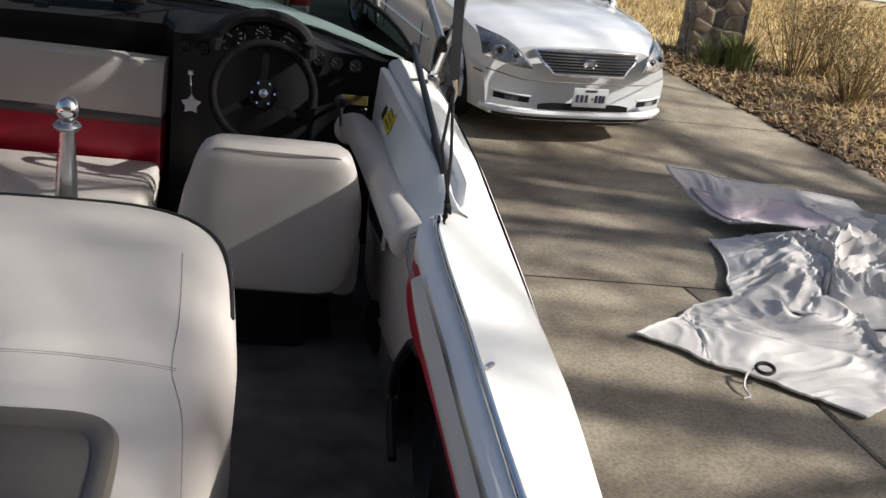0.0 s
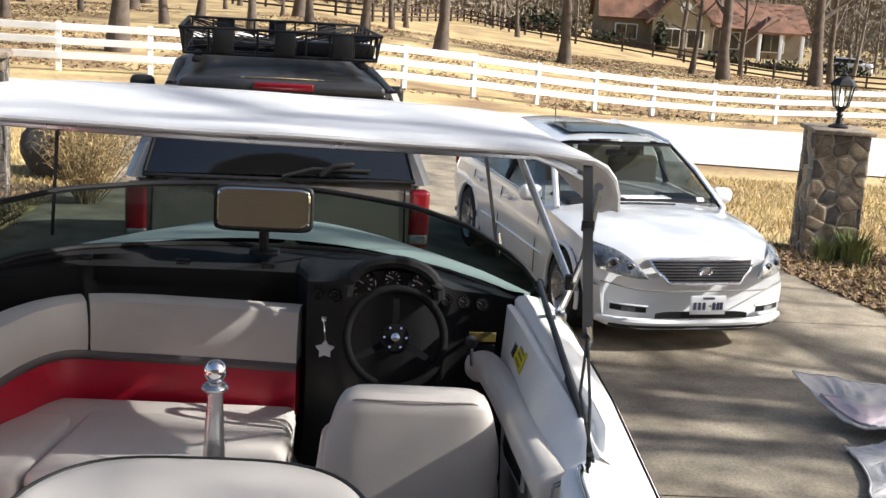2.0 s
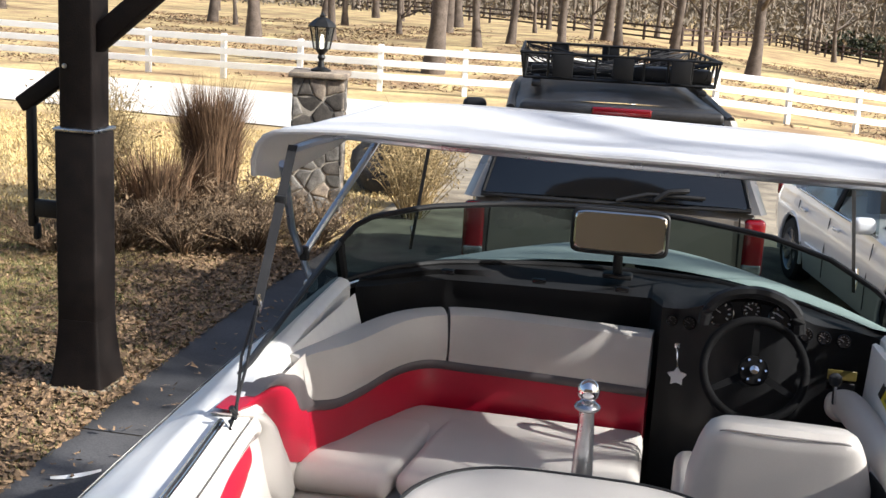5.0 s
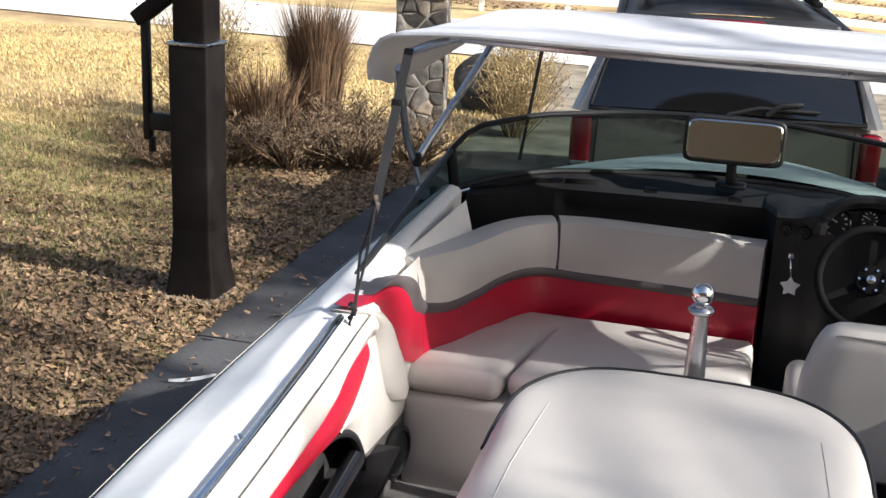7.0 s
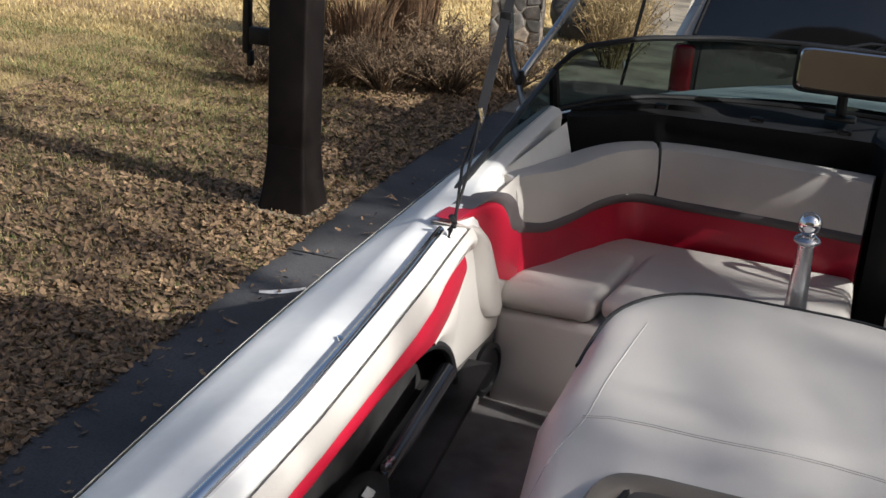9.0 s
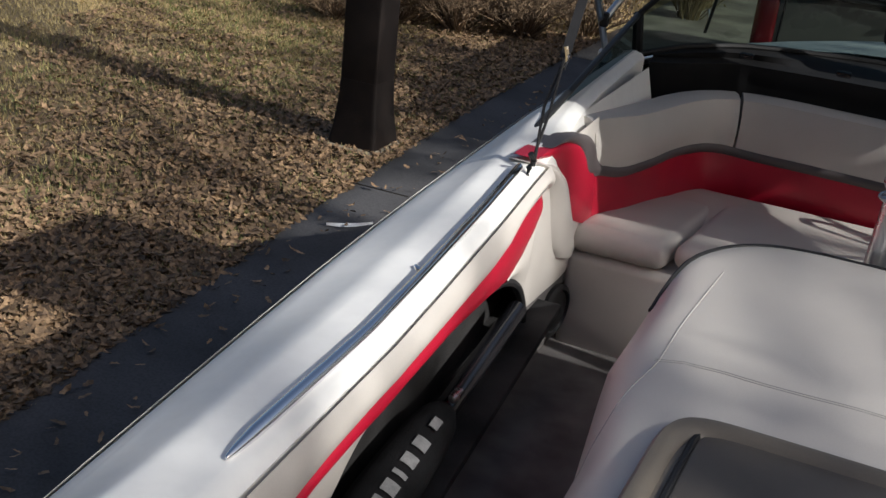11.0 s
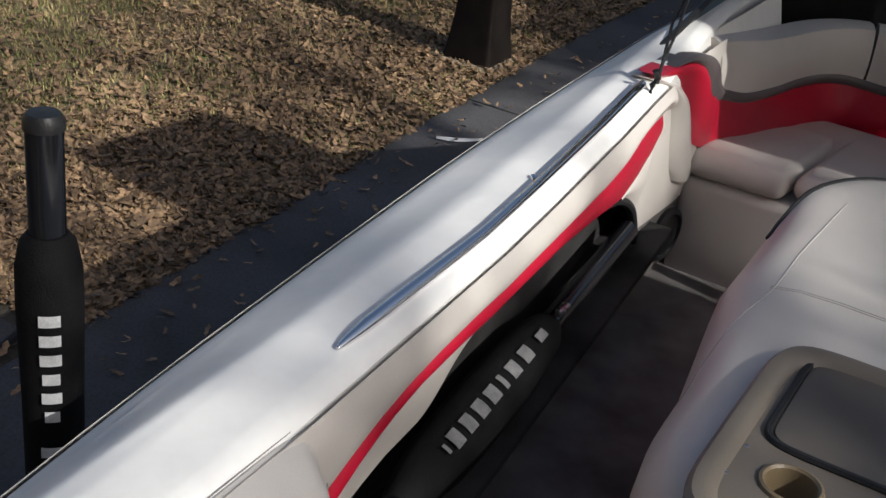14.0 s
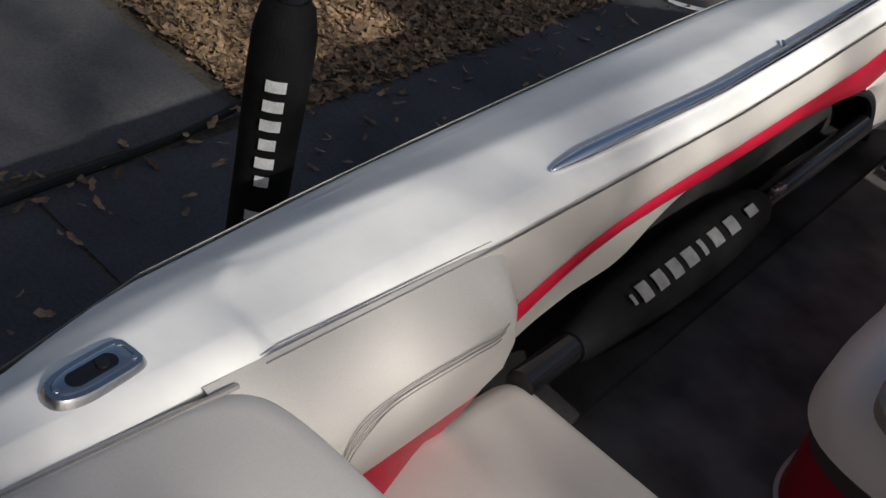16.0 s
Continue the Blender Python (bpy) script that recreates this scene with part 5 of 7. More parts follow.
# ---- tow pylon ----
pylon = thing("tow_pylon", "polished steel ski-tow pylon with ball top", "tow post")
part("post", moved(turned([(0.0, FLOOR), (0.046, FLOOR), (0.044, 1.00), (0.034, 1.25), (0.026, 1.42), (0.020, 1.53), (0.017, 1.548), (0.0, 1.549)], 24), pose(0, 3.045, 0)), STEEL, pylon)
part("collar", moved(turned([(0.0, 1.540), (0.026, 1.540), (0.034, 1.546), (0.035, 1.552), (0.030, 1.558), (0.018, 1.566), (0.0, 1.566)], 24), pose(0, 3.045, 0)), STEEL, pylon)
part("ball", moved(turned([(0.0, 1.562)] + [(0.030 * math.sin(math.pi * k / 12), 1.594 - 0.031 * math.cos(math.pi * k / 12)) for k in range(1, 12)] + [(0.0, 1.625)], 24), pose(0, 3.045, 0)), CHROME, pylon)

# pale print greyed in its colour for the shade on the sleeve
SHADED_PRINT = material("shaded_print", (0.20, 0.20, 0.20), 0.6, vary=0.15, scale=40, fine=250)
# ---- extension pole in its printed sleeve ----
pole = thing("pole_in_sleeve", "black steel pole in a padded printed sleeve along the side", "pole")
A, B = Vector((-0.715, 1.16, 1.062)), Vector((-0.848, 2.74, 1.105))
ax = (B - A).normalized()
part("tube", tube([A.lerp(B, 0.075), A.lerp(B, 0.5), B], 0.028, 14), BLACK_GLOSS, pole)
sleeve = part("sleeve", wavy(tube([A.lerp(B, t) for t in (0.17, 0.19, 0.225, 0.27, 0.33, 0.40, 0.48, 0.56, 0.61, 0.635)], [0.032, 0.040, 0.050, 0.060, 0.064, 0.065, 0.064, 0.058, 0.048, 0.032], 18), 9, 0.006), COVER, pole, "black padded sleeve with pale print")
side = ax.cross(Vector((0, 0, 1))).normalized()
face = (Vector((0.45, -0.25, 0.86)) - ax * Vector((0.45, -0.25, 0.86)).dot(ax)).normalized()
across = face.cross(ax).normalized()
# plain bars where the maker's name is printed
for k, (t, w, h) in enumerate(((0.255, 0.010, 0.03), (0.280, 0.034, 0.050), (0.315, 0.034, 0.050), (0.350, 0.036, 0.050), (0.386, 0.040, 0.048), (0.418, 0.016, 0.048), (0.452, 0.038, 0.048), (0.494, 0.040, 0.048), (0.548, 0.040, 0.030))):
    h *= 0.72
    c = A.lerp(B, t) + face * 0.0655
    rows = []
    for j in range(5):
        v = (j / 4 - 0.5) * h
        off = face * (math.sqrt(max(0.0, 0.0685 ** 2 - v * v)) - 0.0655)
        rows.append([c + across * v + off - ax * w / 2, c + across * v + off + ax * w / 2])
    part("printed_bar", loft(rows), SHADED_PRINT, sleeve)
part("clip", block(0.02, 0.05, 0.02, A.lerp(B, 0.64) + face * 0.055, 0.006, 2), STEEL, pole)
ledge = tagged(part("side_tray", block(0.20, 2.1, 0.03, (-0.82, 1.95, 0.955), 0.01, 2, pose(0, 0, 0, 3.6, 0, 4.2)), MAT_DARK), "dark carpeted ledge under the extension pole", "ledge", kind="structure")

# ---- trailer guide post ----
guide = thing("trailer_guide_post", "black upright trailer guide post with a printed padded cover", "guide post", at=(-1.25, 1.125, 0))
part("pipe", tube([(0, 0, 0.55), (0.0, 0, 1.2), (0.0, 0, 1.73)], 0.029, 16), BLACK_GLOSS, guide)
part("cap", moved(turned([(0.0, 1.725), (0.032, 1.725), (0.032, 1.74), (0.025, 1.75), (0.0, 1.752)], 18), pose(0, 0, 0)), BLACK, guide)
cov = part("cover", wavy(tube([(0, 0, z) for z in (0.75, 1.0, 1.25, 1.42, 1.49, 1.535, 1.55)], [0.050, 0.050, 0.051, 0.054, 0.053, 0.044, 0.032], 18), 8, 0.004), COVER, guide, "black padded cover with pale print")
fd = Vector((0.72, -0.69, 0)).normalized()
fs = Vector((0, 0, 1)).cross(fd).normalized()
for k in range(10):
    z = 1.419 - 0.0365 * k
    w = (0.034, 0.034, 0.034, 0.028, 0.032, 0.024, 0.0, 0.040, 0.036, 0.034)[k]
    if w:
        rows = []
        for j in range(5):
            v = (j / 4 - 0.5) * w
            c = fd * (math.sqrt(0.0562 ** 2 - v * v) + 0.001) + fs * v
            rows.append([c + Vector((0, 0, z - 0.0105)), c + Vector((0, 0, z + 0.0105))])
        part("printed_bar", loft(rows), PRINT_WHITE, cov)
part("bracket", block(0.36, 0.08, 0.08, (0.14, 0, 0.55), 0.01), IRON, guide)
part("upright", block(0.08, 0.08, 0.55, (0.30, 0, 0.28), 0.01), IRON, guide)
trailer = thing("boat_trailer", "black steel boat trailer under the hull", "trailer")
for s in (-1, 1):
    part("frame_rail", block(0.10, 5.6, 0.12, (s * 0.85, 2.4, 0.45), 0.01), IRON, trailer)
    for y in (0.9, 1.75):
        part("wheel", moved(turned([(0.0, -0.1), (0.20, -0.1), (0.31, -0.09), (0.335, -0.05), (0.335, 0.05), (0.31, 0.09), (0.2, 0.1), (0.0, 0.1)], 24), pose(s * 0.86, y, 0.335, 0, 90, 0)), RUBBER, trailer)

# ---- bimini top ----
bimini = thing("bimini_top", "white canvas bimini top on chrome bows with black straps", "canopy")


def canopy():
    rings = []
    for k in range(17):
        v = k / 16
        y = 3.14 + 1.0 * v
        row = []
        for q in range(65):
            u = q / 32 - 1
            a = abs(u)
            flat = min(a, 0.86) / 0.86
            x = math.copysign(flat * (0.93 - 0.085 * v) + 0.105 * (1 - 0.8 * v) * math.sin(max(0, (a - 0.86) / 0.14) * math.pi / 2), u) + 0.012
            z = 2.207 - 0.02 * flat ** 6
            z -= 0.20 * (1 - math.cos(max(0, (a - 0.86) / 0.14) * math.pi / 2)) * (1.0 - 0.75 * v) * min(1.0, 0.72 + 2.0 * v)
            z -= 0.020 * math.sin(math.pi * v) * (1 - 0.5 * flat)
            bow = 0.07 * flat ** 2 * (1 - v) - 0.04 * flat ** 2 * v
            yy = y + bow + 0.07 * max(0, (a - 0.86) / 0.14) ** 1.6 * (1 - v)
            zz = z - 0.012 * u - 0.010 * smooth_step((abs(v - 0.5) - 0.44) / 0.06)
            row.append((x, yy, zz + 0.006 * noise.noise(Vector((u * 3, v * 4, 3)))))
        rings.append(row)
    return loft(rings)


can_bm = canopy()
edge = sorted([v.co.copy() for v in can_bm.verts][:65], key=lambda p: p.x)
front_edge = sorted([v.co.copy() for v in can_bm.verts][-65:], key=lambda p: p.x)
can = part("canvas", can_bm, CANVAS, bimini)
part("hem", tube(edge, 0.008, 6), CANVAS, bimini, "stitched canvas hem")
part("hem", tube(front_edge, 0.008, 6), CANVAS, bimini)
sol = can.modifiers.new("thickness", "SOLIDIFY")
sol.thickness = 0.006
for v, y in ((0.0, 3.145), (1.0, 4.13)):
    bow = []
    for q in range(25):
        u = q / 12 - 1
        flat = abs(u)
        bow.append((u * (0.93 - 0.085 * v) + 0.03 * (1 - v), y + 0.07 * flat ** 2 * (1 - v) - 0.04 * flat ** 2 * v + (0.02 if v < 0.5 else -0.02), 2.180 - 0.06 * max(0, flat - 0.85) / 0.15 - 0.012 * u))
    part("bow", tube(bow, 0.0125, 8), STEEL, bimini)
MOUNT = {1: Vector((1.015, 3.87, 1.56)), -1: Vector((-1.06, 3.98, 1.56))}
for s in (-1, 1):
    m = MOUNT[s]
    part("aft_leg", tube([(s * 0.955 + 0.03, 3.25, 2.09), m.lerp(Vector((s * 0.96 + 0.03, 3.25, 2.09)), 0.5) + Vector((s * 0.02, 0, 0)), m], 0.0125, 8), STEEL, bimini)
    hinge = m.lerp(Vector((s * 0.955 + 0.03, 3.25, 2.09)), 0.28)
    part("fore_leg", tube([(s * 0.835, 4.07, 2.11), hinge.lerp(Vector((s * 0.835, 4.07, 2.11)), 0.5), hinge], 0.0125, 8), STEEL, bimini)
    part("hinge", block(0.03, 0.03, 0.05, hinge, 0.008, 2), BLACK, bimini)
    part("deck_hinge", block(0.04, 0.06, 0.045, m + Vector((0, 0, -0.015)), 0.01, 2), STEEL, bimini)
    kx = 0.905 if s > 0 else -0.84
    knot = Vector((kx, 2.66, 1.525))
    topc = Vector((s * 0.915 + 0.03, 3.215, 2.15))
    prof = [(-0.013, -0.0015), (0.013, -0.0015), (0.013, 0.0015), (-0.013, 0.0015)]
    ring_at = topc.lerp(knot, 0.60)
    part("aft_strap", sweep(prof, [topc.lerp(ring_at, q / 6) for q in range(7)]), STRAP, bimini, "black webbing strap")
    part("buckle", block(0.034, 0.012, 0.03, topc.lerp(knot, 0.22), 0.004, 2), BLACK, bimini)
    part("tension_cord", tube([ring_at, ring_at.lerp(knot, 0.5) + Vector((0.006, 0, 0)), knot], 0.004, 6), STRAP, bimini)
    part("tension_cord", tube([ring_at, ring_at.lerp(knot, 0.45) + Vector((-0.016, 0.012, 0)), knot + Vector((0.012, 0.0, 0.02))], 0.004, 6), STRAP, bimini)
    part("strap_ring", tube([ring_at + Vector((0, 0, 0.03)), ring_at + Vector((0.008, 0, 0)), ring_at + Vector((0, 0, -0.03))], 0.006, 6), CHROME, bimini)
    part("snap_hook", tube([knot + Vector((0, 0, 0.05)), knot + Vector((0.008, 0.01, 0.03)), knot + Vector((0, 0, 0.012)), knot + Vector((0, -0.005, -0.01))], 0.008, 8), BLACK, bimini)
    lowf = Vector((s * 0.91, 4.90, 1.50))
    topf = Vector((s * 0.70 + 0.03, 4.12, 2.18))
    part("fore_strap", sweep([(a * 0.5, b) for a, b in prof], [topf.lerp(lowf, q / 8) for q in range(9)]), STRAP, bimini, "black webbing strap")
    part("snap_hook", tube([lowf + Vector((0, 0, 0.10)), lowf + Vector((0.006, 0, 0.06)), lowf + Vector((0, 0, 0.01))], 0.007, 8), CHROME, bimini, "chrome snap hook")


# ---- parked cars ----
def rows_of(table, y):
    """Interpolated row of a table whose first column is y."""
    if y <= table[0][0]:
        return table[0][1:]
    for a, b in zip(table, table[1:]):
        if y <= b[0]:
            t = (y - a[0]) / (b[0] - a[0])
            return tuple(u + (v - u) * t for u, v in zip(a[1:], b[1:]))
    return table[-1][1:]


def car_shell(table, length, step, wheels, arch, tuck=0.93, power=0.32):
    """Lower body: half outline from sill to centre line, mirrored; wheel arches are cut through the flanks."""
    n = int(length / step)
    rings = []
    for k in range(n + 1):
        y = length * k / n
        zb, w, belt, top = rows_of(table, y)
        half = [(0, zb), (w * 0.6, zb), (w * tuck, zb + 0.01)]
        for q in range(1, 12):
            u = q / 11
            z = zb + 0.01 + (belt - zb - 0.01) * u
            half.append((w * (tuck + (1 - tuck) * math.sin(min(1, u * 1.55) * math.pi / 2)) - 0.045 * smooth_step((u - 0.6) / 0.4), z))
        bw = half[-1][0]
        for q in range(1, 8):
            u = q / 7
            half.append((bw * math.cos(u * math.pi / 2) ** 0.75 if u < 1 else 0.0, belt + (top - belt) * math.sin(u * math.pi / 2) ** 0.8))
        rings.append([(x, y, z) for x, z in half] + [(-x, y, z) for x, z in half[-2:0:-1]])
    bm = loft(rings, closed=True, caps=True)
    gone = [f for f in bm.faces if any((f.calc_center_median().y - wy) ** 2 + (f.calc_center_median().z - wz) ** 2 < arch ** 2 for wy, wz in wheels) and abs(f.calc_center_median().x) > 0.5 and f.calc_center_median().z < wheels[0][1] + arch]
    bmesh.ops.delete(bm, geom=gone, context="FACES")
    return bm


def road_wheel(parent, x, y, r, width, spokes=7):
    s = 1 if x > 0 else -1
    m = pose(x, y, r, 0, 90 * s, 0)
    w = part("wheel", moved(turned([(r * 0.66, -width / 2), (r * 0.9, -width / 2), (r, -width * 0.36), (r, width * 0.36), (r * 0.92, width / 2), (r * 0.68, width / 2), (r * 0.64, width * 0.4), (r * 0.64, -width * 0.4)], 36), m), RUBBER, parent, "black tyre")
    part("rim", moved(turned([(r * 0.60, width * 0.30), (r * 0.66, width * 0.44), (r * 0.68, width * 0.50), (r * 0.64, width * 0.46), (r * 0.58, width * 0.26)], 36), m), ALLOY, w)
    part("brake_disc", moved(turned([(0.0, -0.02), (r * 0.58, -0.02), (r * 0.58, 0.0), (0.0, 0.0)], 28), m), IRON, w)
    for k in range(spokes):
        a = 360 * k / spokes
        part("spoke", moved(loft([[(r * (0.1 + 0.52 * q / 4), -0.032 - 0.01 * q / 4, width * (0.42 - 0.06 * math.sin(q))), (r * (0.1 + 0.52 * q / 4), 0.032 + 0.01 * q / 4, width * (0.42 - 0.06 * math.sin(q))), (r * (0.1 + 0.52 * q / 4), 0.026, width * 0.28), (r * (0.1 + 0.52 * q / 4), -0.026, width * 0.28)] for q in range(5)], closed=True, caps=True), m @ pose(0, 0, 0, 0, 0, a)), ALLOY, w)
    part("centre_cap", moved(turned([(0.0, width * 0.3), (r * 0.17, width * 0.3), (r * 0.15, width * 0.46), (0.0, width * 0.48)], 18), m), ALLOY, w)


def patch(name, corners, mat, parent, label="", bulge=0.0, n=6, thick=0.0):
    """A curved panel between four corners (a, b, c, d round it), swelling by bulge along its normal."""
    a, b, c, d = [Vector(p) for p in corners]
    nrm = (b - a).cross(d - a).normalized()
    rings = []
    for j in range(n + 1):
        v = j / n
        rings.append([a.lerp(b, i / n).lerp(d.lerp(c, i / n), v) + nrm * bulge * math.sin(math.pi * i / n) * (0.4 + 0.6 * math.sin(math.pi * v)) for i in range(n + 1)])
    o = part(name, loft(rings), mat, parent, label)
    if thick:
        s = o.modifiers.new("thickness", "SOLIDIFY")
        s.thickness = thick
    return o


def nose(x):
    """How far back the saloon's front lies at half width x."""
    return 0.09 + 0.015 * (x / 0.5) ** 2 + 0.27 * (x / 0.87) ** 5.0


def front_face(x, z):
    """The saloon's front at half width x and height z: an upright bumper, then the nose leaning back."""
    lean = lerp(((0.18, 0.035), (0.26, 0.012), (0.36, 0.0), (0.49, 0.0), (0.56, 0.012), (0.65, 0.050), (0.76, 0.105), (0.88, 0.26)), z)
    return nose(abs(x)) + lean


def face_strip(x0, x1, low, high, out=0.006, n=20, m=5):
    """A patch that lies on the front between two heights, functions of x."""
    rows = []
    for j in range(m + 1):
        row = []
        for k in range(n + 1):
            x = x0 + (x1 - x0) * k / n
            z = low(x) + (high(x) - low(x)) * j / m
            row.append((x, front_face(x, z) - out, z))
        rows.append(row)
    return loft(rows)


def saloon_body(wheels):
    """Sill to bonnet: each cross ring runs from the sill round the flank to the centre line of bonnet, cowl or boot."""
    def crown(y):
        return lerp(((0.0, 0.775), (0.12, 0.835), (0.30, 0.875), (0.6, 0.905), (1.0, 0.935), (1.4, 0.96), (1.55, 0.975), (3.7, 1.00), (4.1, 1.035), (4.7, 1.02), (4.95, 0.94), (5.0, 0.84)), y)
    def shoulder(y):
        return lerp(((0.0, 0.665), (0.12, 0.735), (0.30, 0.785), (0.6, 0.825), (1.0, 0.85), (1.45, 0.885), (1.7, 0.90), (3.6, 0.935), (4.1, 0.945), (4.7, 0.92), (5.0, 0.74)), y)
    def half(y):
        return lerp(((0.0, 0.80), (0.25, 0.865), (0.6, 0.895), (1.0, 0.91), (3.9, 0.91), (4.5, 0.875), (4.85, 0.80), (5.0, 0.72)), y)
    rings = []
    n = 104
    for k in range(n + 1):
        y = 5.0 * (k / n) ** 1.15
        w, sh, top = half(y), shoulder(y), crown(y)
        sill = lerp(((0, 0.19), (4.4, 0.19), (5.0, 0.36)), y)
        ring = [(0.0, sill), (w * 0.6, sill), (w * 0.94, sill + 0.012)]
        for q in range(1, 15):
            u = q / 14
            z = sill + 0.012 + (sh - sill - 0.012) * u
            ring.append((w * (0.945 + 0.055 * math.sin(min(1.0, u * 1.5) * math.pi / 2)) - 0.05 * smooth_step((u - 0.62) / 0.38), z))
        bw = ring[-1][0]
        for q in range(1, 13):
            u = q / 12
            ridge = 0.012 * math.exp(-((u - 0.40) / 0.10) ** 2) * smooth_step((1.5 - y) / 0.5)
            ring.append((bw * (1 - u) ** 0.9, sh + (top - sh) * math.sin(min(1.0, u * 1.12) * math.pi / 2) ** 0.62 + ridge))
        pts = []
        for x, z in ring + [(-x, z) for x, z in ring[-2:0:-1]]:
            back = front_face(x, z) * max(0.0, 1 - y / 0.9) if y < 0.9 else 0.0
            pts.append((x, y + back, z))
        rings.append(pts)
    bm = loft(rings, closed=True, caps=True)
    gone = []
    for f in bm.faces:
        m = f.calc_center_median()
        if abs(m.x) > 0.5 and any((m.y - wy) ** 2 + (m.z - wz) ** 2 < 0.375 ** 2 for wy, wz in wheels) and m.z < 0.72:
            gone.append(f)
    bmesh.ops.delete(bm, geom=gone, context="FACES")
    return bm


def sedan():
    c = thing("sedan", "white four-door saloon parked on the driveway, facing the boat", "car", at=(3.05, 8.98, -0.185), rz=11.5)
    wheels = [(0.92, 0.325), (3.85, 0.325)]
    part("body", saloon_body(wheels), PAINT_WHITE, c, "glossy white paint")
    part("underside", block(1.60, 4.3, 0.06, (0, 2.6, 0.24), 0.02), BLACK, c)
    for s in (-1, 1):
        for wy, wz in wheels:
            part("wheel_arch", tube([(s * 0.897, wy + 0.380 * math.cos(a), wz + 0.380 * math.sin(a)) for a in [math.pi * (k - 1) / 16 for k in range(19)]], 0.020, 6), PAINT_WHITE, c)
            part("arch_liner", loft([[(s * x, wy + 0.392 * math.cos(a), wz + 0.392 * math.sin(a)) for x in (0.55, 0.88)] for a in [math.pi * (k - 2) / 16 for k in range(21)]]), BLACK, c)
            road_wheel(c, s * 0.795, wy, 0.325, 0.21, 6)
    # greenhouse: glass all round under one roof
    roof = []
    for k in range(21):
        v = k / 20
        y = 2.16 + 1.62 * v
        zc = 1.405 + 0.075 * math.sin(math.pi * (0.18 + 0.66 * v))
        roof.append([(0.60 * u * (1 - 0.05 * v), y - 0.11 * (1 - u * u) * max(0.0, 1 - v * 3) + 0.06 * (1 - u * u) * max(0.0, v * 3 - 2), zc - 0.060 * abs(u) ** 2.6) for u in [q / 10 - 1 for q in range(21)]])
    part("roof", loft(roof), PAINT_WHITE, c)
    part("sunroof", loft([[(x, y, 1.477 + 0.010 * math.sin(math.pi * (y - 2.25) / 0.85) - 0.055 * x * x) for x in [0.40 * (q / 5 - 1) for q in range(11)]] for y in [2.30 + 0.08 * k for k in range(10)]]), DARK_GLASS, c, "dark glass sunroof")
    ws = patch("windscreen", [(-0.765, 1.44, 0.935), (0.765, 1.44, 0.935), (0.585, 2.22, 1.392), (-0.585, 2.22, 1.392)], CAR_GLASS, c, "tinted windscreen", bulge=-0.13, n=10)
    part("windscreen_shade", loft([[(x * (1 + 0.035 * k), 2.215 - 0.055 * k - 0.12 * (1 - (x / 0.6) ** 2), 1.398 - 0.030 * k + 0.02 * (1 - (x / 0.6) ** 2)) for x in [0.58 * (q / 6 - 1) for q in range(13)]] for k in range(2)]), BLACK, c)
    patch("rear_window", [(0.74, 4.22, 1.01), (-0.74, 4.22, 1.01), (-0.56, 3.62, 1.40), (0.56, 3.62, 1.40)], CAR_GLASS, c, bulge=-0.06)
    for s in (-1, 1):
        patch("side_window", [(s * 0.83, 1.66, 0.925), (s * 0.84, 2.72, 0.945), (s * 0.615, 2.72, 1.40), (s * 0.60, 2.36, 1.385)], CAR_GLASS, c, bulge=0.02 * s)
        patch("side_window", [(s * 0.84, 2.78, 0.945), (s * 0.83, 3.78, 0.965), (s * 0.60, 3.45, 1.39), (s * 0.612, 2.78, 1.40)], CAR_GLASS, c, bulge=0.02 * s)
        part("a_pillar", tube([(s * 0.80, 1.42, 0.915), (s * 0.70, 1.83, 1.19), (s * 0.60, 2.24, 1.395)], 0.030, 8), PAINT_WHITE, c)
        part("windscreen_seal", tube([(s * 0.775, 1.435, 0.93), (s * 0.675, 1.82, 1.18), (s * 0.58, 2.21, 1.39)], 0.014, 6), BLACK, c)
        part("b_pillar", tube([(s * 0.845, 2.75, 0.93), (s * 0.74, 2.75, 1.22), (s * 0.615, 2.75, 1.41)], 0.03, 8), BLACK, c)
        part("c_pillar", tube([(s * 0.82, 4.0, 0.96), (s * 0.70, 3.82, 1.22), (s * 0.57, 3.58, 1.40)], 0.07, 8), PAINT_WHITE, c)
        part("roof_rail_trim", tube([(s * 0.60, 2.24, 1.40), (s * 0.617, 2.75, 1.425), (s * 0.59, 3.5, 1.405)], 0.022, 6), PAINT_WHITE, c)
        part("window_trim", tube([(s * 0.855, 1.60, 0.915), (s * 0.868, 2.7, 0.938), (s * 0.855, 3.85, 0.955)], 0.010, 6), CHROME, c)
        # mirrors
        mir = part("door_mirror", wavy(block(0.21, 0.13, 0.15, (s * 0.935, 1.75, 0.985), 0.06, 5), 5, 0.003), PAINT_WHITE, c)
        part("mirror_arm", block(0.08, 0.06, 0.05, (s * 0.87, 1.75, 0.935), 0.015, 2), BLACK, mir)
        for y in (2.50, 3.50):
            part("door_handle", block(0.03, 0.17, 0.03, (s * 0.908, y, 0.80), 0.012, 2), PAINT_WHITE, c)
        part("rub_strip", tube([(s * 0.913, 1.42 + 0.145 * k, 0.50) for k in range(14)], 0.012, 6), PAINT_WHITE, c)
        for y in (1.62, 2.76, 3.72):
            part("door_gap", tube([(s * 0.908, y, 0.28), (s * 0.911, y, 0.55), (s * 0.880, y, 0.86)], 0.005, 4), BLACK, c)
        # headlamps: pointed inboard, tall and swept back outboard
        rows = []
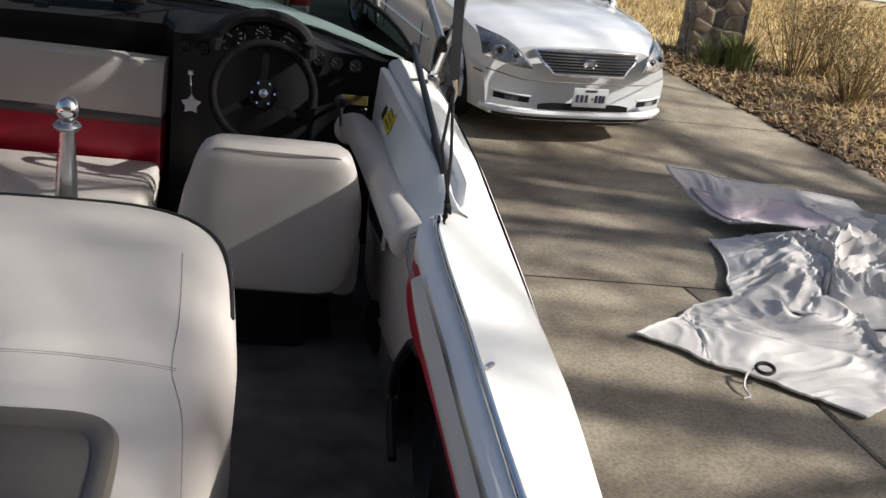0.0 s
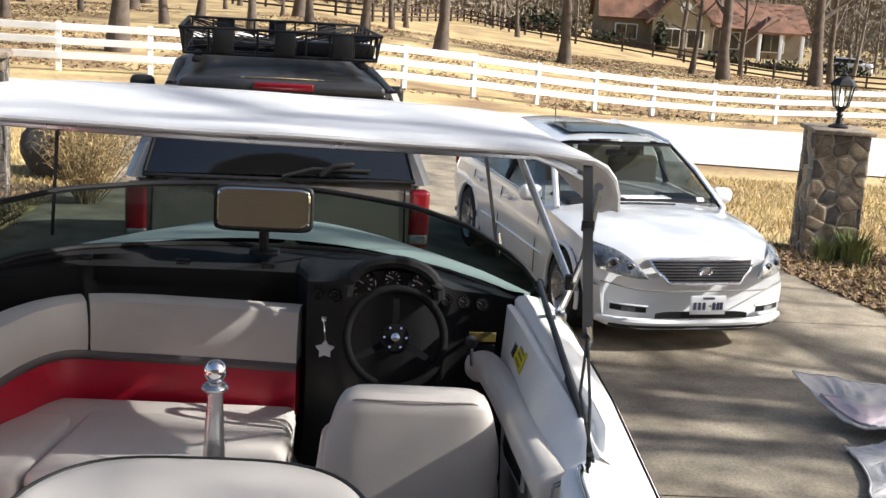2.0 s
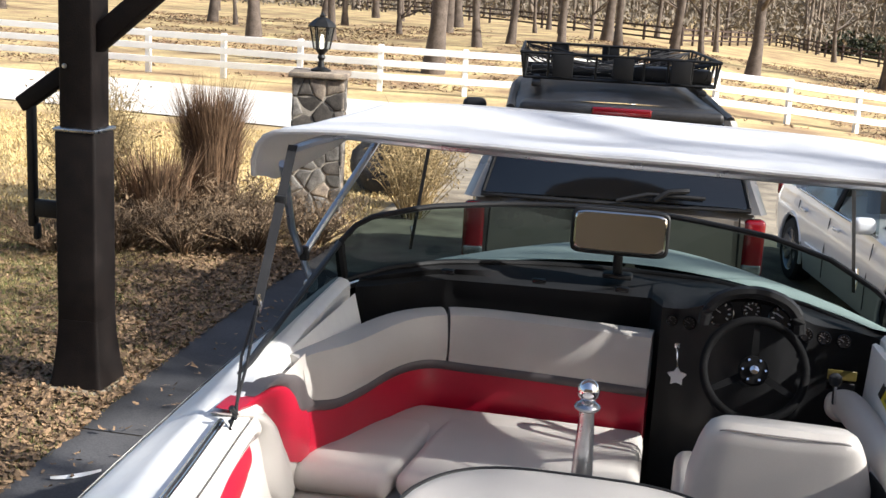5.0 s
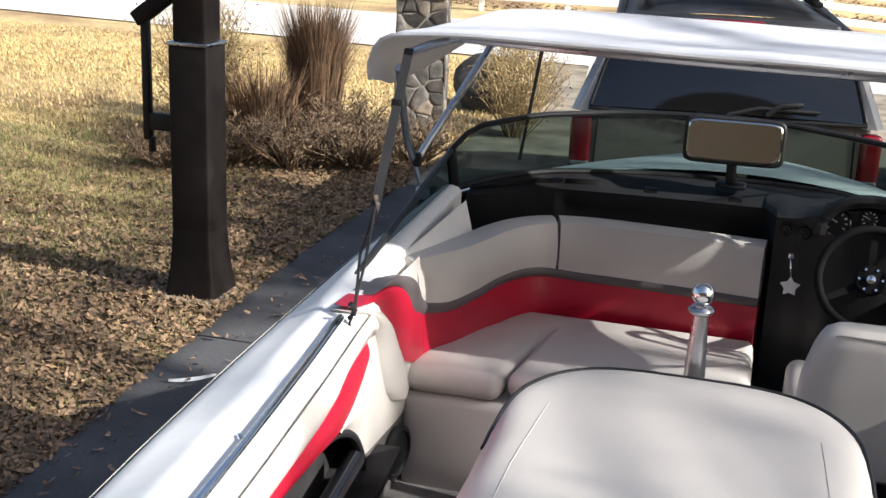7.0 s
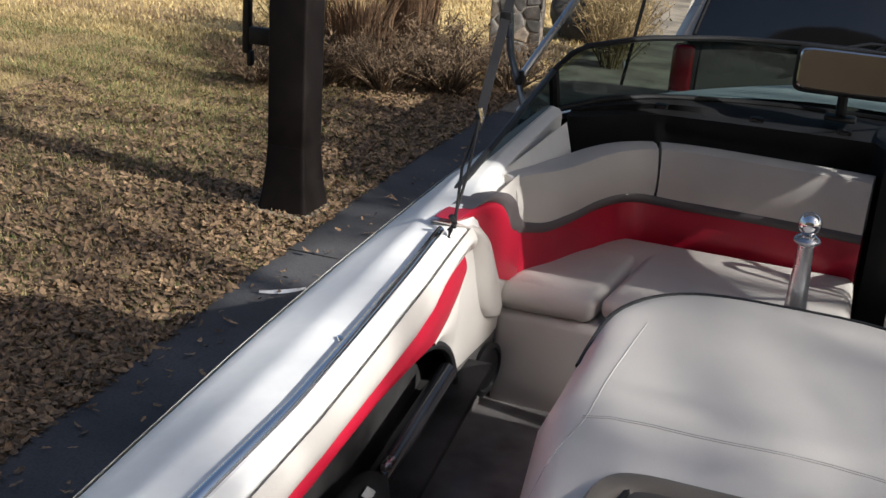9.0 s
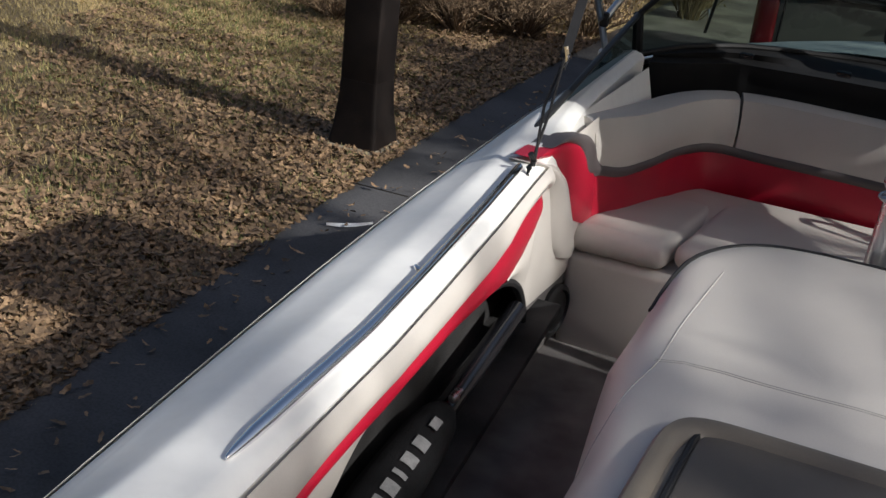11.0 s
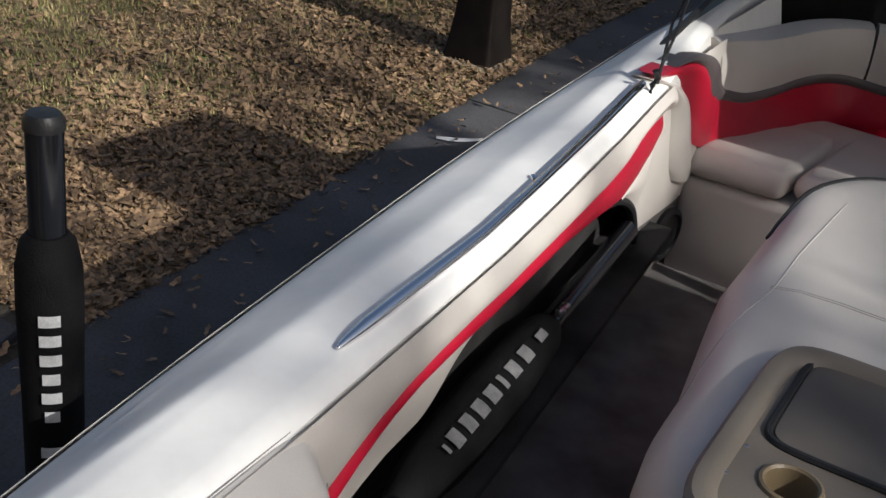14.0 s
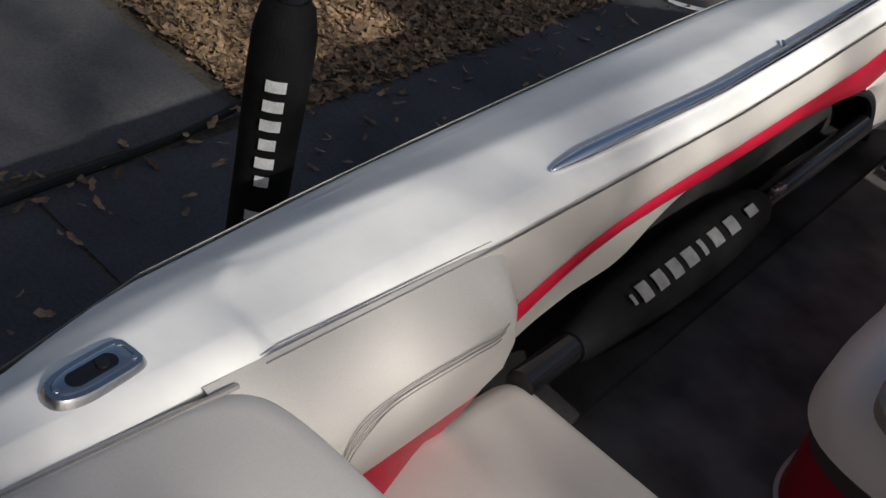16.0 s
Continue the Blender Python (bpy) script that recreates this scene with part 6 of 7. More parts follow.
        for q in range(7):
            v = q / 6
            row = []
            for k in range(13):
                u = k / 12
                x = 0.475 + 0.345 * u
                low = 0.60 + 0.045 * u ** 2
                high = low + 0.012 + 0.185 * math.sin(min(1.0, u * 1.35) * math.pi / 2) ** 0.8 * (1 - 0.10 * u)
                z = low + (high - low) * v
                bulge = 0.014 * math.sin(math.pi * v) ** 0.6 + 0.006
                row.append((s * x, front_face(x, z) + 0.10 * u ** 3 * v - bulge, z))
            rows.append(row)
        lamp = part("headlamp", loft(rows), LAMP_LENS, c, "clear wrap-round headlamp")
        for x, z, r in ((0.60, 0.68, 0.040), (0.71, 0.70, 0.048)):
            part("reflector", moved(turned([(0.0, 0.0), (r, 0.0), (r * 0.92, 0.014), (r * 0.6, 0.008), (0.0, 0.016)], 18), pose(s * x, front_face(x, z) - 0.006, z, 98, 0, 26 * s)), CHROME, lamp)
            part("lens", moved(turned([(0.0, 0.014), (r * 0.5, 0.012), (r * 0.3, 0.022), (0.0, 0.026)], 14), pose(s * x, front_face(x, z) - 0.006, z, 98, 0, 26 * s)), DARK_GLASS, lamp)
        # lower side intakes with fog lamps
        part("side_intake", face_strip(s * 0.475, s * 0.735, lambda x: 0.335 + 0.02 * (abs(x) - 0.475), lambda x: 0.38 + 0.03 * (abs(x) - 0.475), 0.004, 10, 2), BLACK, c, "slim dark side intake")
        part("intake_brow", tube([(s * x, front_face(x, 0.39) - 0.006, 0.389 + 0.03 * (x - 0.475)) for x in [0.465 + 0.028 * k for k in range(11)]], 0.009, 6), PAINT_WHITE, c)
        part("fog_lamp", face_strip(s * 0.56, s * 0.66, lambda x: 0.340, lambda x: 0.378, 0.012, 6, 2), LAMP_LENS, c)
        part("bumper_seam", tube([(s * 0.78, front_face(0.78, 0.50) + 0.02, 0.50), (s * 0.86, front_face(0.86, 0.50) + 0.03, 0.52)], 0.005, 4), BLACK, c)
    # grille: a wide shallow shield, broader at the top
    edge = lambda z: 0.315 + 0.115 * smooth_step((z - 0.58) / 0.13)
    g = part("grille", loft([[(edge(z) * (q / 10 - 1), front_face(edge(z) * (q / 10 - 1), z) - 0.004, z) for q in range(21)] for z in [0.58 + 0.0205 * k for k in range(9)]]), BLACK, c, "dark slatted grille")
    for k in range(8):
        z = 0.589 + 0.0215 * k
        part("slat", sweep([(-0.004, -0.005), (0.006, -0.005), (0.006, 0.005), (-0.004, 0.005)], [(x, front_face(x, z) - 0.012, z) for x in [edge(z) * (q / 8 - 1) for q in range(17)]]), GRILLE, g)
    rim = [(0.445 * (q / 10 - 1), front_face(0.445 * (q / 10 - 1), 0.75) - 0.012, 0.756 - 0.014 * abs(q / 10 - 1) ** 3) for q in range(21)] + [(edge(z), front_face(edge(z), z) - 0.012, z) for z in (0.71, 0.67, 0.625, 0.588)] + [(0.30 * (1 - q / 10), front_face(0.30 * (1 - q / 10), 0.574) - 0.012, 0.574) for q in range(21)] + [(-edge(z), front_face(edge(z), z) - 0.012, z) for z in (0.588, 0.625, 0.67, 0.71)]
    part("grille_surround", tube(rim + rim[:1], 0.011, 6), CHROME, g)
    part("badge", moved(turned([(0.030, 0), (0.046, 0), (0.046, 0.012), (0.036, 0.016), (0.030, 0.01)], 24), pose(0, front_face(0, 0.665) - 0.02, 0.665, 116, 0, 0) @ Matrix.Diagonal((1.35, 1, 1, 1))), CHROME, g, "plain oval chrome badge")
    part("lower_intake", face_strip(-0.40, 0.40, lambda x: 0.29, lambda x: 0.352 - 0.02 * abs(x / 0.4) ** 6, 0.004, 20, 3), BLACK, c, "black lower intake")
    part("bumper_line", tube([(x, front_face(x, 0.515) - 0.003, 0.515 + 0.035 * smooth_step((abs(x) - 0.5) / 0.3)) for x in [0.80 * (q / 14 - 1) for q in range(29)]], 0.005, 5), PLASTIC_GREY, c)
    part("bumper_lip", tube([(x, front_face(x, 0.26) + 0.012, 0.252) for x in [0.80 * (q / 12 - 1) for q in range(25)]], 0.032, 8), PAINT_WHITE, c)
    part("air_dam", tube([(x, front_face(x, 0.26) + 0.06, 0.20) for x in [0.72 * (q / 10 - 1) for q in range(21)]], 0.022, 6), BLACK, c)
    plate = part("number_plate", block(0.305, 0.010, 0.155, (0.03, 0.070, 0.408), 0.008, 2), PLATE, c, "pale number plate")
    for k, x in enumerate((-0.105, -0.065, -0.025, 0.025, 0.06, 0.095, 0.125)):
        part("printed_bar", block(0.024 if k != 3 else 0.012, 0.003, 0.060 if k != 3 else 0.014, (x + 0.02, 0.0635, 0.401)), INK, plate)
    part("printed_bar", block(0.10, 0.003, 0.016, (0.03, 0.0635, 0.464)), INK, plate)
    for s in (-1, 1):
        part("tail_lamp", block(0.30, 0.06, 0.16, (s * 0.62, 4.93, 0.80), 0.03, 3), RED_LENS, c)
    # what shows through the glass
    part("cabin_floor", block(1.5, 2.6, 0.06, (0, 2.8, 0.88), 0.02), INTERIOR, c)
    part("dashboard", block(1.40, 0.50, 0.10, (0, 1.70, 0.925), 0.05, 3), BLACK, c)
    for x in (-0.37, 0.37):
        for y in (2.55, 3.40):
            part("seat_back", wavy(block(0.50, 0.14, 0.46, (x, y, 1.00), 0.05, 3), 4, 0.01), INTERIOR, c)
            part("headrest", block(0.24, 0.10, 0.15, (x, y + 0.04, 1.26), 0.04, 3), INTERIOR, c)
    part("interior_mirror", block(0.22, 0.03, 0.06, (0, 2.10, 1.31), 0.02, 2), BLACK, c)
    part("paper", block(0.46, 0.16, 0.004, (0.10, 1.60, 0.985), 0.0, 1, pose(0, 0, 0, 0, 0, 4)), PAPER, c, "white papers on the dashboard")
    part("sticker", block(0.07, 0.004, 0.05, (0.60, 1.50, 0.985), 0.0, 1, pose(0, 0, 0, -40, 0, 0)), PAPER, c, "pale inspection sticker")
    part("aerial", tube([(-0.1, 3.55, 1.45), (-0.1, 3.57, 1.56)], 0.006, 6), BLACK, c)
    part("wiper", tube([(-0.5, 1.42, 0.955), (-0.1, 1.36, 0.975), (0.3, 1.38, 0.965)], 0.009, 6), BLACK, c)


sedan()


def suv():
    c = thing("suv", "pewter sport utility vehicle with a black roof basket, seen from behind", "car", at=(-0.165, 7.10, 0.0), rz=6.8)
    table = [(0.0, 0.50, 0.84, 1.30, 1.36), (0.05, 0.44, 0.88, 1.36, 1.40), (0.25, 0.40, 0.90, 1.38, 1.42), (3.4, 0.40, 0.90, 1.38, 1.42), (3.6, 0.40, 0.90, 1.25, 1.34), (4.5, 0.42, 0.87, 1.15, 1.24), (4.75, 0.5, 0.76, 0.95, 1.05)]
    wheels = [(0.98, 0.37), (3.75, 0.37)]
    part("body", car_shell(table, 4.75, 0.06, wheels, 0.43, 0.95), PAINT_PEWTER, c, "pewter metallic paint")
    for s in (-1, 1):
        for wy, wz in wheels:
            part("arch_liner", loft([[(s * x, wy + 0.44 * math.cos(a), wz + 0.44 * math.sin(a)) for x in (0.5, 0.885)] for a in [math.pi * (k - 2) / 16 for k in range(21)]]), BLACK, c)
            road_wheel(c, s * 0.78, wy, 0.37, 0.25, 6)
    # cabin: tapering upper body with a broad back window
    def shell(half_low, half_top, y, z):
        return [(-half_low, y[0], z[0]), (half_low, y[0], z[0]), (half_top, y[1], z[1]), (-half_top, y[1], z[1])]
    rings = []
    for k in range(25):
        y = 0.30 + 3.05 * k / 24
        rise = smooth_step((y - 0.2) / 0.5) * 0.04 - 0.10 * smooth_step((y - 2.4) / 1.0)
        rings.append([(0.66 * u - 0.0 * u, y, 1.96 + rise - 0.085 * abs(u) ** 3) for u in [q / 8 - 1 for q in range(17)]])
    part("roof", loft(rings), SHADED_ROOF, c, "roof, darkened for the shade and dark trees it reflects")
    spoiler = part("rear_spoiler", wavy(block(1.22, 0.30, 0.075, (0, 0.27, 1.915), 0.032, 4), 3, 0.004), SHADED_ROOF, c)
    part("high_brake_lamp", block(0.355, 0.03, 0.05, (0.0, 0.12, 1.925), 0.012, 3), RED_LENS, spoiler, "red high-level brake lamp")
    win = patch("rear_window", [(-0.80, -0.005, 1.415), (0.80, -0.005, 1.415), (0.635, 0.185, 1.885), (-0.635, 0.185, 1.885)], DARK_GLASS, c, "dark privacy glass", bulge=0.05, n=8)
    part("window_surround", tube([(-0.80, 0.0, 1.40), (0, -0.045, 1.40), (0.80, 0.0, 1.40)], 0.012, 8), BLACK, c)
    for s in (-1, 1):
        part("d_pillar", loft([[(s * (0.90 - 0.215 * t) , 0.36 + 0.10 * t, 1.38 + 0.53 * t), (s * (0.905 - 0.215 * t), 0.05 + 0.15 * t, 1.38 + 0.53 * t), (s * (0.86 - 0.21 * t), -0.005 + 0.175 * t, 1.38 + 0.53 * t), (s * (0.78 - 0.17 * t), 0.0 + 0.185 * t, 1.38 + 0.53 * t)] for t in [k / 6 for k in range(7)]]), PAINT_PEWTER, c)
        patch("side_window", [(s * 0.875, 0.40, 1.41), (s * 0.88, 3.25, 1.41), (s * 0.66, 2.75, 1.87), (s * 0.665, 0.46, 1.90)], DARK_GLASS, c, bulge=0.02 * s)
        part("roof_side", tube([(s * 0.665, 0.25, 1.895), (s * 0.67, 1.5, 1.935), (s * 0.655, 3.2, 1.86)], 0.03, 8), SHADED_ROOF, c)
        patch("front_pillar", [(s * 0.88, 3.25, 1.39), (s * 0.84, 3.85, 1.27), (s * 0.63, 3.25, 1.84), (s * 0.66, 2.75, 1.88)], PAINT_PEWTER, c)
        tail = part("tail_lamp", wavy(block(0.13, 0.10, 0.36, (s * 0.835, 0.035, 1.17), 0.03, 3), 3, 0.0), RED_LENS, c, "tall red tail lamp")
        part("reverse_lens", block(0.12, 0.10, 0.07, (s * 0.834, 0.03, 1.05), 0.02, 3), LAMP_LENS, tail)
        mir = part("door_mirror", block(0.20, 0.12, 0.22, (s * 1.03, 3.05, 1.585), 0.05, 4), BLACK, c)
        part("mirror_arm", block(0.12, 0.06, 0.05, (s * 0.91, 3.05, 1.47), 0.015, 2), BLACK, mir)
        part("window_seal", tube([(s * 0.79, -0.01, 1.42), (s * 0.725, 0.085, 1.65), (s * 0.64, 0.175, 1.88)], 0.012, 6), BLACK, c)
    part("wiper", tube([(0.0, -0.075, 1.425), (0.18, -0.075, 1.475), (0.52, -0.04, 1.465)], 0.012, 6), BLACK, c)
    part("wiper_arm", tube([(0.22, -0.08, 1.44), (0.30, -0.08, 1.50), (0.42, -0.05, 1.505)], 0.016, 6), BLACK, c)
    part("tailgate_line", tube([(-0.74, -0.005, 1.36), (-0.76, 0.0, 0.75)], 0.006, 4), BLACK, c)
    part("tailgate_line", tube([(0.74, -0.005, 1.36), (0.76, 0.0, 0.75)], 0.006, 4), BLACK, c)
    part("tailgate_handle", block(0.60, 0.04, 0.09, (0, -0.02, 1.10), 0.02, 3), PAINT_PEWTER, c)
    part("bumper", wavy(block(1.74, 0.22, 0.26, (0, -0.03, 0.62), 0.06, 4), 3, 0.004), PAINT_PEWTER, c)
    # roof rails and basket
    rack = thing("roof_basket", "black steel roof basket full of netting on the car roof", "roof rack", at=(-0.165, 7.10, 0.0), rz=6.8)
    w, y0, y1, z0, z1 = 0.60, 0.60, 2.05, 2.07, 2.225
    for z, e in ((z0, 0.0), (z1, 0.025)):
        ring = [(-w - e, y0 - e, z), (w + e, y0 - e, z), (w + e, y1 + e, z), (-w - e, y1 + e, z)]
        for a, b in zip(ring, ring[1:] + ring[:1]):
            part("rim_bar", tube([a, b], 0.010, 8), IRON, rack)
    for k in range(9):
        x = -w + 2 * w * k / 8
        part("floor_bar", tube([(x, y0, z0), (x, y1, z0)], 0.008, 6), IRON, rack)
        for y in (y0, y1):
            part("stay", tube([(x, y, z0), (x, y + (0.02 if y > 1 else -0.02), z1)], 0.008, 6), IRON, rack)
    for k in range(7):
        y = y0 + (y1 - y0) * k / 6
        for s in (-1, 1):
            part("stay", tube([(s * w, y, z0), (s * (w + 0.025), y, z1)], 0.008, 6), IRON, rack)
        part("cross_bar", tube([(-w, y, z0), (w, y, z0)], 0.009, 6), IRON, rack)
    for x in (-0.36, 0.02, 0.38):
        for y in (y0 - 0.03, y1 + 0.03):
            part("wind_plate", block(0.13, 0.012, 0.14, (x, y, 2.15), 0.01, 2), BLACK, rack)
    for s in (-1, 1):
        part("foot", block(0.06, 1.6, 0.035, (s * 0.52, 1.35, 2.03), 0.012, 2), BLACK, rack)
        for y in (0.75, 1.85):
            part("bracket", block(0.05, 0.08, 0.06, (s * 0.52, y, 2.045), 0.012, 2), BLACK, rack)
    rng = random.Random(4)
    net = []
    for k in range(60):
        a = Vector((rng.uniform(-w, w), rng.uniform(y0, y1), z0 + 0.03))
        b = Vector((rng.choice((-w, w, rng.uniform(-w, w))), rng.choice((y0, y1, rng.uniform(y0, y1))), z1 - 0.01))
        net.append(tube([a, a.lerp(b, 0.5) + Vector((0, 0, -0.03)), b], 0.004, 4, False))
    part("cargo_net", merge(*net), STRAP, rack, "tangled black cargo net")
    part("load_bar", block(1.12, 0.07, 0.05, (0, 0.95, 2.105), 0.012, 2), BLACK, rack)
    part("load_bar", block(0.5, 0.16, 0.09, (0.35, 0.8, 2.12), 0.02, 2), BLACK, rack)


suv()


# ---- gate pillars with lanterns ----
def lantern(parent, z):
    l = part("lantern_base", moved(turned([(0.0, 0.0), (0.11, 0.0), (0.11, 0.02), (0.04, 0.05), (0.028, 0.12), (0.045, 0.15), (0.03, 0.18), (0.06, 0.22), (0.09, 0.245), (0.0, 0.25)], 16), pose(0, 0, z)), IRON, parent, "cast black lantern foot")
    for k in range(6):
        a = math.pi / 3 * k
        part("cage_bar", tube([(0.085 * math.cos(a), 0.085 * math.sin(a), z + 0.24), (0.13 * math.cos(a), 0.13 * math.sin(a), z + 0.48)], 0.009, 6), IRON, l)
        b = a + math.pi / 3
        p = patch("pane", [(0.083 * math.cos(a), 0.083 * math.sin(a), z + 0.245), (0.083 * math.cos(b), 0.083 * math.sin(b), z + 0.245), (0.128 * math.cos(b), 0.128 * math.sin(b), z + 0.475), (0.128 * math.cos(a), 0.128 * math.sin(a), z + 0.475)], CLEAR, l, n=1)
        p.visible_shadow = False
    part("lantern_roof", moved(turned([(0.150, 0.475), (0.155, 0.485), (0.12, 0.53), (0.06, 0.575), (0.03, 0.585), (0.035, 0.60), (0.014, 0.62), (0.0, 0.65)], 6), pose(0, 0, z)), IRON, parent)
    part("candle", moved(turned([(0, 0.25), (0.016, 0.25), (0.016, 0.33), (0.02, 0.35), (0.012, 0.385), (0, 0.40)], 10), pose(0, 0, z)), BULB, parent, "lit candle bulb")


def clip_cell(poly, p, q):
    """The part of a polygon that lies nearer to p than to q."""
    mx, my, nx, ny = (p[0] + q[0]) / 2, (p[1] + q[1]) / 2, q[0] - p[0], q[1] - p[1]
    side = lambda v: (v[0] - mx) * nx + (v[1] - my) * ny
    out = []
    for k, v in enumerate(poly):
        w = poly[(k + 1) % len(poly)]
        a, b = side(v), side(w)
        if a <= 0:
            out.append(v)
        if (a < 0 < b) or (b < 0 < a):
            t = a / (a - b)
            out.append((v[0] + (w[0] - v[0]) * t, v[1] + (w[1] - v[1]) * t))
    return out


def stone_pillar(name_label, x, y, w, h, rz, seed, mats):
    """A mortared core faced with irregular flat fieldstones, each cut to fit its neighbours, under a flat cap."""
    rng = random.Random(seed)
    p = thing("gate_pillar", name_label, "pillar", "gate pillars", (x, y, ground_z(x, y)), rz)
    part("core", block(w - 0.03, w - 0.03, h, (0, 0, h / 2), 0.01, 1), MORTAR, p)
    for side in range(4):
        m = pose(0, 0, 0, 0, 0, 90 * side)
        seeds = []
        tries = 0
        while tries < 900:
            tries += 1
            q = (rng.uniform(-w / 2, w / 2), rng.uniform(0, h) * 1.0)
            if all(math.hypot((q[0] - o[0]) * 0.9, q[1] - o[1]) > rng.uniform(0.095, 0.20) for o in seeds):
                seeds.append(q)
        for k, q in enumerate(seeds):
            poly = [(-w / 2, 0.0), (w / 2, 0.0), (w / 2, h), (-w / 2, h)]
            for j, o in enumerate(seeds):
                if j != k and poly:
                    poly = clip_cell(poly, q, o)
            if len(poly) < 3:
                continue
            cx, cz = sum(v[0] for v in poly) / len(poly), sum(v[1] for v in poly) / len(poly)
            dense = []
            for i, v in enumerate(poly):
                nx = poly[(i + 1) % len(poly)]
                dense += [v, ((v[0] + nx[0]) / 2 + rng.uniform(-0.008, 0.008), (v[1] + nx[1]) / 2 + rng.uniform(-0.008, 0.008))]
            depth = rng.uniform(0.004, 0.018)
            tilt = (rng.uniform(-0.06, 0.06), rng.uniform(-0.06, 0.06))
            rings = []
            for f, d in ((1.0, -0.02), (0.98, 0.3), (0.93, 0.75), (0.82, 1.0), (0.45, 1.06)):
                ring = []
                for v in dense:
                    dx, dz = v[0] - cx, v[1] - cz
                    gap = max(0.3, 1 - 0.008 / max(0.02, math.hypot(dx, dz)))
                    ring.append((cx + dx * f * gap, -w / 2 + 0.016 - depth * d + tilt[0] * dx * f + tilt[1] * dz * f, cz + dz * f * gap))
                rings.append(ring)
            o = part("stone", loft(rings, closed=True, caps=True), rng.choice(mats), p)
            o.matrix_basis = m
    part("cap", wavy(block(w + 0.075, w + 0.075, 0.055, (0, 0, h + 0.028), 0.015, 2), 6, 0.012), STONE, p, "flat stone cap")
    lantern(p, h + 0.054)
    return p


STONE_TAN = material("tan_fieldstone", (0.36, 0.285, 0.195), 0.85, vary=0.25, scale=9, fine=60, bump=0.8, dark=(0.17, 0.125, 0.085), island=-0.35)
STONE_GREY = material("grey_fieldstone", (0.20, 0.185, 0.165), 0.88, vary=0.25, scale=11, fine=60, bump=0.8, dark=(0.085, 0.075, 0.065), island=-0.4)
STONE_DARK = material("dark_fieldstone", (0.11, 0.095, 0.08), 0.9, vary=0.25, scale=11, fine=60, bump=0.8, dark=(0.05, 0.042, 0.036), island=-0.4)
# the pillar in the planting is shaded; its darker stone mix paints that in
stone_pillar("square fieldstone gate pillar with a black lantern, in the planting", -3.72, 12.6, 0.56, 1.56, 12, 5, [STONE_GREY, STONE_DARK, STONE_GREY, STONE_DARK, STONE])
stone_pillar("square fieldstone gate pillar with a black lantern, at the drive's edge", 5.62, 13.35, 0.62, 1.40, -6, 9, [STONE_TAN, STONE_TAN, STONE, STONE_GREY, STONE_DARK])

# ---- timber post with its braces ----
post = thing("timber_post", "dark stained square timber post with a flared foot and brace", "post", at=(-3.365, 6.68, 0))
part("shaft", wavy(block(0.265, 0.265, 1.62, (0, 0, 0.83), 0.02, 3), 5, 0.006), WOOD_DARK, post)
part("upper_shaft", wavy(block(0.22, 0.22, 2.4, (0.0, 0, 2.78), 0.018, 3), 5, 0.005), WOOD_DARK, post)
part("collar", block(0.28, 0.28, 0.025, (0, 0, 1.64), 0.01, 2), STEEL, post, "pale metal collar")
part("foot", loft([rounded(0, 0, w, w, z, 40, 0.17) for w, z in ((0.178, 0.0), (0.176, 0.05), (0.158, 0.16), (0.142, 0.32), (0.1345, 0.46))], closed=True, caps=True), WOOD_DARK, post)
part("brace", block(0.13, 0.13, 1.75, (0.62, 0.0, 2.62), 0.012, 2, pose(0, 0, 0, 0, 50, 0)), WOOD_DARK, post, "diagonal brace")
part("side_bracket", block(0.36, 0.09, 0.10, (-0.27, 0.0, 1.86), 0.012, 2, pose(0, 0, 0, 0, -36, 0)), WOOD_DARK, post)
part("hanging_bar", block(0.05, 0.06, 0.80, (-0.355, 0.0, 1.40), 0.012, 2), IRON, post, "black hanging bar")
part("bar_bracket", block(0.20, 0.05, 0.11, (-0.24, 0.0, 1.12), 0.01, 2), IRON, post)
part("bar_end", block(0.035, 0.05, 0.10, (-0.33, 0.0, 0.97), 0.01, 2), IRON, post)
part("bolt", moved(turned([(0, 0), (0.016, 0), (0.014, 0.01), (0, 0.012)], 8), pose(-0.06, -0.126, 2.02, 90, 0, 0)), STEEL, post)
tagged(part("footing", wavy(block(0.47, 0.42, 0.05, (-3.39, 6.655, 0.005), 0.02, 2), 5, 0.01), CONCRETE), "small concrete footing under the timber post", "footing")


# ---- plants ----
def blades(rng, n, spread, height, thin, lean=0.5, mass=1.0):
    """Grass blades or canes rising from a clump."""
    verts, faces = [], []
    for k in range(n):
        a, r = rng.uniform(0, 6.28), spread * math.sqrt(rng.random())
        base = Vector((r * math.cos(a), r * math.sin(a), 0))
        h = height * rng.uniform(0.45, 1.1)
        out = Vector((math.cos(a), math.sin(a), 0)) * (h * lean * rng.uniform(0.1, 1.0)) + Vector((rng.uniform(-0.1, 0.1), rng.uniform(-0.1, 0.1), 0)) * h
        side = Vector((-math.sin(a + rng.uniform(-1, 1)), math.cos(a), 0)) * thin
        b = len(verts)
        mid = base + out * 0.35 + Vector((0, 0, h * 0.6))
        tip = base + out + Vector((0, 0, h * rng.uniform(0.8, 1.0)))
        verts += [base - side, base + side, mid + side * 0.8, mid - side * 0.8, tip]
        faces += [(b, b + 1, b + 2, b + 3), (b + 3, b + 2, b + 4)]
    return verts, faces


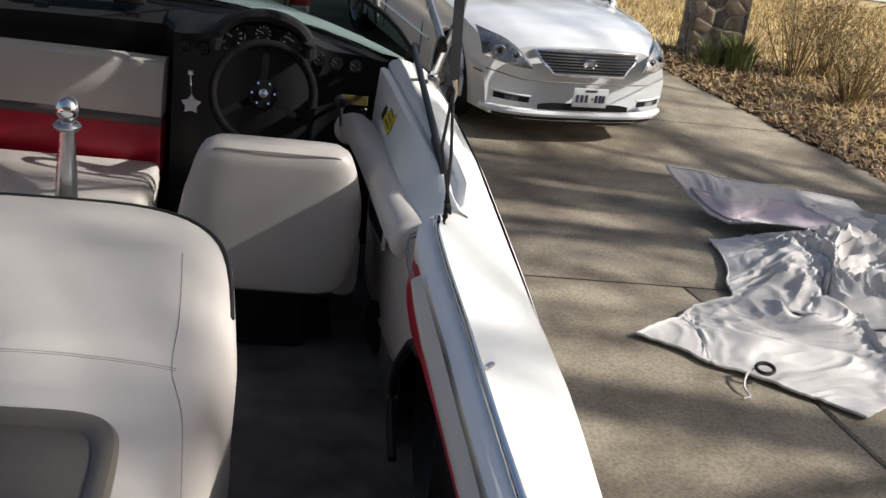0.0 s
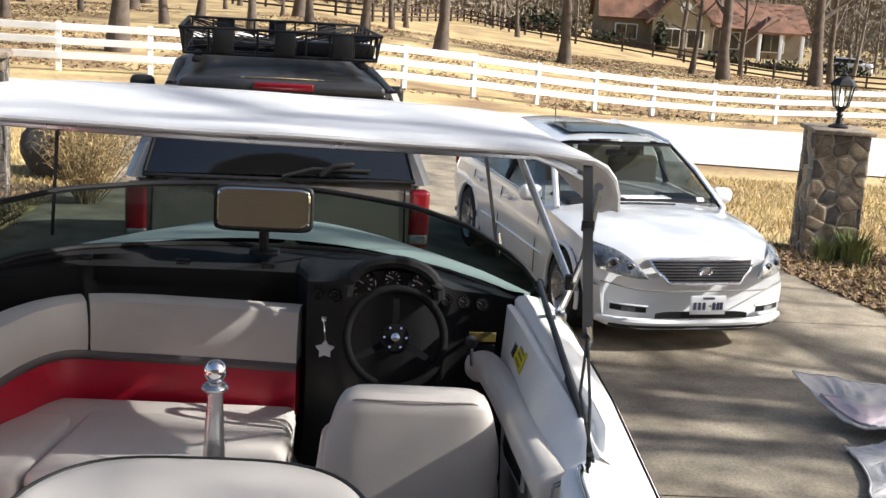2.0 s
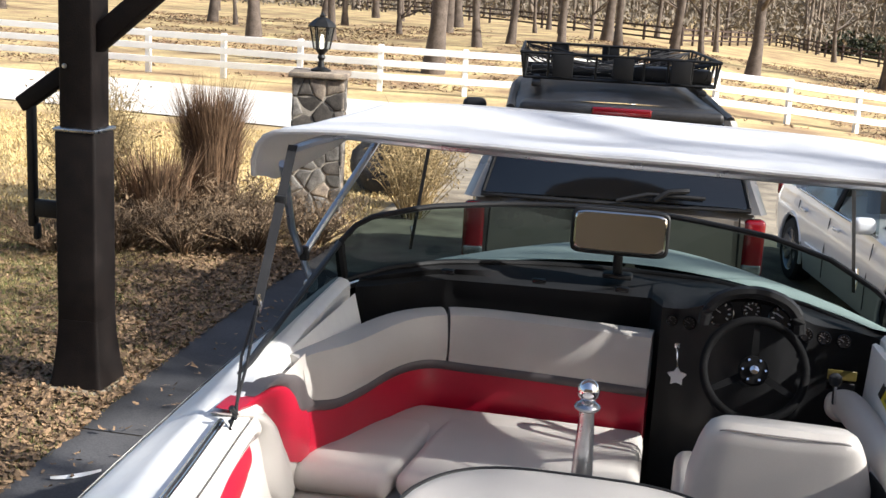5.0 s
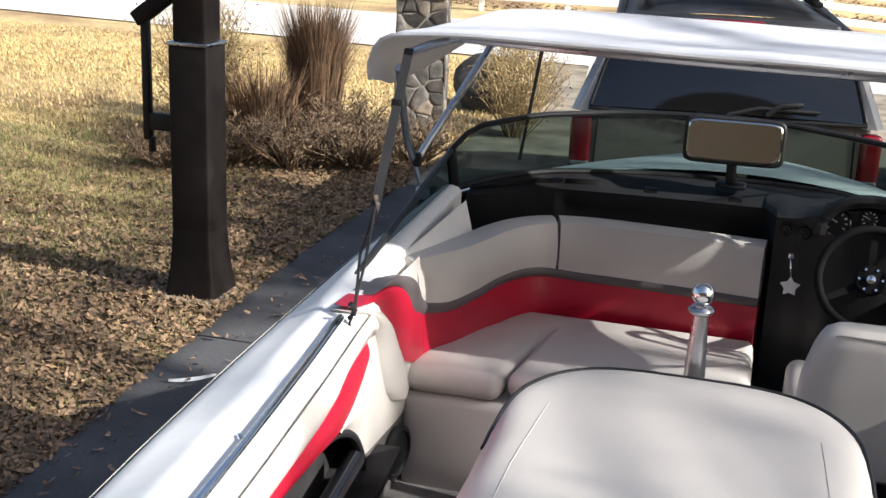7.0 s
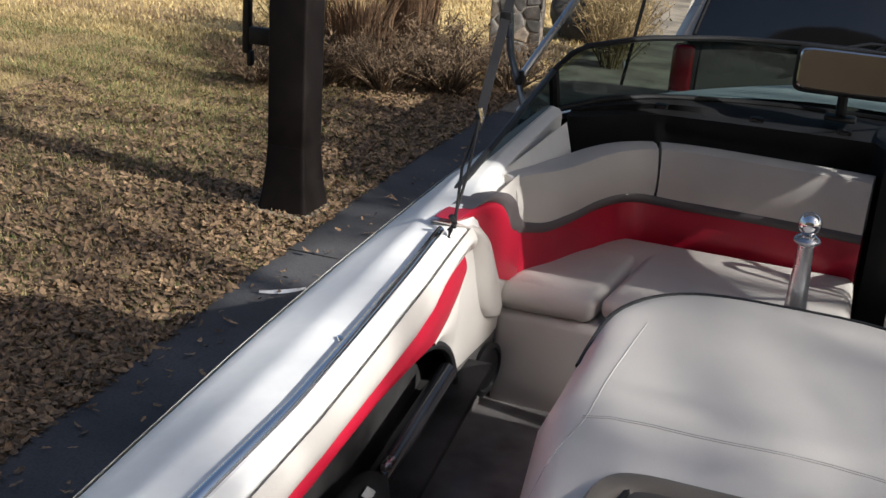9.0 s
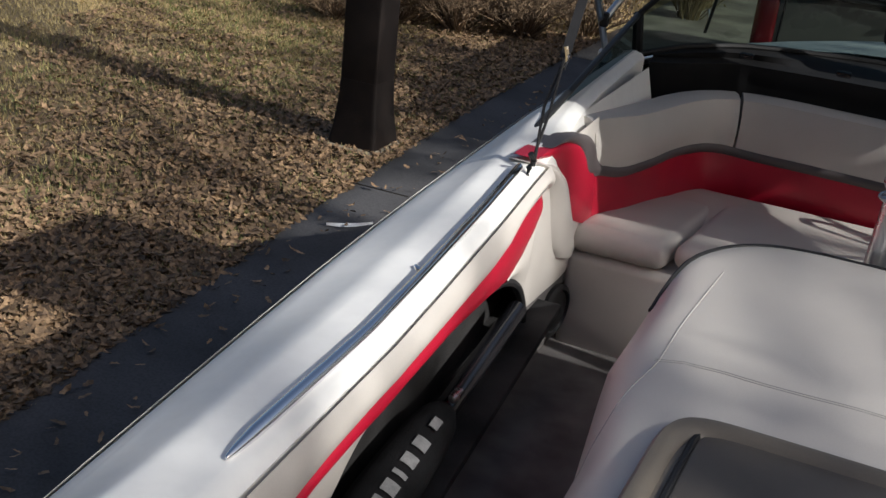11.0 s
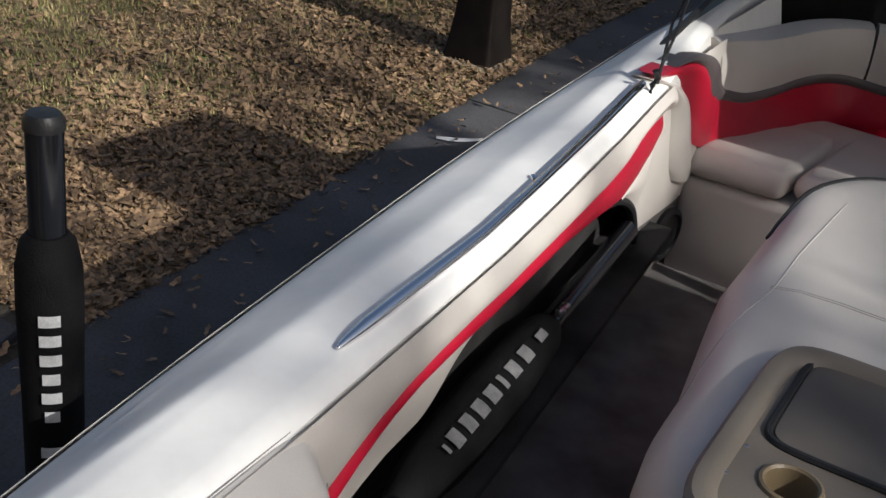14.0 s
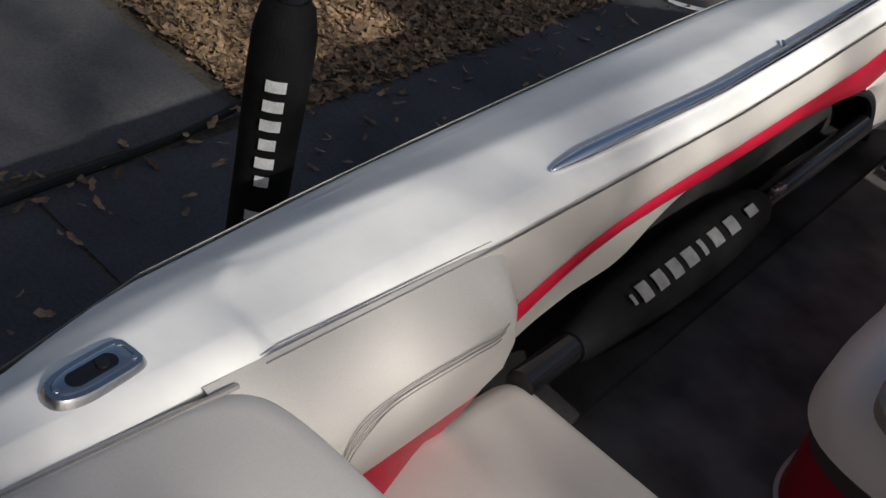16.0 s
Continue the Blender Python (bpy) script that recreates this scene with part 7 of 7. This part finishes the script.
def clump(name, label, x, y, n, spread, height, thin, mat, lean=0.4, seed=1, group=""):
    t = thing(name, label, "plant", group, (x, y, ground_z(x, y)))
    raw_part("foliage", *blades(random.Random(seed), n, spread, height, thin, lean), mat, t, smooth=False)
    return t


GRASS_PLUME = material("ornamental_grass", (0.22, 0.13, 0.07), 0.9, vary=0.2, scale=3, fine=30, bump=0.0, island=0.45)
SHRUB = material("dry_shrub_stem", (0.42, 0.31, 0.15), 0.9, vary=0.2, scale=3, fine=30, bump=0.0, island=0.45)
clump("ornamental_grass", "tall russet clump of ornamental grass", -4.45, 11.3, 4600, 0.19, 1.62, 0.0045, GRASS_PLUME, 0.20, 3)
clump("ornamental_grass", "tall russet clump of ornamental grass", -4.75, 10.7, 900, 0.30, 1.0, 0.007, GRASS_PLUME, 0.35, 4)
def shrub(label, x, y, canes, spread, height, mat, seed, leaves=0):
    """A leafless shrub: arching canes that fork into twigs."""
    rng = random.Random(seed)
    t = thing("dry_shrub", label, "shrub", "dry shrubs", (x, y, ground_z(x, y)))
    lines = []
    for k in range(canes):
        a = rng.uniform(0, 6.28)
        out = Vector((math.cos(a), math.sin(a), 0))
        p = out * rng.uniform(0, 0.12) + Vector((0, 0, 0.0))
        h = height * rng.uniform(0.5, 1.08)
        tip = out * spread * rng.uniform(0.3, 1.1) + Vector((0, 0, h))
        m = p.lerp(tip, 0.5) + Vector((rng.uniform(-0.06, 0.06), rng.uniform(-0.06, 0.06), 0.12 * h))
        lines.append(([p, m, tip], [0.009, 0.006, 0.002], 3))
        for j in range(9):
            u = rng.uniform(0.25, 1.0)
            q = (p.lerp(m, u * 2) if u < 0.5 else m.lerp(tip, u * 2 - 1))
            d = Vector((rng.uniform(-1, 1), rng.uniform(-1, 1), rng.uniform(-0.2, 1.0))).normalized() * height * rng.uniform(0.10, 0.28)
            lines.append(([q, q + d * 0.6 + Vector((0, 0, 0.02)), q + d], [0.004, 0.003, 0.001], 3))
    raw_part("woody_growth", *tubes_mesh(lines), mat, t)
    if leaves:
        spots = [rng.choice(lines)[0][2] + Vector((rng.uniform(-0.06, 0.06), rng.uniform(-0.06, 0.06), rng.uniform(-0.06, 0.06))) for _ in range(leaves)]
        raw_part("foliage", *flakes(spots, 0.022, rng), mat, t, smooth=False)


SHRUB_BROWN = material("brown_shrub_stem", (0.25, 0.17, 0.10), 0.9, vary=0.2, scale=3, fine=30, bump=0.0, island=0.45)
for k, (x, y, h, n) in enumerate(((-5.75, 11.3, 1.30, 80), (-6.2, 12.2, 1.35, 70), (-5.4, 10.8, 0.95, 70), (-2.70, 12.9, 0.85, 60), (-2.75, 13.6, 0.95, 70), (-2.95, 14.4, 1.0, 70))):
    shrub("straw-brown leafless shrub in the planting bed", x, y, n, 0.55, h, SHRUB, 20 + k, 500)
for k, (x, y, h, n) in enumerate(((-4.3, 10.3, 0.52, 110), (-3.75, 10.6, 0.50, 110), (-4.9, 10.2, 0.5, 100), (-3.3, 11.2, 0.42, 80), (-5.4, 9.9, 0.38, 70), (-4.1, 11.0, 0.62, 90))):
    shrub("low russet-brown leafless shrub in the planting bed", x, y, n, 0.65, h, SHRUB_BROWN, 40 + k, 500)
for k, (x, y, h, n) in enumerate(((6.4, 12.6, 1.0, 30), (6.9, 12.9, 1.1, 30), (6.6, 11.6, 0.8, 40), (7.6, 12.0, 0.6, 40))):
    shrub("straw-brown leafless shrub by the gate pillar", x, y, n, 0.5, h, SHRUB, 60 + k, 200)
clump("green_tuft", "fresh green tuft at the foot of the pillar", 5.75, 12.75, 260, 0.17, 0.42, 0.012, STRAW_GREEN, 0.5, 71)
clump("green_tuft", "fresh green tuft at the foot of the pillar", 5.45, 12.78, 160, 0.12, 0.32, 0.012, STRAW_GREEN, 0.5, 72)

# boulders by the drive's left edge
for k, (x, y, s) in enumerate(((-3.45, 14.8, 0.50), (-3.3, 15.6, 0.40))):
    bm = bmesh.new()
    bmesh.ops.create_icosphere(bm, subdivisions=3, radius=s)
    for v in bm.verts:
        v.co *= 1 + 0.35 * noise.noise(v.co * 2.2 + Vector((k * 7, 0, 0)))
        v.co.z *= 0.9
    o = part("boulder", moved(bm, pose(x, y, s * 0.45)), BOULDER)
    tagged(o, "dark weathered boulder at the drive's edge", "boulder", "boulders")


# ---- grass and leaves ----
def scatter_blades(name, label, count, area, height, thin, mat, seed, keep=None):
    rng = random.Random(seed)
    verts, faces = [], []
    while len(faces) < count:
        x, y = rng.uniform(area[0], area[1]), rng.uniform(area[2], area[3])
        if keep and not keep(x, y, rng):
            continue
        z = ground_z(x, y)
        h = height * rng.uniform(0.4, 1.2)
        a = rng.uniform(0, 6.28)
        d = Vector((math.cos(a), math.sin(a), 0))
        b = len(verts)
        s = Vector((-d.y, d.x, 0)) * thin
        p = Vector((x, y, z - 0.005))
        verts += [p - s, p + s, p + d * h * rng.uniform(0.3, 1.2) + Vector((0, 0, h))]
        faces.append((b, b + 1, b + 2))
    return tagged(raw_part(name, verts, faces, mat, None, smooth=False), label, "grass", kind="stuff")


def on_lawn(x, y, rng):
    if lerp(DRIVE_L, y) + 0.03 < x < lerp(DRIVE_R, y) - 0.03:
        return False
    if x < -2.8 and y < 2.6:
        return False
    return True


patchy = lambda x, y: noise.noise(Vector((x * 0.45, y * 0.45, 2.0))) + 0.5 * noise.noise(Vector((x * 1.6, y * 1.6, 5.0)))
scatter_blades("lawn_grass", "short dormant straw-coloured grass", 120000, (-10, -2.7, 2.5, 12), 0.05, 0.005, STRAW_NEAR, 1, lambda x, y, r: on_lawn(x, y, r) and patchy(x, y) > -0.6)
scatter_blades("far_lawn_grass", "dormant grass further across the lawn", 90000, (-20, -3.2, 11, 23), 0.06, 0.010, STRAW, 12, on_lawn)
scatter_blades("green_grass", "patches of greener winter grass", 36000, (-10, -2.9, 3.5, 11), 0.05, 0.005, STRAW_GREEN, 2, lambda x, y, r: on_lawn(x, y, r) and patchy(x + 9, y) > -0.1)
scatter_blades("verge_grass", "tall dry grass beside the drive", 60000, (4.4, 16, 7, 20), 0.10, 0.008, STRAW, 3, on_lawn)


def leaf_litter(name, label, count, area, size, seed, keep):
    rng = random.Random(seed)
    centres = []
    while len(centres) < count:
        x, y = rng.uniform(area[0], area[1]), rng.uniform(area[2], area[3])
        if keep(x, y, rng):
            centres.append((x, y, ground_z(x, y) + (0.03 if not on_lawn(x, y, rng) else 0.012) + rng.uniform(0, 0.025)))
    o = raw_part(name, *flakes(centres, size, rng, 1.05), LEAF_DRY, None, smooth=False)
    return tagged(o, label, "leaves", kind="stuff")


leaf_litter("fallen_leaves", "drift of brown oak leaves along the lawn edge", 30000, (-7.0, -2.8, 2.4, 11), 0.036, 5, lambda x, y, r: on_lawn(x, y, r) and r.random() < (math.exp(-max(0, lerp(DRIVE_L, y) - x - 0.7) / 0.5) * (1.0 if y < 4.6 else 0.45) + 0.03 + (0.09 if patchy(x, y + 4) > 0.15 else 0)))
leaf_litter("paddock_leaves", "brown leaf drifts under the paddock trees", 34000, (-32, 26, 34.5, 72), 0.095, 15, lambda x, y, r: patchy(x * 0.35, y * 0.5) > 0.05 - 0.45 * smooth_step((x - 3) / 8) + r.uniform(-0.15, 0.15))
leaf_litter("scattered_leaves", "few brown leaves scattered on the drive", 320, (-2.9, -1.2, 1.2, 9), 0.028, 6, lambda x, y, r: r.random() < math.exp(-(x - lerp(DRIVE_L, y)) / 0.5))
leaf_litter("verge_leaves", "brown leaves drifted along the verge", 9000, (4.4, 9, 7.2, 13.5), 0.05, 7, lambda x, y, r: on_lawn(x, y, r) and r.random() < math.exp(-(x - lerp(DRIVE_R, y)) / 0.6) + 0.08)
tagged(part("fallen_bark", moved(loft([[(0.24 * (t - 0.5), -0.011 * math.sin(math.pi * t) + 0.10 * t * t, 0.0), (0.24 * (t - 0.5), 0.011 * math.sin(math.pi * t) + 0.10 * t * t, 0.014)] for t in [k / 8 for k in range(9)]]), pose(-2.70, 5.28, 0.032, 0, 0, 18)), PLATE), "pale curl of bark lying on the drive", "bark")


# ---- crumpled cover on the drive ----
def crease(q):
    """Sharp-edged folds: distance to the nearest of a few scattered crease lines."""
    a = 1 - 2 * abs(noise.noise(q))
    b = 1 - 2 * abs(noise.noise(q * 2.1 + Vector((3.1, 8.2, 0))))
    c = 1 - 2 * abs(noise.noise(q * 4.3 + Vector((1.7, 2.2, 4))))
    d = 1 - 2 * abs(noise.noise(q * 8.5 + Vector((5.1, 1.2, 7))))
    return 0.26 * max(0.0, a) ** 2 + 0.27 * max(0.0, b) ** 2 + 0.17 * max(0.0, c) ** 1.6 + 0.07 * max(0.0, d) ** 1.5


def cloth(outline, n, amp, seed, mat, label, heap, lift=None):
    """A cloth thrown down inside four bowed sides and pulled into folds; heap scales them, lift curls it up."""
    a, b, c, d = [Vector((*p, 0)) for p in outline]
    rows = []
    for j in range(n + 1):
        row = []
        for i in range(n + 1):
            u, v = i / n, j / n
            p = a.lerp(b, u).lerp(d.lerp(c, u), v)
            q = Vector((p.x * 1.9 + seed, p.y * 1.9, seed * 0.7))
            q = q + Vector((noise.noise(q * 1.1), noise.noise(q * 1.1 + Vector((9, 0, 0))), 0)) * 0.7
            rim = min(1.0, 6 * min(u, 1 - u, v, 1 - v))
            pull = Vector((noise.noise(q + Vector((0, 5, 0))), noise.noise(q + Vector((0, 0, 6))), 0)) * (0.07 + 0.10 * rim)
            p = p + pull
            h = amp * crease(q) * (0.30 + 0.70 * rim) * heap(u, v) + 0.014 * abs(noise.noise(q * 7)) + (lift(u, v) if lift else 0.0)
            row.append(p + Vector((0, 0, ground_z(p.x, p.y) + 0.034 + h)))
        rows.append(row)
    o = part(label, loft(rows), mat, cover)
    k = o.modifiers.new("thickness", "SOLIDIFY")
    k.thickness = 0.004
    hem = [row[0] for row in reversed(rows)] + rows[0][1:]
    part("hem", tube([p + Vector((0, 0, 0.004)) for p in hem[::2]], 0.008, 5), mat, o)


cover = thing("boat_cover", "crumpled pale grey canvas boat cover thrown on the drive", "cover")
cloth([(2.40, 5.20), (3.30, 4.50), (4.85, 5.55), (3.15, 5.80)], 130, 0.15, 3.0, TARP, "near_fold", lambda u, v: 0.25 + 1.1 * v)
cloth([(3.10, 5.70), (4.1, 5.25), (5.7, 7.1), (3.36, 6.86)], 130, 0.23, 8.0, TARP, "heaped_fold", lambda u, v: 0.25 + 1.1 * min(1.0, 3.0 * u), lambda u, v: 0.07 * math.sin(math.pi * v) * min(1.0, 4 * u))
curl = lambda u, v: 0.26 * (1 - u) ** 2.5 * (1 - 0.6 * v) + 0.10 * u ** 5 * (1 - 0.5 * v) + 0.02
cloth([(3.26, 7.62), (3.70, 6.90), (4.9, 6.9), (4.75, 7.70)], 80, 0.07, 5.0, TARP, "turned_flap", lambda u, v: 1.0, curl)
cloth([(3.40, 7.45), (3.68, 7.06), (4.5, 7.08), (4.4, 7.52)], 50, 0.05, 5.0, TARP_PINK, "lining", lambda u, v: 1.0, lambda u, v: 0.018 + curl(0.22 + 0.55 * u, 0.1 + 0.6 * v))
cloth([(4.45, 7.55), (4.85, 6.75), (6.4, 7.3), (6.0, 8.1)], 80, 0.24, 6.0, TARP, "far_fold", lambda u, v: 0.9)
part("drawcord_eye", tube([(2.90 + 0.045 * math.cos(a), 4.80 + 0.03 * math.sin(a), 0.10 + 0.012 * math.sin(a)) for a in [2 * math.pi * k / 16 for k in range(17)]], 0.010, 6), BLACK, cover, "black drawcord eye")
part("drawcord", tube(spline([(2.86, 4.81, 0.10), (2.81, 4.78, 0.08), (2.77, 4.70, 0.05), (2.78, 4.64, 0.035), (2.74, 4.62, 0.032)], 5), 0.006, 5), TARP, cover)


# ---- the neighbour's house ----
def house():
    at = Vector((29.3, 118.0, -3.1))
    h = thing("house", "tan brick house with a steep rust-coloured roof beyond the paddock", "house", at=at, rz=-4)
    part("wall", block(10.8, 8, 3.4, (-2.3, 0, 1.7), 0.05, 1), HOUSE_WALL, h)
    part("wing_wall", block(9.0, 6, 2.9, (7.4, 0.5, 1.45), 0.05, 1), HOUSE_WALL, h)

    def gable(name, x0, x1, y0, y1, z0, rise, along):
        if along:
            rings = [[(x, y0, z0), (x, (y0 + y1) / 2, z0 + rise), (x, y1, z0)] for x in (x0, x1)]
        else:
            rings = [[(x0, y, z0), ((x0 + x1) / 2, y, z0 + rise), (x1, y, z0)] for y in (y0, y1)]
        o = part(name, loft(rings), ROOF_TILE, h, smooth=False)
        k = o.modifiers.new("thickness", "SOLIDIFY")
        k.thickness = 0.2
        return o

    gable("roof", -8.1, 3.4, -4.8, 4.8, 3.2, 5.9, True)
    part("gable_end", loft([[(x, -4.3, 3.3), (x, 0, 8.6), (x, 4.3, 3.3)] for x in (-7.7, -7.5)], closed=True, caps=True), HOUSE_WALL, h, smooth=False)
    gable("wing_roof", 3.0, 12.4, -3.9, 4.6, 2.8, 2.5, True)
    bay = part("gable_bay", loft([[(-3.1, y, 0), (-3.1, y, 3.3), (-0.4, y, 6.0), (2.3, y, 3.3), (2.3, y, 0)] for y in (-5.9, 0)], caps=True, closed=True), SIDING, h, "tan boarded gable", smooth=False)
    for k in range(9):
        half = 2.45 * (1 - k / 9.6)
        part("board", block(2 * half, 0.05, 0.05, (-0.4, -5.93, 3.35 + 0.28 * k), 0.0), SIDING, bay)
    gable("gable_roof", -3.75, 2.95, -6.2, 0.5, 2.9, 3.5, False)
    part("porch_roof", loft([[(7.2 - w, -6.4 + d, z), (10.8 + w, -6.4 + d, z), (10.8 + w, -3.6, z + 0.2), (7.2 - w, -3.6, z + 0.2)] for w, d, z in ((0.5, 0.0, 2.5), (0.5, 0.0, 2.7), (-1.0, 1.6, 3.9))], closed=True, caps=True), ROOF_TILE, h, smooth=False)
    for x in (7.0, 9.0, 11.0):
        part("porch_column", block(0.3, 0.3, 2.6, (x, -6.2, 1.3), 0.03, 1), FENCE_WHITE, h)

    def window(x, y, z, w, hh):
        f = part("window", block(w + 0.2, 0.12, hh + 0.2, (x, y, z), 0.02, 1), FENCE_WHITE, h)
        for k in (-1, 1):
            part("pane", block(w / 2 - 0.06, 0.06, hh, (x + k * w / 4, y - 0.06, z), 0.0), DARK_GLASS, f)

    for x, y, z, w, hh in ((-5.3, -4.05, 1.9, 2.0, 1.3), (-1.2, -5.95, 1.6, 1.5, 1.6), (1.0, -5.95, 1.6, 1.5, 1.6), (5.0, -2.55, 1.6, 1.8, 1.5), (9.0, -2.55, 1.6, 2.4, 1.7)):
        window(x, y, z, w, hh)
    ring = part("round_window", moved(turned([(0.36, 0), (0.55, 0), (0.55, 0.08), (0.36, 0.10)], 20), pose(-0.1, -5.92, 4.45, 90, 0, 0)), FENCE_WHITE, h)
    part("pane", moved(turned([(0, 0.02), (0.37, 0.02), (0.37, 0.05), (0, 0.05)], 20), pose(-0.1, -5.92, 4.45, 90, 0, 0)), DARK_GLASS, ring)
    rng = random.Random(12)
    for x0, y0, n, wide, tall in ((-7.5, -6.0, 600, 1.6, 0.7), (-2.9, -6.8, 500, 0.4, 2.2), (3.6, -6.6, 700, 1.6, 0.7), (8.6, -8.0, 900, 2.4, 0.7), (-14, -4, 1400, 3.0, 1.2), (14.5, -7, 900, 2.0, 1.0)):
        c = thing("hedge", "dark evergreen shrub before the house", "shrub", "house shrubs")
        spots = []
        for _ in range(n):
            q = at + Vector((x0 + rng.gauss(0, wide * 0.6), y0 + rng.gauss(0, 0.5), 0))
            spots.append(Vector((q.x, q.y, ground_z(q.x, q.y) + abs(rng.gauss(0.3, 0.55)) * tall)))
        raw_part("foliage", *flakes(spots, 0.28, rng), HEDGE, c, smooth=False)


house()
van = thing("parked_van", "white van parked by the neighbour's fence", "van", at=(46.5, 116.0, ground_z(46.5, 116.0)), rz=70)
part("body", wavy(block(1.9, 4.6, 1.2, (0, 0, 0.95), 0.25, 4), 1, 0.02), PAINT_WHITE, van)
part("windows", block(1.8, 3.0, 0.55, (0, 0.2, 1.60), 0.2, 3), DARK_GLASS, van)
part("roof", block(1.6, 2.6, 0.12, (0, 0.2, 1.88), 0.05, 3), PAINT_WHITE, van)
for sx in (-1, 1):
    for yy in (-1.4, 1.4):
        part("wheel", moved(turned([(0, -0.1), (0.33, -0.1), (0.33, 0.1), (0, 0.1)], 20), pose(sx * 0.85, yy, 0.33, 0, 90, 0)), RUBBER, van)


# unseen plain wall, added to close the place behind the boat and tint the mirror tan
tagged(part("wall_south", block(26, 0.3, 9.0, (0, -11.5, 4.5), 0.02, 1), HOUSE_WALL), "unseen plain tan wall added behind the boat for the mirror", "wall", kind="structure")
